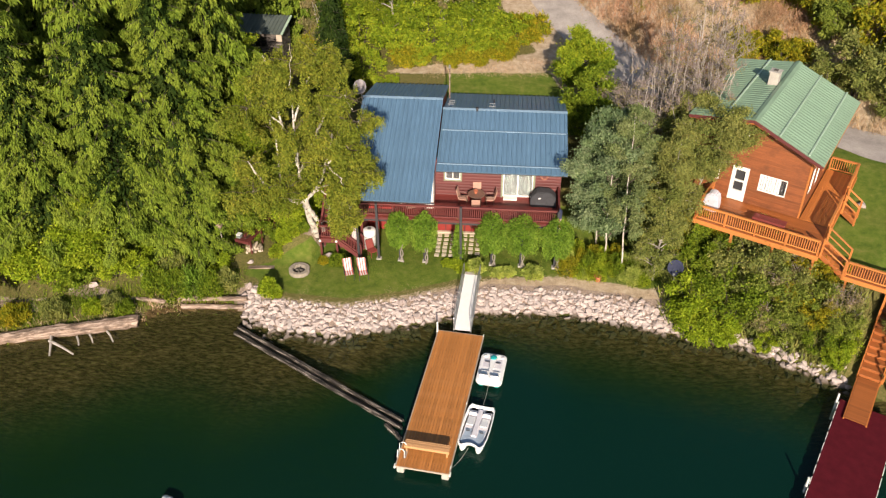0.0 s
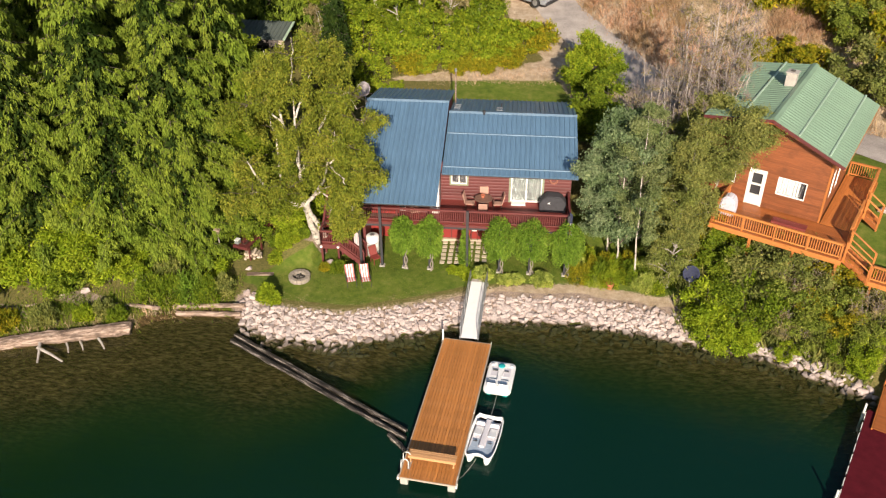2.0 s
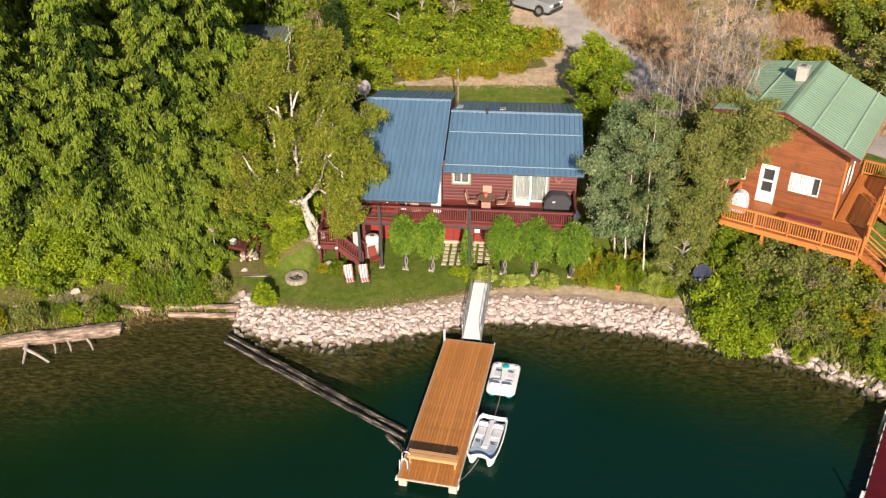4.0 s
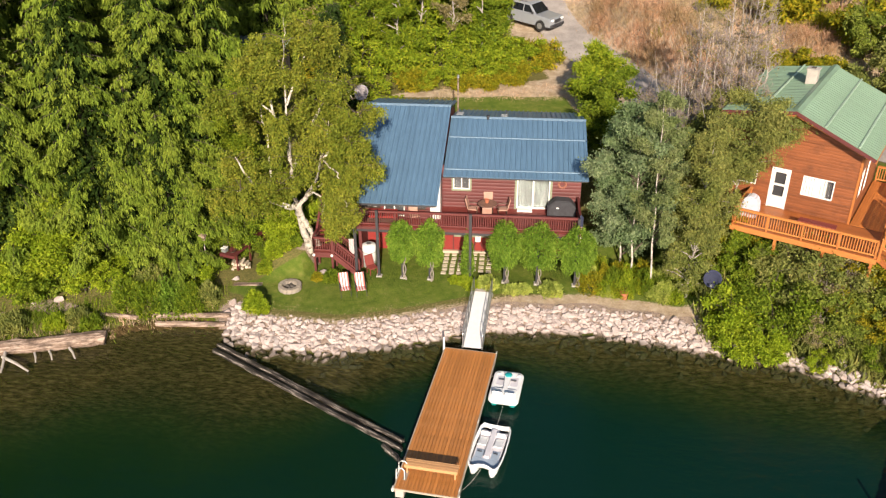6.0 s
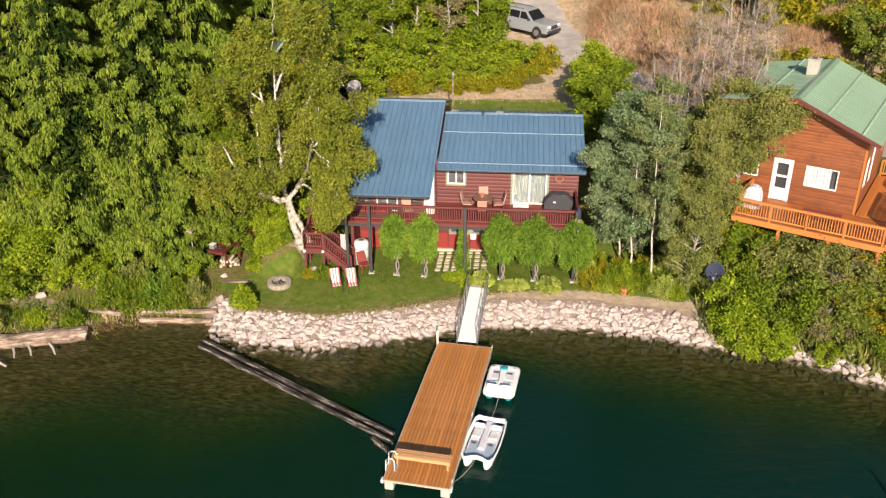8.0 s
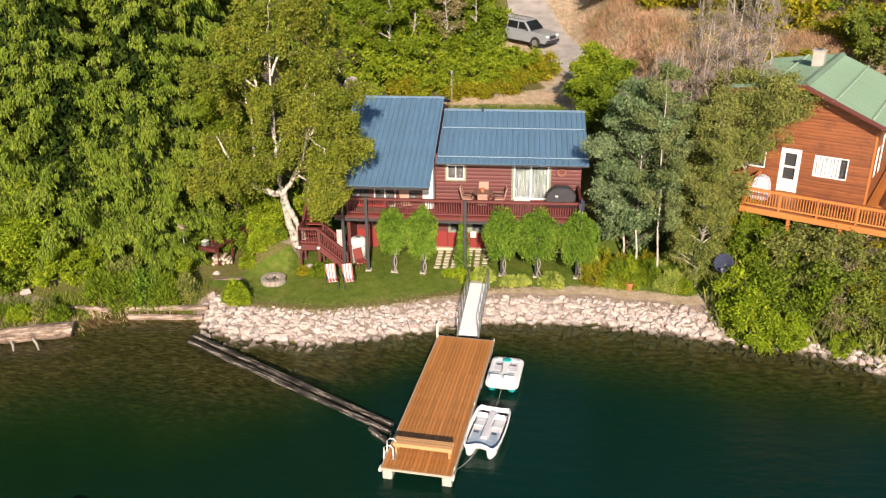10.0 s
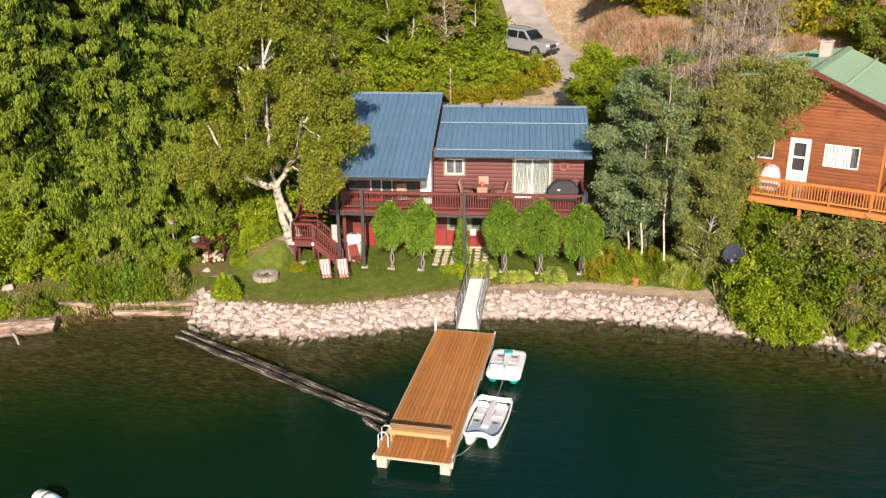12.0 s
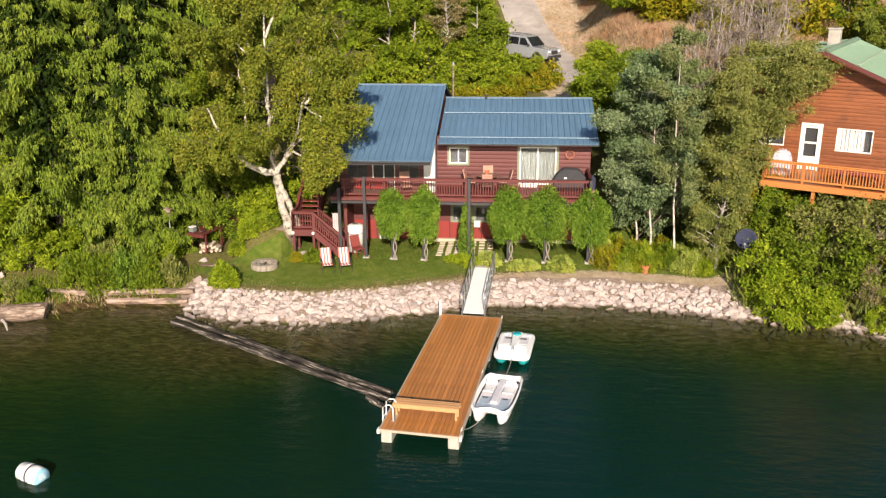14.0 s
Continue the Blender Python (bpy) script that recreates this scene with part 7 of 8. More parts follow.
def broadleaf(name, m, label, height, radius, leafmat, barkmat="bark", leaves=9000, leaf=0.16, clear=0.25, limbs=14, trunk_r=None, droop=0.35,
              clump=0.55, seed=1, stems=1, lean=(0, 0), squash=1.0, category="tree", group="", twigs=0, bare_front=0.0, kink=0.012):
    """A broad-leaved tree or bush: tapered stem or stems, forking limbs, and leaves in clumps about the limbs' outer parts."""
    rng = np.random.default_rng(seed)
    root = thing(name, m, label, category, group)
    tr = trunk_r or height * 0.016
    bm = bmesh.new()
    thin = bmesh.new()
    tips = []
    for s in range(stems):
        if stems == 1:
            base = Vector((0, 0, -0.3))
            top = Vector((lean[0], lean[1], height * 0.9))
        else:
            an = 2 * math.pi * s / stems + rng.uniform(-0.4, 0.4)
            base = Vector((0.15 * math.cos(an), 0.15 * math.sin(an), -0.2))
            top = Vector((radius * 0.55 * math.cos(an) + lean[0], radius * 0.55 * math.sin(an) + lean[1], height * rng.uniform(0.7, 0.92)))
        k = 8
        path = [base.lerp(top, j / (k - 1)) + Vector((rng.normal() * kink * height, rng.normal() * kink * height, 0)) * (0 < j < k - 1) for j in range(k)]
        tube(bm, path, [tr * (1.25 if j == 0 else 1) * (1 - 0.88 * j / (k - 1)) for j in range(k)], 7 if tr > 0.05 else 5)
        for i in range(max(2, limbs // stems)):
            f = clear + (0.97 - clear) * ((i + rng.uniform(0, 1)) / max(2, limbs // stems))
            p = base.lerp(top, f)
            an = rng.uniform(0, 2 * math.pi) if stems == 1 else math.atan2(top.y, top.x) + rng.normal() * 1.2
            # crown outline: widest a third of the way up
            g = (f - clear) / (1 - clear)
            r = radius * (0.35 + 0.65 * math.sin(math.pi * min(1, 0.22 + 0.78 * g) ** 0.9)) * rng.uniform(0.6, 1.12) * (1 if stems == 1 else 0.75)
            end = p + Vector((r * math.cos(an), r * math.sin(an) * squash, rng.uniform(0.05, 0.28) * r + 0.1 * height * (1 - g)))
            lp = arc(p, end, 0.10 * r, 5)
            lr = tr * (1 - f) * 0.62 + 0.012
            tube(thin if barkmat == "birchbark" else bm, lp, [lr * (1 - 0.8 * j / 4) for j in range(5)], 5, False)
            for q in (2, 3, 4):
                tips.append(np.array(lp[q]))
            for _ in range(3):
                a2 = an + rng.uniform(-1.1, 1.1)
                p2 = lp[rng.integers(1, 4)]
                e2 = p2 + Vector((math.cos(a2), math.sin(a2) * squash, rng.uniform(-0.1, 0.5))) * r * rng.uniform(0.25, 0.5)
                tube(thin, [p2, p2.lerp(e2, 0.5) + Vector((0, 0, 0.06 * r)), e2], [lr * 0.45, lr * 0.3, lr * 0.12], 4, False)
                tips.append(np.array(e2))
                tips.append(np.array(p2.lerp(e2, 0.6)))
        tips.append(np.array(top))
    for _ in range(twigs):
        p = Vector(tips[rng.integers(len(tips))])
        e = p + Vector((rng.normal() * 0.5, rng.normal() * 0.5, rng.uniform(0.3, 1.4))) * radius * 0.35
        tube(thin, [p, p.lerp(e, 0.5) + Vector((rng.normal(), rng.normal(), 0)) * 0.05, e], [0.012, 0.009, 0.004], 4, False)
    part("trunk", bm, barkmat, root, "", True)
    tagged(part("fine_branching", thin, "mauvetwig" if twigs else "twig", root), kind="stuff")
    if leaves:
        tips = np.array(tips)
        wts = rng.uniform(0.15, 1.0, len(tips)) ** 1.4
        pick = rng.choice(len(tips), leaves, p=wts / wts.sum())
        cs = np.clip(clump * radius * 0.17, 0.11, 0.30) * rng.uniform(0.5, 1.5, (len(tips), 1))[pick]
        c = tips[pick] + rng.normal(size=(leaves, 3)) * cs * np.array([1, 1, 0.75])
        c[:, 2] = np.maximum(c[:, 2], 0.06)
        if bare_front:
            ax = np.array(lean)[None] * (c[:, 2:3] / height)
            c = c[~((np.abs(c[:, 0] - ax[:, 0]) < bare_front) & (c[:, 1] < ax[:, 1] + 0.1) & (c[:, 2] < 0.5 * height))]
        o = c - np.array([lean[0] * 0.5, lean[1] * 0.5, height * 0.45])
        o /= np.linalg.norm(o, axis=1)[:, None] + 1e-6
        quads("crown", leaf_blades(c, leaf, droop, 1.7, 0.8, o * 0.6, rng), leafmat, root)
    return root


def conifer(name, m, label, height, radius, leafmat, sprays=22000, seed=1, tier=0.56, bare=0.05, hang=1.0, size=0.165, inner=6000, category="tree", group=""):
    """A cedar: whorls of drooping boughs from which flat sprays hang, round an inner crown coloured as dark as shade.
    """
    rng = np.random.default_rng(seed)
    root = thing(name, m, label, category, group)
    bm = bmesh.new()
    tr = height * 0.015
    tube(bm, [(0, 0, -0.4), (0, 0, height * 0.35), (0, 0, height * 0.7), (0, 0, height)], [tr * 1.3, tr * 0.85, tr * 0.45, 0.02], 8)
    cs, ds = [], []
    z = height * bare
    while z < height * 0.985:
        f = z / height
        r = radius * (1 - f) ** 0.62 * (0.75 + 0.25 * min(1, f * 6)) + 0.12
        n = max(4, int(4 + 5.5 * (1 - f)))
        off = rng.uniform(0, 6.28)
        for k in range(n):
            an = off + 6.283 * k / n + rng.normal() * 0.3
            rr = r * rng.uniform(0.6, 1.25)
            zz = z + rng.normal() * 0.25
            ts = np.linspace(0, 1, 7)
            px = rr * ts
            pz = zz + rr * (0.20 * ts - 0.52 * ts ** 2 + 0.10 * ts ** 4)
            ca, sa = math.cos(an), math.sin(an)
            path = [(x * ca, x * sa, y) for x, y in zip(px, pz)]
            tube(bm, path[::2], [0.012 + 0.02 * rr * 0.3, 0.012 + 0.012 * rr * 0.3, 0.012, 0.006][:len(path[::2])], 4, False)
            cnt = max(5, int(rr * rr * 7))
            t = 0.22 + 0.78 * rng.uniform(0, 1, cnt) ** 0.8
            side = rng.uniform(-1, 1, cnt) * 0.16 * rr * np.sin(np.clip(t * 0.9 + 0.1, 0, 1) * 3.1416) ** 0.7
            x = np.interp(t, ts, px)
            y = np.interp(t, ts, pz) - np.abs(side) * 0.7 - 0.42 * rng.uniform(0, 1, cnt) ** 2
            cs.append(np.stack([x * ca - side * sa, x * sa + side * ca, y], -1))
            sg = np.sign(side)
            ds.append(np.stack([ca - sg * 0.6 * sa, sa + sg * 0.6 * ca, np.full(cnt, -0.45)], -1))
        z += tier * (0.6 + 0.7 * (1 - f)) * rng.uniform(0.75, 1.25)
    part("trunk", bm, "bark", root, "", True)
    cs, ds = np.concatenate(cs), np.concatenate(ds)
    k = max(1, round(sprays / len(cs)))
    c = np.repeat(cs, k, 0) + rng.normal(size=(len(cs) * k, 3)) * np.array([0.085, 0.085, 0.06])
    d = np.repeat(ds, k, 0)
    quads("crown", leaf_blades(c, size, 1.5 * hang, 2.5, 0.34, d * 0.6, rng), leafmat, root)
    # near-black blades that put the shade between the boughs into colour
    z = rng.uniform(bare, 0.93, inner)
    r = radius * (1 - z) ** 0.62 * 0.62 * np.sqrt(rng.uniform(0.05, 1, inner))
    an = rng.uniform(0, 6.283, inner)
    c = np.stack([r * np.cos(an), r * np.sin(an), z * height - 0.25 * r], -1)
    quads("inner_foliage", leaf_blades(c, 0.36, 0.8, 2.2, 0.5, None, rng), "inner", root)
    return root


def spot(x, y, turn=0.0, dz=0.0, s=1.0):
    return Matrix.Translation((x, y, height(x, y) + dz)) @ pose(0, 0, 0, 0, 0, turn) @ Matrix.Scale(s, 4)


# the wood of cedars and maples beside the lawn
cedar_a = conifer("cedar_tree", spot(-16.3, 43.0), "tall cedar with drooping yellow-green sprays", 17.5, 4.0, "cedar", 84000, 3, 0.66, 0.16)
cedar_b = conifer("cedar_tree", spot(-19.3, 40.4), "broad cedar with drooping sprays beside the water", 16.0, 4.2, "cedar", 84000, 4, 0.66, 0.20)
cedar_c = conifer("cedar_tree", spot(-15.6, 47.6), "tall dark cedar behind the lawn", 18.0, 3.9, "cedar", 28000, 5, 0.7, 0.1, size=0.30, inner=3500)
cedar_s = conifer("cedar_tree", spot(-17.2, 41.2), "young cedar with drooping sprays at the edge of the wood", 11.0, 2.9, "cedar", 34000, 6, 0.62, size=0.20, inner=3000)
for proto, x, y, tn, s in ((cedar_b, -23.6, 39.4, 70, 1.0), (cedar_a, -17.3, 45.0, 130, 1.08), (cedar_c, -21.4, 44.4, 200, 1.1), (cedar_c, -27.0, 43.0, 250, 1.1),
                           (cedar_c, -28.2, 37.0, 20, 0.95), (cedar_c, -18.0, 52.5, 310, 1.05), (cedar_c, -19.0, 49.6, 30, 1.15), (cedar_c, -24.4, 48.5, 95, 1.05),
                           (cedar_c, -31.0, 46.5, 150, 1.15), (cedar_c, -33.0, 40.0, 40, 1.1), (cedar_c, -30.0, 54.0, 0, 1.15), (cedar_c, -22.5, 55.0, 60, 1.15),
                           (cedar_s, -21.6, 41.2, 280, 1.2), (cedar_s, -25.8, 40.8, 110, 1.1), (cedar_s, -15.6, 41.0, 140, 0.85), (cedar_s, -14.6, 44.6, 40, 0.85)):
    copy_thing(proto, spot(x, y, tn, 0, s))

# the big white birch
birch = thing("birch_tree", Matrix.Translation((-8.6, 42.4, 2.45)), "old leaning white birch with a forked trunk and drooping crown", "tree")
rng = np.random.default_rng(11)
bm = bmesh.new()
fork = Vector((-0.09, -0.8, 3.15))
for line, rad in (([(0.02, 0.55, -0.5), (-0.04, 0.42, 0.1), (-0.10, 0.1, 1.0), (-0.12, -0.4, 2.2), fork], (0.25, 0.20)),
                  ([(0.58, 0.62, -0.5), (0.46, 0.5, 0.1), (0.26, 0.15, 1.0), (0.05, -0.4, 2.1), fork], (0.21, 0.15))):
    way = [Vector(line[int(k / 4)]).lerp(Vector(line[min(4, int(k / 4) + 1)]), k % 4 / 4) + Vector(rng.normal(size=3)) * 0.025 for k in range(17)]
    tube(bm, way, [(rad[0] + (rad[1] - rad[0]) * min(1, k / 9)) * rng.uniform(0.88, 1.16) for k in range(17)], 12)
lims = [((-0.09, -0.8, 3.0), (0.08, -1.5, 4.6), (0.3, -2.3, 6.3), (0.6, -2.9, 9.6), 0.16),
        ((-0.09, -0.8, 2.95), (-1.05, -1.1, 3.30), (-2.05, -1.6, 4.3), (-2.7, -2.0, 6.2), 0.22),
        ((-0.09, -0.8, 2.95), (0.62, -1.1, 3.9), (1.98, -2.1, 6.45), (2.5, -2.6, 8.6), 0.16),
        ((0.60, -1.1, 3.85), (1.3, -1.3, 4.0), (2.2, -1.6, 3.9), (3.0, -1.8, 4.4), 0.08),
        ((0.2, -2.0, 5.6), (1.3, -1.0, 8.0), (2.2, -0.4, 10.0), (2.7, -0.2, 11.4), 0.11),
        ((0.3, -2.3, 6.3), (-0.6, -1.4, 8.4), (-1.2, -0.8, 10.4), (-1.5, -0.6, 12.0), 0.11),
        ((0.5, -2.7, 8.6), (0.5, -2.6, 10.4), (0.5, -2.4, 12.0), (0.6, -2.2, 13.4), 0.06),
        ((1.98, -2.1, 6.45), (2.7, -2.0, 7.2), (3.0, -1.8, 7.4), (3.3, -1.7, 7.1), 0.07),
        ((0.62, -1.1, 3.9), (1.9, -2.2, 5.1), (3.0, -3.2, 4.9), (3.4, -3.7, 4.2), 0.06),
        ((1.98, -2.1, 6.3), (2.8, -2.9, 6.0), (3.2, -3.4, 5.4), (3.5, -3.8, 4.6), 0.05),
        ((-1.05, -1.1, 3.3), (-1.7, -1.9, 4.2), (-2.2, -2.6, 4.7), (-2.7, -3.0, 4.5), 0.035),
        ((0.05, -1.4, 4.5), (-0.1, -2.2, 5.0), (-0.3, -2.9, 5.2), (-0.5, -3.4, 4.8), 0.035),
        ((2.3, -2.4, 7.6), (2.9, -1.6, 8.4), (3.3, -1.0, 8.6), (3.7, -0.6, 8.2), 0.05),
        ((2.2, -1.6, 3.9), (3.0, -2.2, 5.4), (3.5, -2.4, 6.2), (3.9, -2.4, 6.0), 0.05),
        ((-1.3, -1.4, 3.8), (-1.5, -0.3, 6.0), (-1.9, 0.2, 7.8), (-2.1, 0.4, 9.2), 0.08),
        ((0.6, -2.9, 9.4), (1.2, -2.2, 11.0), (1.7, -1.8, 12.2), (2.0, -1.6, 13.0), 0.07),
        ((2.0, -0.5, 9.6), (2.9, -0.8, 10.0), (3.1, -1.0, 9.8), (3.4, -1.1, 9.2), 0.05),
        ((2.7, -1.7, 4.3), (3.2, -1.6, 5.2), (3.4, -1.5, 5.6), (3.6, -1.4, 5.3), 0.05),
        ((-0.6, -1.4, 8.4), (-1.5, -1.8, 9.4), (-2.1, -2.0, 9.6), (-2.6, -2.0, 9.2), 0.05),
        ((1.9, -2.2, 5.1), (2.5, -3.2, 4.9), (2.8, -3.9, 4.2), (2.9, -4.2, 3.5), 0.045),
        ((1.9, -2.2, 5.1), (2.2, -3.1, 4.8), (2.3, -3.8, 4.4), (2.3, -4.1, 3.8), 0.04),
        ((3.0, -3.2, 4.9), (3.4, -3.6, 4.7), (3.6, -3.9, 4.3), (3.7, -4.0, 3.7), 0.035)]
tips = []


def wander(pts, amp, g, n=4):
    """A crooked line through the points."""
    pts = [Vector(p) for p in pts]
    out = []
    for k in range(len(pts) - 1):
        p0, p1, p2, p3 = pts[max(0, k - 1)], pts[k], pts[k + 1], pts[min(len(pts) - 1, k + 2)]
        for j in range(n):
            u = j / n
            q = 0.5 * (2 * p1 + (p2 - p0) * u + (2 * p0 - 5 * p1 + 4 * p2 - p3) * u * u + (3 * p1 - p0 - 3 * p2 + p3) * u ** 3)
            out.append(q + Vector(g.normal(size=3)) * (amp if k + j else 0))
    return out + [pts[-1]]


twigs = bmesh.new()
for *pp, r in lims:
    r = r * 0.95
    way = wander(pp, 0.05, rng)
    tube(bm, way, [r * (1 - 0.88 * k / (len(way) - 1)) for k in range(len(way))], 8, False)
    pv = [Vector(p) for p in pp]
    short = 0.5 if pv[3].z < 5 and pv[3].x > 1 else 1.0
    for j in range(15):
        t = rng.uniform(1.3, 3.0)
        p = pv[int(t)].lerp(pv[min(3, int(t) + 1)], t % 1)
        an = rng.uniform(0, 6.283)
        e = p + Vector((math.cos(an), math.sin(an), rng.uniform(-0.1, 0.5))) * rng.uniform(0.5, 1.9) * short
        tube(twigs, [p, p.lerp(e, 0.5) + Vector((0, 0, 0.15)), e], [0.02, 0.013, 0.005], 4, False)
        for q in (0.55, 0.8, 1.0):
            tips.append(np.array(p.lerp(e, q)))
part("trunk", bm, "birchbark", birch, "white peeling birch bark", True)
tagged(part("fine_branching", twigs, "twig", birch), kind="stuff")
tips = np.array(tips)
N = 165000
pick = rng.integers(0, len(tips), N)
hang = rng.uniform(0, 1, N) ** 1.3
c = tips[pick] + rng.normal(size=(N, 3)) * (0.09 + 0.08 * rng.uniform(0, 1, len(tips)))[pick][:, None]
c[:, 2] -= hang * rng.uniform(0.2, 1.1, len(tips))[pick]
fuzz = rng.normal(size=len(tips))[pick] * 0.10 + rng.normal(size=N) * 0.05
keep = c[:, 2] > 1.9 + 0.8 * (c[:, 0] < 1.6) + 4 * fuzz
keep &= ~((c[:, 0] > 3.3) & (c[:, 2] > 8.6)) & ~((c[:, 0] > 4.3 + 3.5 * fuzz) & (c[:, 2] < 5.6))
keep &= ~((c[:, 0] > 1.2) & (c[:, 2] < 5.2) & (c[:, 2] < 2.9 + 3 * fuzz + 0.9 * np.abs(c[:, 0] - 2.9)))
# the crown is open over the trunk and the lower part of the main limbs, on the lake side
OPEN = [((0.1, 0.1, 0.5), (-0.06, -0.4, 1.8), 0.3), ((-0.06, -0.4, 1.8), (-0.09, -0.8, 3.15), 0.3), (lims[1][0], lims[1][1], 0.22), (lims[1][1], (-1.6, -1.35, 3.85), 0.14), (lims[2][0], lims[2][1], 0.2), (lims[2][1], lims[2][2], 0.14), ((0.2, -1.9, 5.4), (0.36, -2.45, 7.2), 0.14), ((0.95, -1.2, 1.6), (1.15, -1.3, 4.0), 0.32)]
for slope in (0.28, 0.45, 0.62):
    for p, q, wide in OPEN if slope < 0.6 else [OPEN[0], OPEN[4], OPEN[5], OPEN[7]]:
        ahead = 0.5 * (p[1] + q[1]) - c[:, 1]
        zz, xx = c[:, 2] - slope * ahead, c[:, 0] - 0.34 * ahead
        t = np.clip((zz - p[2]) / max(0.3, q[2] - p[2]), 0, 1)
        keep &= ~((np.abs(xx - (p[0] + (q[0] - p[0]) * t)) < wide + fuzz) & (ahead > -0.15) & (zz > p[2] - 0.1) & (zz < q[2]))
quads("crown", leaf_blades(c[keep], 0.112, 0.9, 1.4, 0.8, None, rng), "birch", birch)

# broad-leaved trees at the edge of the wood
# extra tree, added only to throw shade on the shed
broadleaf("maple_tree", spot(-15.4, 50.4), "added maple that shades the shed", 9.4, 2.6, "maple", "bark", 16000, 0.17, 0.12, 30, 0.14, 0.4, 0.55, 34)
broadleaf("maple_tree", spot(-12.9, 45.6), "tall yellow-green maple at the edge of the wood", 10.5, 2.3, "maple", "bark", 52000, 0.115, 0.10, 34, 0.16, 0.6, 0.6, 31)
broadleaf("maple_tree", spot(-21.4, 38.7), "leafy green maple leaning over the water", 5.4, 2.3, "lime", "bark", 26000, 0.15, 0.06, 26, 0.1, 0.4, 0.6, 33)

# ---- trained vines on the deck posts ----
def vine_standard(u, v, g, r, z0, z1, seed, twist=1):
    rng = np.random.default_rng(seed)
    w = HOUSE @ Vector((u, v - 0.12, g))
    t = thing("trained_vine", Matrix.Translation(w), "bright green clipped vine with twisted grey stem on a post", "vine", "vines on the deck posts")
    bm = bmesh.new()
    for s in (0, 1):
        pts = [(0.13 + 0.10 * math.cos(s * 3.14 + twist * k * 0.9 + seed) * (1.15 if k == 1 else 0.8), -0.02 + 0.09 * math.sin(s * 3.14 + twist * k * 0.9 + seed) - 0.05, z0 * 1.15 * k / 7) for k in range(8)]
        tube(bm, pts, [0.045 - 0.003 * k for k in range(8)], 7, False)
    part("stem", bm, "vinebark", t, "twisted grey stem", True)
    n = 11000
    d = rng.normal(size=(n, 3))
    d /= np.linalg.norm(d, axis=1)[:, None]
    rad = rng.uniform(0.55, 1.0, (n, 1)) ** 0.6
    lump = 1 + 0.13 * np.sin(d[:, :1] * 4 + seed) * np.cos(d[:, 2:] * 5 + seed) + 0.10 * np.sin(d[:, 1:2] * 7 + 2 * seed)
    c = d * rad * lump * np.array([r, r * 0.8, (z1 - z0) / 2]) + np.array([0, 0.05, (z0 + z1) / 2])
    c[:, :2] *= (1.1 - 0.22 * ((c[:, 2:] - z0) / (z1 - z0)))
    c[:, 2] -= np.where(np.sin(5 * np.arctan2(d[:, 1], d[:, 0]) + seed) > 0.2, 0.35, 0.0) * rng.uniform(0, 1, n)
    quads("crown", leaf_blades(c, 0.10, 0.8, 1.6, 0.6, d * 0.7, rng), "topiary", t)
    return t


for i, (u, v, g) in enumerate(POSTS):
    spec = {2: (0.80, 1.25, 3.55), 3: (0.78, 1.05, 3.65), 5: (0.95, 1.15, 3.75), 6: (1.05, 1.1, 3.7), 7: (1.0, 0.95, 3.65)}.get(i)
    if spec:
        vine_standard(u, v, g, *spec, 20 + i, 1 if i % 2 else -1)

# clipped column by the middle post and the low border plants
rng = np.random.default_rng(33)
def mound(name, x, y, r, h, mat, label, category, seed, n=900, leaf=0.14, group="", droop=-0.2, upright_=0.0):
    g = np.random.default_rng(seed)
    t = thing(name, ground_at(x, y), label, category, group)
    d = g.normal(size=(n, 3))
    d /= np.linalg.norm(d, axis=1)[:, None]
    d[:, 2] = np.abs(d[:, 2])
    k = g.uniform(0.35, 1.0, (n, 1)) ** 0.6 * (1 + 0.18 * np.sin(d[:, :1] * 5 + seed) * np.cos(d[:, 1:2] * 4))
    c = d * k * np.array([r, r, h])
    quads("leaves", leaf_blades(c, leaf, droop, 2.0, 0.6, d * 0.8 + np.array([0, 0, upright_]), g), mat, t)
    bm = bmesh.new()
    for a in range(5):
        tube(bm, [(0, 0, -0.05), (0.3 * r * math.cos(a * 1.26), 0.3 * r * math.sin(a * 1.26), h * 0.35), (0.55 * r * math.cos(a * 1.26), 0.55 * r * math.sin(a * 1.26), h * 0.6)], [0.015, 0.012, 0.006], 4, False)
    part("stems", bm, "bark", t)
    return t


cyp = thing("columnar_shrub", ground_at(0.42, 42.75), "narrow upright green shrub beside the middle deck post", "shrub")
n = 3600
z = rng.uniform(0, 1, n)
a = rng.uniform(0, 6.283, n)
rr = 0.42 * np.sqrt(rng.uniform(0.2, 1, n)) * np.interp(z, [0, 0.15, 0.6, 1], [0.7, 1, 0.75, 0.12])
c = np.stack([rr * np.cos(a), rr * np.sin(a), 0.1 + z * 2.95], -1)
quads("leaves", leaf_blades(c, 0.12, -0.5, 2.2, 0.5, None, rng), "topiary", cyp)
part("trunk", tubed([(0, 0, -0.1), (0.02, 0, 1.4), (0, 0.02, 2.8)], [0.05, 0.035, 0.012], 6), "bark", cyp)
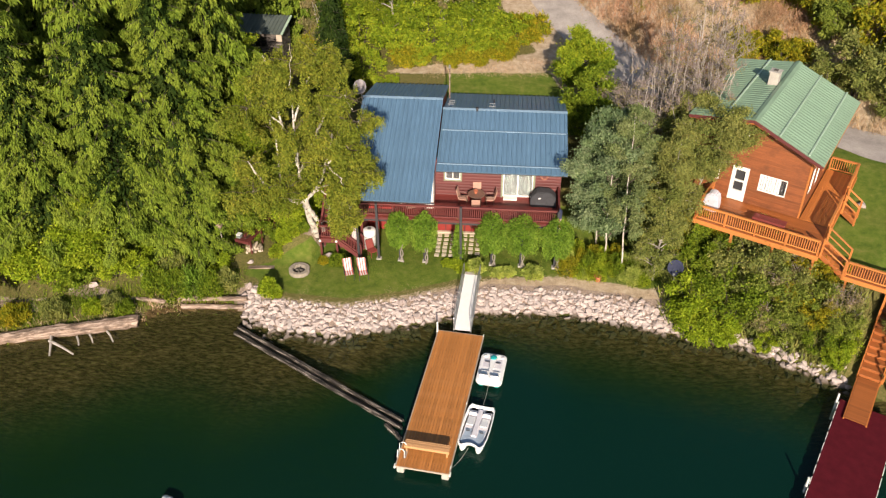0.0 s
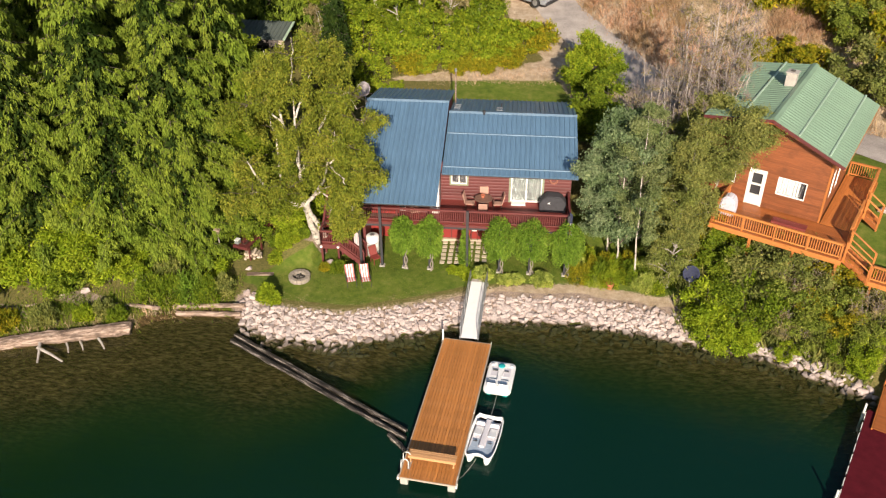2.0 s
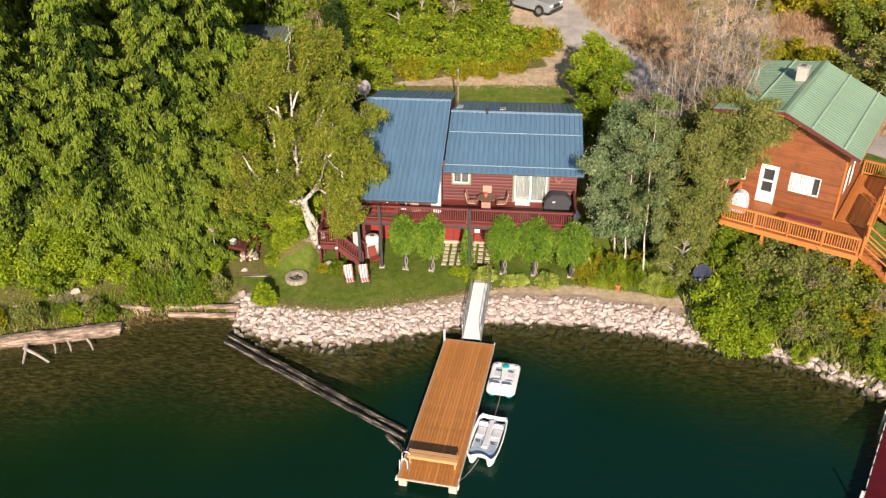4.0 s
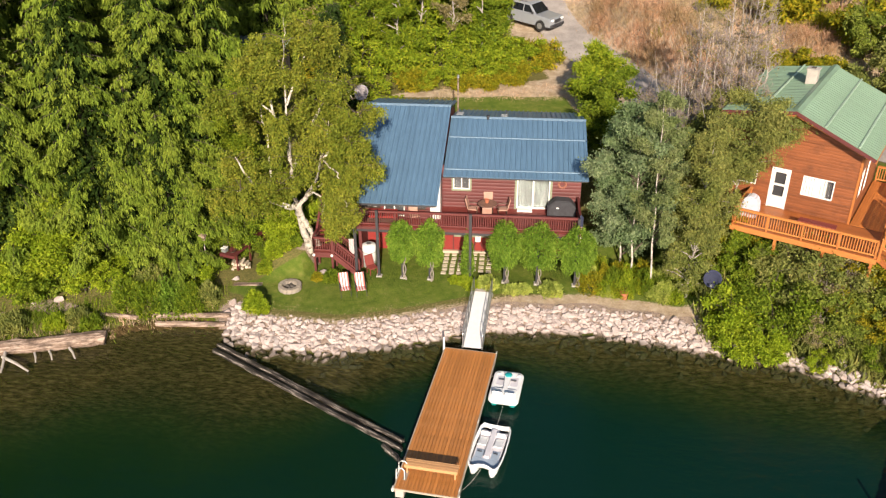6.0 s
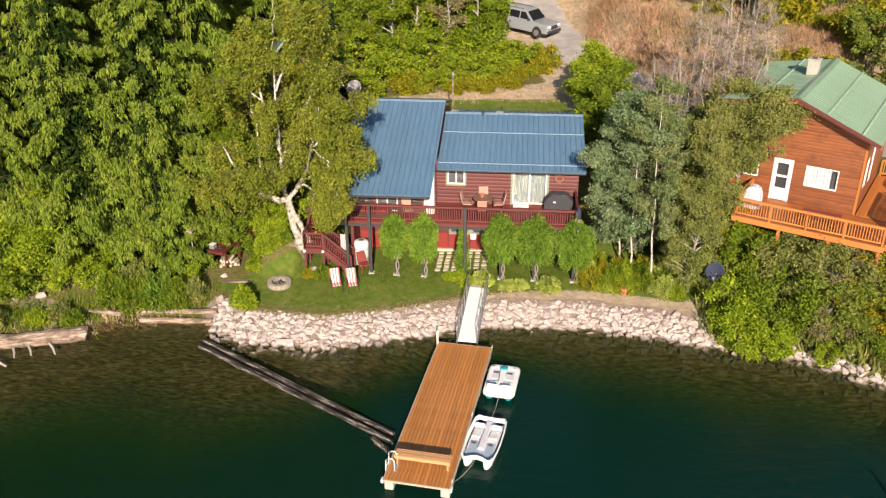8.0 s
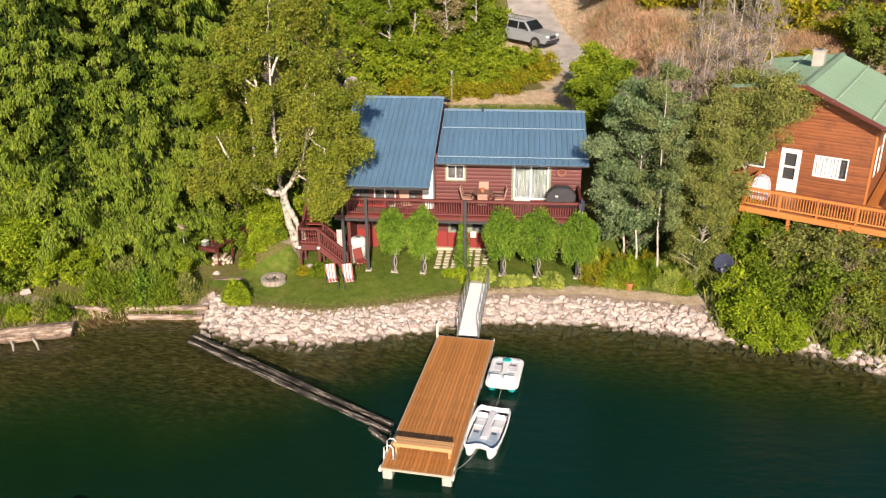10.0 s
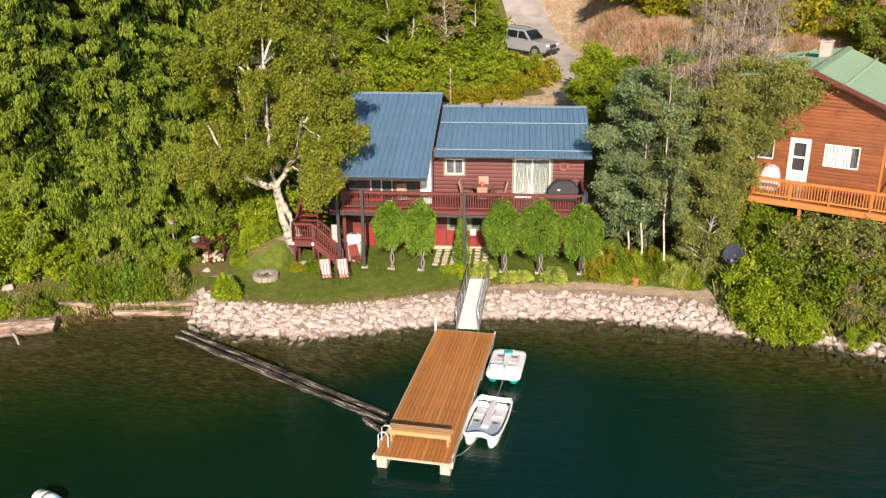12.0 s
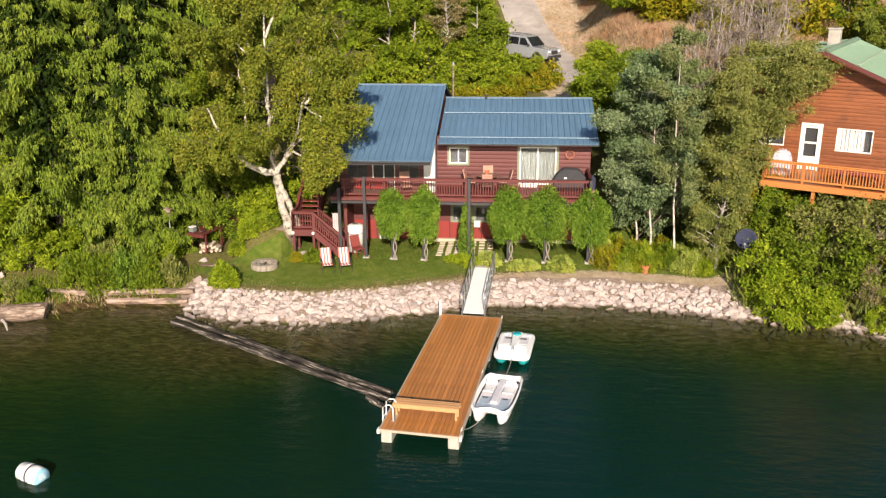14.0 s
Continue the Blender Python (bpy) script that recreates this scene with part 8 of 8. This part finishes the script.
for x, y, r, h, mt in ((1.55, 42.05, 0.62, 0.62, "pale"), (2.95, 41.85, 0.50, 0.34, "pale"), (3.55, 41.95, 0.45, 0.36, "pale"), (5.10, 42.0, 0.66, 0.62, "pale"), (0.35, 42.2, 0.55, 0.32, "lime"), (0.85, 41.95, 0.5, 0.28, "lime"), (-0.2, 42.25, 0.35, 0.22, "lime")):
    mound("border_shrub", x, y, r, h, mt, "low pale yellow-green border shrub at the edge of the lawn", "shrub", int(x * 31) + 50, 2600, 0.12, "border shrubs")
for x, y, r, h, mt in ((-7.0, 41.6, 0.55, 0.55, "bush"), (-7.9, 41.5, 0.3, 0.35, "yellow"), (-10.45, 38.45, 0.5, 1.15, "lime"), (-10.0, 38.3, 0.36, 0.75, "lime"), (-10.8, 38.6, 0.4, 0.7, "bush"), (-10.9, 41.7, 0.45, 0.7, "golden"), (-10.5, 42.2, 0.5, 0.9, "lime"), (-10.0, 42.6, 0.45, 0.8, "golden"), (-9.5, 43.0, 0.4, 0.7, "bush"), (-10.3, 43.1, 0.6, 1.1, "lime")):
    mound("garden_shrub", x, y, r, h, mt, "small leafy shrub beside the lawn", "shrub", int(abs(x) * 37), 2600, 0.13, "garden shrubs")

# tall willowherb and low scrub on the wild bank
for x, y, r, h, mt in ((-17.3, 38.0, 0.9, 1.5, "bush"), (-16.1, 37.9, 1.0, 1.8, "bush"), (-15.0, 38.2, 1.0, 1.9, "topiary"), (-14.0, 38.3, 0.9, 1.6, "bush"), (-13.3, 39.0, 0.7, 1.2, "willow"), (-16.6, 39.2, 1.0, 1.6, "willow"),
                        (-24.6, 34.5, 1.0, 0.8, "yellow"), (-26.3, 34.0, 1.0, 0.8, "yellow"), (-22.4, 35.3, 0.9, 0.7, "willow"), (-20.3, 35.9, 0.7, 0.55, "lime"), (-18.6, 36.1, 0.7, 0.6, "bush"), (-19.4, 36.3, 0.7, 0.7, "willow")):
    mound("bank_scrub", x, y, r, h, mt, "upright leafy scrub on the wild bank", "plant", int(abs(x) * 53), 2600, 0.15, "scrub on the wild bank", -0.6, 0.7)

# perennials under the aspens and along the lawn's end
rng = np.random.default_rng(71)
PER = ["lime", "pale", "yellow", "bush", "golden", "yellow"]
for k in range(44):
    x = rng.uniform(6.9, 13.0)
    y = rng.uniform(42.0, 44.4) - 0.05 * (x - 7)
    mound("perennial", x, y, rng.uniform(0.4, 0.75), rng.uniform(0.5, 1.25), PER[int(rng.integers(6))], "clump of flowering perennials at the end of the lawn", "plant", 300 + k, 2000, 0.095, "perennial border", -0.4, 0.6)

# ---- aspens ----
broadleaf("aspen_tree", ground_at(10.42, 42.55), "slender aspen with a pale trunk and grey-green leaves", 12.2, 1.65, "oliveaspen", "birchbark", 40000, 0.105, 0.26, 26, 0.06, 0.2, 0.5, 41, lean=(-0.5, 0.3), bare_front=0.14, kink=0.004)
broadleaf("aspen_tree", ground_at(9.45, 44.1), "dense aspen with a pale trunk and blue-grey leaves", 10.8, 2.2, "aspen", "birchbark", 92000, 0.13, 0.17, 46, 0.062, 0.2, 0.5, 42, lean=(-0.3, 0.2), kink=0.005)
broadleaf("aspen_tree", ground_at(8.95, 45.6), "bushy young aspen beside the cabin's end", 8.0, 1.6, "aspen", "birchbark", 50000, 0.13, 0.1, 28, 0.06, 0.2, 0.55, 43)
# weeping willow-like trees between the two houses
for x, y, h, r, nl, sd, ln, cl in ((12.4, 42.9, 9.8, 1.7, 30000, 51, (0.2, -0.3), 0.15), (13.9, 45.2, 8.6, 2.15, 28000, 52, (1.5, -0.6), 0.4), (11.9, 45.4, 8.2, 1.8, 24000, 53, (0.3, 0), 0.15),
                                   (12.2, 42.0, 6.0, 1.4, 17000, 54, (0.1, 0), 0.12), (13.4, 46.8, 8.8, 1.7, 22000, 55, (0.6, 0), 0.3), (12.9, 47.4, 7.8, 1.5, 18000, 56, (0.3, 0.2), 0.2), (13.0, 44.3, 9.3, 1.5, 18000, 57, (0.2, 0.1), 0.25)):
    broadleaf("willow_tree", ground_at(x, y), "slender olive-green willow with drooping leaves between the houses", h, r, "willow", "graybark", int(nl * 1.5), 0.10, cl, 40, 0.075, 0.9, 0.55, sd, lean=ln)
# bare grey stems behind them
for k, (x, y, h, r) in enumerate(((10.9, 48.6, 8.6, 1.4), (12.0, 48.9, 10.4, 1.6), (13.2, 47.6, 9.6, 1.5), (14.3, 48.8, 10.2, 1.7), (13.0, 50.6, 9.6, 1.6), (15.0, 47.6, 8.2, 1.3), (10.6, 50.4, 7.6, 1.4), (15.4, 50.2, 9.8, 1.7))):
    broadleaf("bare_tree", ground_at(x, y), "tall thin multi-stemmed tree, nearly bare, with pale grey branches", h * 1.25, r * 0.95, "drab", "graybark", 1300, 0.10, 0.25, 34, 0.06, 0.3, 0.7, 60 + k, 5, twigs=620)
for k, (x, y, h) in enumerate(((13.9, 50.2, 14.0), (12.5, 50.9, 12.6), (15.0, 49.4, 12.8))):
    broadleaf("bare_tree", ground_at(x, y), "tall thin poplar with a pale trunk, nearly bare", h, 1.0, "drab", "graybark", 1500, 0.10, 0.3, 26, 0.085, 0.3, 0.6, 160 + k, twigs=160)
# the round tree by the lane and neighbours
broadleaf("round_tree", ground_at(7.4, 57.6), "round bright green tree beside the lane", 4.9, 2.15, "golden", "bark", 38000, 0.16, 0.12, 24, 0.1, 0.3, 0.55, 81)
broadleaf("small_tree", ground_at(8.4, 52.6), "leafy green tree close to the cabin's end", 6.4, 1.9, "bush", "bark", 24000, 0.16, 0.1, 22, 0.1, 0.3, 0.55, 82)
broadleaf("small_tree", ground_at(9.3, 48.3), "leafy green tree close to the cabin's end", 7.0, 1.8, "bush", "bark", 22000, 0.16, 0.1, 22, 0.1, 0.3, 0.55, 83)

broadleaf("small_tree", ground_at(10.0, 73.4), "round yellow-green tree on the bank above the lane", 5.0, 2.2, "golden", "bark", 14000, 0.22, 0.1, 24, 0.1, 0.3, 0.55, 84)
broadleaf("small_tree", ground_at(13.6, 71.6), "yellowing tree on the dry slope above the lane", 4.6, 2.0, "yellow", "bark", 11000, 0.22, 0.1, 24, 0.1, 0.3, 0.55, 85)
broadleaf("small_tree", ground_at(18.6, 70.4), "olive tree on the dry slope above the lane", 5.2, 2.1, "willow", "bark", 11000, 0.22, 0.1, 24, 0.1, 0.3, 0.55, 86)

for k, (x, y, h, r, mt) in enumerate(((24.4, 57.8, 3.8, 1.7, "willow"), (26.2, 57.2, 5.0, 2.2, "willow"), (21.6, 60.6, 2.6, 1.3, "yellow"), (28.6, 55.4, 4.4, 1.9, "willow"), (25.0, 61.6, 4.0, 1.8, "sallow"), (18.9, 61.4, 2.8, 1.3, "yellow"))):
    broadleaf("slope_tree", ground_at(x, y), "dense olive-green small tree behind the green roof", h, r, mt, "bark", 11000, 0.17, 0.08, 24, 0.08, 0.4, 0.55, 140 + k, 3, group="trees behind the green roof")

# ---- yellowing thicket behind the cabin ----
protoY = broadleaf("thicket_bush", ground_at(-6.8, 61.8), "dense bush with yellow-green leaves behind the cabin", 4.2, 2.1, "golden", "bark", 6000, 0.205, 0.05, 22, 0.06, 0.2, 0.6, 91, 4, category="bush", group="thicket")
protoG = broadleaf("thicket_bush", ground_at(-3.4, 63.0), "dense green bush behind the cabin", 4.8, 2.2, "maple", "bark", 6000, 0.205, 0.05, 22, 0.06, 0.2, 0.6, 92, 4, category="bush", group="thicket")
protoO = broadleaf("thicket_bush", ground_at(3.3, 65.0), "golden autumn bush beside the lane", 2.0, 1.7, "yellow", "bark", 5000, 0.225, 0.03, 20, 0.05, 0.2, 0.6, 93, 4, category="bush", group="thicket")
rng = np.random.default_rng(17)
for pr, x, y, s in ((protoY, -9.6, 61.4, 1.05), (protoY, 0.4, 62.2, 0.7), (protoY, 2.2, 63.8, 0.7), (protoO, 1.6, 62.2, 0.7), (protoO, -2.0, 60.8, 0.55), (protoO, -0.2, 61.1, 0.55), (protoO, 3.0, 64.6, 0.6), (protoY, -4.6, 60.6, 0.45), (protoO, -0.6, 61.6, 0.6), (protoY, -3.2, 61.4, 0.6), (protoO, -5.6, 60.8, 0.8), (protoY, -1.0, 62.6, 0.8), (protoY, -0.6, 66.0, 0.8), (protoO, 2.7, 65.0, 0.9), (protoY, -4.4, 62.0, 1.0), (protoY, -0.3, 63.0, 0.9), (protoG, -6.3, 64.0, 1.2), (protoG, -1.4, 64.4, 1.1), (protoY, 0.9, 64.2, 0.62), (protoY, -2.9, 65.2, 1.2), (protoO, 1.5, 62.6, 0.8), (protoO, -4.8, 60.9, 0.55), (protoO, -1.6, 61.2, 0.5),
                    (protoO, 0.8, 62.2, 0.5), (protoY, -8.2, 57.6, 0.7), (protoG, -11.4, 62.6, 1.2), (protoG, -2.6, 67.4, 1.0), (protoO, 2.2, 66.6, 0.5), (protoG, -9.6, 66.4, 1.4), (protoG, -1.8, 69.4, 1.2), (protoG, -4.0, 69.0, 1.4), (protoY, -7.6, 70.4, 1.3), (protoO, -12.9, 61.0, 1.0), (protoO, -11.4, 60.4, 0.7), (protoY, -6.9, 56.9, 0.3), (protoY, -6.2, 57.6, 0.26)):
    copy_thing(pr, spot(x, y, rng.uniform(0, 360), 0, s))
broadleaf("tall_tree", ground_at(-2.4, 66.5), "leafy green tree with a pale forked trunk", 9.5, 2.3, "bush", "graybark", 26000, 0.18, 0.35, 24, 0.16, 0.3, 0.5, 95)
broadleaf("tall_tree", ground_at(-6.8, 61.6), "tall bright green maple behind the cabin", 8.6, 2.1, "maple", "graybark", 20000, 0.16, 0.2, 26, 0.12, 0.4, 0.5, 107)
broadleaf("tall_tree", ground_at(-3.0, 62.6), "slender greyish tree with a pale trunk behind the cabin", 8.8, 1.3, "drab", "graybark", 9000, 0.14, 0.45, 22, 0.10, 0.4, 0.5, 108)
broadleaf("tall_tree", ground_at(-1.0, 63.6), "tall green maple behind the cabin", 7.6, 1.6, "bush", "graybark", 15000, 0.16, 0.2, 24, 0.12, 0.4, 0.5, 109)
broadleaf("tall_tree", ground_at(-5.6, 64.6), "tall yellow-green tree behind the cabin", 8.6, 1.9, "maple", "graybark", 16000, 0.19, 0.2, 24, 0.12, 0.3, 0.5, 97)
broadleaf("tall_tree", ground_at(-2.0, 69.0), "tall green tree beside the lane", 8.0, 1.7, "lime", "graybark", 14000, 0.19, 0.2, 24, 0.12, 0.3, 0.5, 98)
broadleaf("tall_tree", ground_at(-8.8, 63.4), "tall green tree behind the cabin", 9.0, 2.0, "bush", "graybark", 16000, 0.19, 0.15, 24, 0.12, 0.3, 0.5, 99)
copy_thing(conifer("cedar_tree", ground_at(-10.2, 55.6), "dark green conifer beside the cabin", 8.0, 1.7, "dark", 9000, 96, 0.4), spot(-10.3, 57.6, 50, 0, 0.9))

broadleaf("withered_bush", ground_at(-12.2, 62.0), "tall withered pinkish-brown bush beside the shed", 5.5, 1.7, "drab", "graybark", 9000, 0.14, 0.1, 26, 0.06, 0.3, 0.6, 106, 5, category="bush")
for x, y, sc in ((-17.2, 63.4, 1.25), (-20.2, 62.2, 1.35), (-14.6, 64.4, 1.2)):
    copy_thing(cedar_c, spot(x, y, x * 30, 0, 0.75 * sc))

# ---- the bank below the neighbouring house ----
bankA = broadleaf("bank_bush", ground_at(14.3, 39.6), "bright yellow-green bush on the bank above the stones", 2.5, 1.45, "lime", "bark", 6000, 0.155, 0.03, 18, 0.05, 0.2, 0.65, 101, 4, category="bush", group="bushes on the bank")
bankB = broadleaf("bank_bush", ground_at(16.6, 39.6), "dense green bush on the bank", 2.9, 1.6, "bush", "bark", 5600, 0.155, 0.03, 18, 0.05, 0.3, 0.65, 102, 4, category="bush", group="bushes on the bank")
bankC = broadleaf("bank_bush", ground_at(18.4, 39.4), "olive willow bush with fine leaves on the bank", 3.2, 1.7, "sallow", "bark", 6000, 0.15, 0.03, 20, 0.05, 0.5, 0.65, 103, 5, category="bush", group="bushes on the bank")
bankD = broadleaf("bank_bush", ground_at(17.6, 41.2), "tall dark olive willow bush on the bank", 3.1, 1.9, "willow", "bark", 8000, 0.14, 0.03, 26, 0.06, 0.6, 0.6, 104, 6, category="bush", group="bushes on the bank")
bankE = broadleaf("bank_bush", ground_at(13.2, 43.6), "yellowing shrub on the bank", 2.2, 1.1, "yellow", "bark", 5000, 0.13, 0.03, 18, 0.04, 0.3, 0.6, 105, 4, category="bush", group="bushes on the bank")
bankH = broadleaf("withered_bush", ground_at(18.2, 40.6), "half-withered pinkish-brown bush on the bank", 2.4, 1.2, "drab", "mauvetwig", 4200, 0.12, 0.03, 20, 0.04, 0.3, 0.6, 110, 5, category="bush", group="withered bushes on the bank", twigs=160)
for pr, x, y, s in ((bankB, 13.7, 42.7, 0.85), (bankB, 15.5, 42.9, 0.7), (bankE, 14.7, 43.9, 1.1), (bankB, 14.9, 42.0, 0.85), (bankD, 16.4, 41.0, 0.9), (bankD, 18.3, 42.2, 0.85), (bankB, 15.4, 40.6, 0.75), (bankD, 19.3, 40.2, 0.85), (bankB, 17.4, 39.3, 0.7), (bankA, 15.3, 38.3, 0.82), (bankA, 14.4, 38.6, 0.85), (bankA, 16.1, 38.3, 0.55), (bankA, 13.7, 39.3, 0.6), (bankE, 19.6, 39.4, 0.9), (bankE, 20.9, 38.4, 0.9), (bankE, 21.4, 40.2, 1.0), (bankH, 18.9, 40.2, 1.0), (bankH, 19.5, 41.2, 1.1), (bankH, 18.3, 38.8, 0.8), (bankH, 21.9, 38.6, 0.9), (bankA, 22.0, 37.0, 0.6), (bankA, 21.5, 36.5, 0.5), (bankC, 19.2, 38.3, 0.7), (bankC, 20.6, 39.2, 0.75), 
                    (bankB, 20.8, 37.2, 0.55), (bankC, 22.0, 37.7, 0.6), (bankD, 25.2, 38.0, 0.7), (bankB, 26.4, 36.6, 0.9), (bankA, 18.2, 37.7, 0.42), (bankE, 14.2, 43.4, 1.0), (bankE, 20.0, 40.9, 1.0), (bankC, 12.6, 45.2, 0.9), (bankE, 13.0, 45.6, 1.1)):
    copy_thing(pr, spot(x, y, rng.uniform(0, 360), 0, s))

# ---- undergrowth on the left bank ----
for pr, x, y, s in ((bankA, -14.2, 40.2, 0.7), (bankA, -18.9, 39.0, 0.8), (bankA, -20.0, 38.4, 0.9), (bankB, -22.6, 37.2, 0.9), (bankA, -24.0, 37.4, 1.3), (bankA, -26.2, 37.0, 1.3), (bankA, -10.3, 43.6, 0.85), (bankA, -23.2, 38.2, 1.5),
                    (bankB, -11.2, 45.4, 0.95), (bankA, -9.2, 44.6, 0.9), (bankB, -14.6, 44.6, 0.9), (bankB, -11.3, 43.7, 0.55), (bankA, -28.0, 35.6, 1.1), (bankB, -9.6, 46.8, 1.0), (bankA, -30.6, 34.4, 1.1), (bankB, -13.2, 43.2, 0.9)):
    copy_thing(pr, spot(x, y, rng.uniform(0, 360), 0, s))


# ---- dry weeds and reeds, too many to count ----
def weeds(name, pts, h, mat, label, seed, per=26, spread=0.22, long=9.0, lean_=0.45):
    g = np.random.default_rng(seed)
    pts = np.asarray(pts)
    c = np.repeat(pts, per, 0) + np.concatenate([g.normal(size=(len(pts) * per, 2)) * spread, np.zeros((len(pts) * per, 1))], 1)
    c[:, 2] = lie(c[:, 0], c[:, 1]) - 0.03
    d = g.normal(size=(len(c), 3)) * lean_
    d[:, 2] = 1.0
    q = leaf_blades(c, h, 0, long, 0.0, d, g)
    ob = quads(name, q, mat)
    return tagged(ob, label, "weeds", kind="stuff")


rng = np.random.default_rng(203)
P = []
while len(P) < 2600:
    x, y = rng.uniform(7, 34), rng.uniform(52, 84)
    if road_dist(x, y) < 2.1 or (y < np.interp(x, [7, 11, 15, 20, 25, 29, 34], [69, 63, 60, 58, 55.5, 52.5, 50])):
        continue
    P.append((x, y, 0))
P = np.array(P)
sel = np.array([noise.noise(Vector((p[0] * 0.16, p[1] * 0.16, 0))) for p in P])
weeds("dry_weeds", P[sel < 0.05], 0.42, "straw", "straw-coloured dry weeds covering the slope", 1, 52, 0.42, 17, 0.55)
weeds("russet_weeds", P[(sel >= -0.1) & (sel < 0.28)], 0.6, "russet", "russet-brown dry weeds covering the slope", 2, 56, 0.40, 16, 0.55)
weeds("green_weeds", P[sel >= 0.24], 0.5, "yellow", "yellow-green weeds among the dry slope", 3, 44, 0.42, 6, 0.8)
P = [(x, float(shore(x)) + rng.uniform(0.5, 3.0), 0) for x in rng.uniform(-34, -12.6, 420)]
weeds("bank_grass", P, 0.26, "bush", "rank green grass along the water's edge", 4, 34, 0.3, 7)
P = [(x, float(shore(x)) + rng.uniform(0.3, 1.2), 0) for x in rng.uniform(-34, -12.6, 90)]
weeds("reed_grass", P, 0.36, "straw", "dry reeds along the bank", 5, 18, 0.2, 10)
P = [(x, float(shore(x)) + rng.uniform(0.8, 4.5), 0) for x in rng.uniform(13.0, 27, 420)]
P = [p for p in P if abs((p[0] - 22.23) * 0.906 - (p[1] - 33.58) * 0.423) > 1.3]
weeds("bank_weeds", P, 0.75, "willow", "tangled weeds on the bank under the bushes", 6, 24, 0.25, 6)
P = [(x, float(shore(x)) + rng.uniform(1.5, 2.4) + (0.5 if x < -1 else 0.0), 0) for x in rng.uniform(-11.0, 13.5, 380)]
weeds("lawn_edge_grass", P, 0.09, "straw", "short dry grass at the lawn's edge above the stones", 7, 16, 0.16, 7)
P = []
while len(P) < 2600:
    x, y = rng.uniform(-11.2, 12.6), rng.uniform(38.2, 44.6)
    if y - float(shore(x)) > 2.4 and noise.noise(Vector((x * 0.9, y * 0.9, 3))) > -0.25 and not (x < -7.9 and y > 42.4 + 0.55 * min(x + 8.7, 0)) and math.hypot(x + 9.15, y - 40.45) > 0.85:
        P.append((x, y, 0))
weeds("lawn_grass", P, 0.075, "lawnblade", "short green blades of the mown lawn", 9, 26, 0.24, 4, 0.7)
P = []
while len(P) < 700:
    x, y = rng.uniform(3.5, 11), rng.uniform(65, 88)
    if road_dist(x, y) > 1.9 and x > np.interp(y, [61, 65, 69, 75, 88], [11, 8.3, 6, 3.4, 0.4]):
        P.append((x, y, 0))
weeds("bank_stubble", P, 0.24, "straw", "pale dry stubble on the bank beside the lane", 10, 22, 0.3, 6, 0.9)
P = [(x, rng.uniform(59.4, 61.6) + 0.1 * x, 0) for x in rng.uniform(-4, 7, 260)]
weeds("verge_grass", P, 0.18, "straw", "dry grass behind the cabin", 8, 18, 0.25, 8)

# ---- wooded hillside beyond ----
wood1 = broadleaf("hill_tree", spot(-14, 74), "leafy green tree on the hillside", 10.5, 3.4, "bush", "bark", 2800, 0.5, 0.12, 16, 0.2, 0.3, 0.55, 121, group="hillside wood")
wood2 = broadleaf("hill_tree", spot(-6, 77), "yellowing tree on the hillside", 9.0, 3.0, "yellow", "bark", 2800, 0.5, 0.10, 16, 0.18, 0.3, 0.55, 122, group="hillside wood")
wood3 = conifer("hill_conifer", spot(-22, 68), "dark conifer on the hillside", 16.0, 3.0, "dark", 3500, 123, 0.9, size=0.75, inner=900, group="hillside wood")
bushY = broadleaf("hill_bush", spot(11, 77), "golden bush on the dry slope", 3.2, 2.1, "yellow", "bark", 5000, 0.27, 0.03, 18, 0.06, 0.2, 0.65, 124, 4, category="bush", group="bushes on the slope")
rng = np.random.default_rng(404)
for k in range(104):
    x, y = rng.uniform(-52, 62), rng.uniform(66, 112)
    if road_dist(x, y) < 3.5 or (x > 4 and y < 79) or (-4 < x < 9 and y < 90) or (x > -13 and y < 72):
        continue
    copy_thing((wood1, wood2, wood3)[int(rng.choice(3, p=[0.42, 0.30, 0.28] if x < 2 else [0.3, 0.62, 0.08]))], spot(x, y, rng.uniform(0, 360), 0, rng.uniform(0.8, 1.25)))
for x, y, s in ((16.0, 69.0, 0.8), (20.5, 66.5, 1.1), (25.0, 63.5, 0.9), (22.8, 60.5, 0.5), (27.5, 60.0, 1.0), (12.4, 72.0, 1.0), (13.4, 75.0, 1.3), (18.5, 73.0, 1.0), (30.0, 57.0, 1.1), (10.5, 78.5, 0.8), (25.5, 70.0, 1.1), (30.0, 66.0, 1.3), (34.0, 61.0, 1.2), (8.2, 82.0, 0.9), (15.5, 79.0, 1.0), (21.0, 78.5, 1.2)):
    copy_thing(bushY if rng.uniform() < 0.85 else protoG, spot(x, y, rng.uniform(0, 360), 0, s))
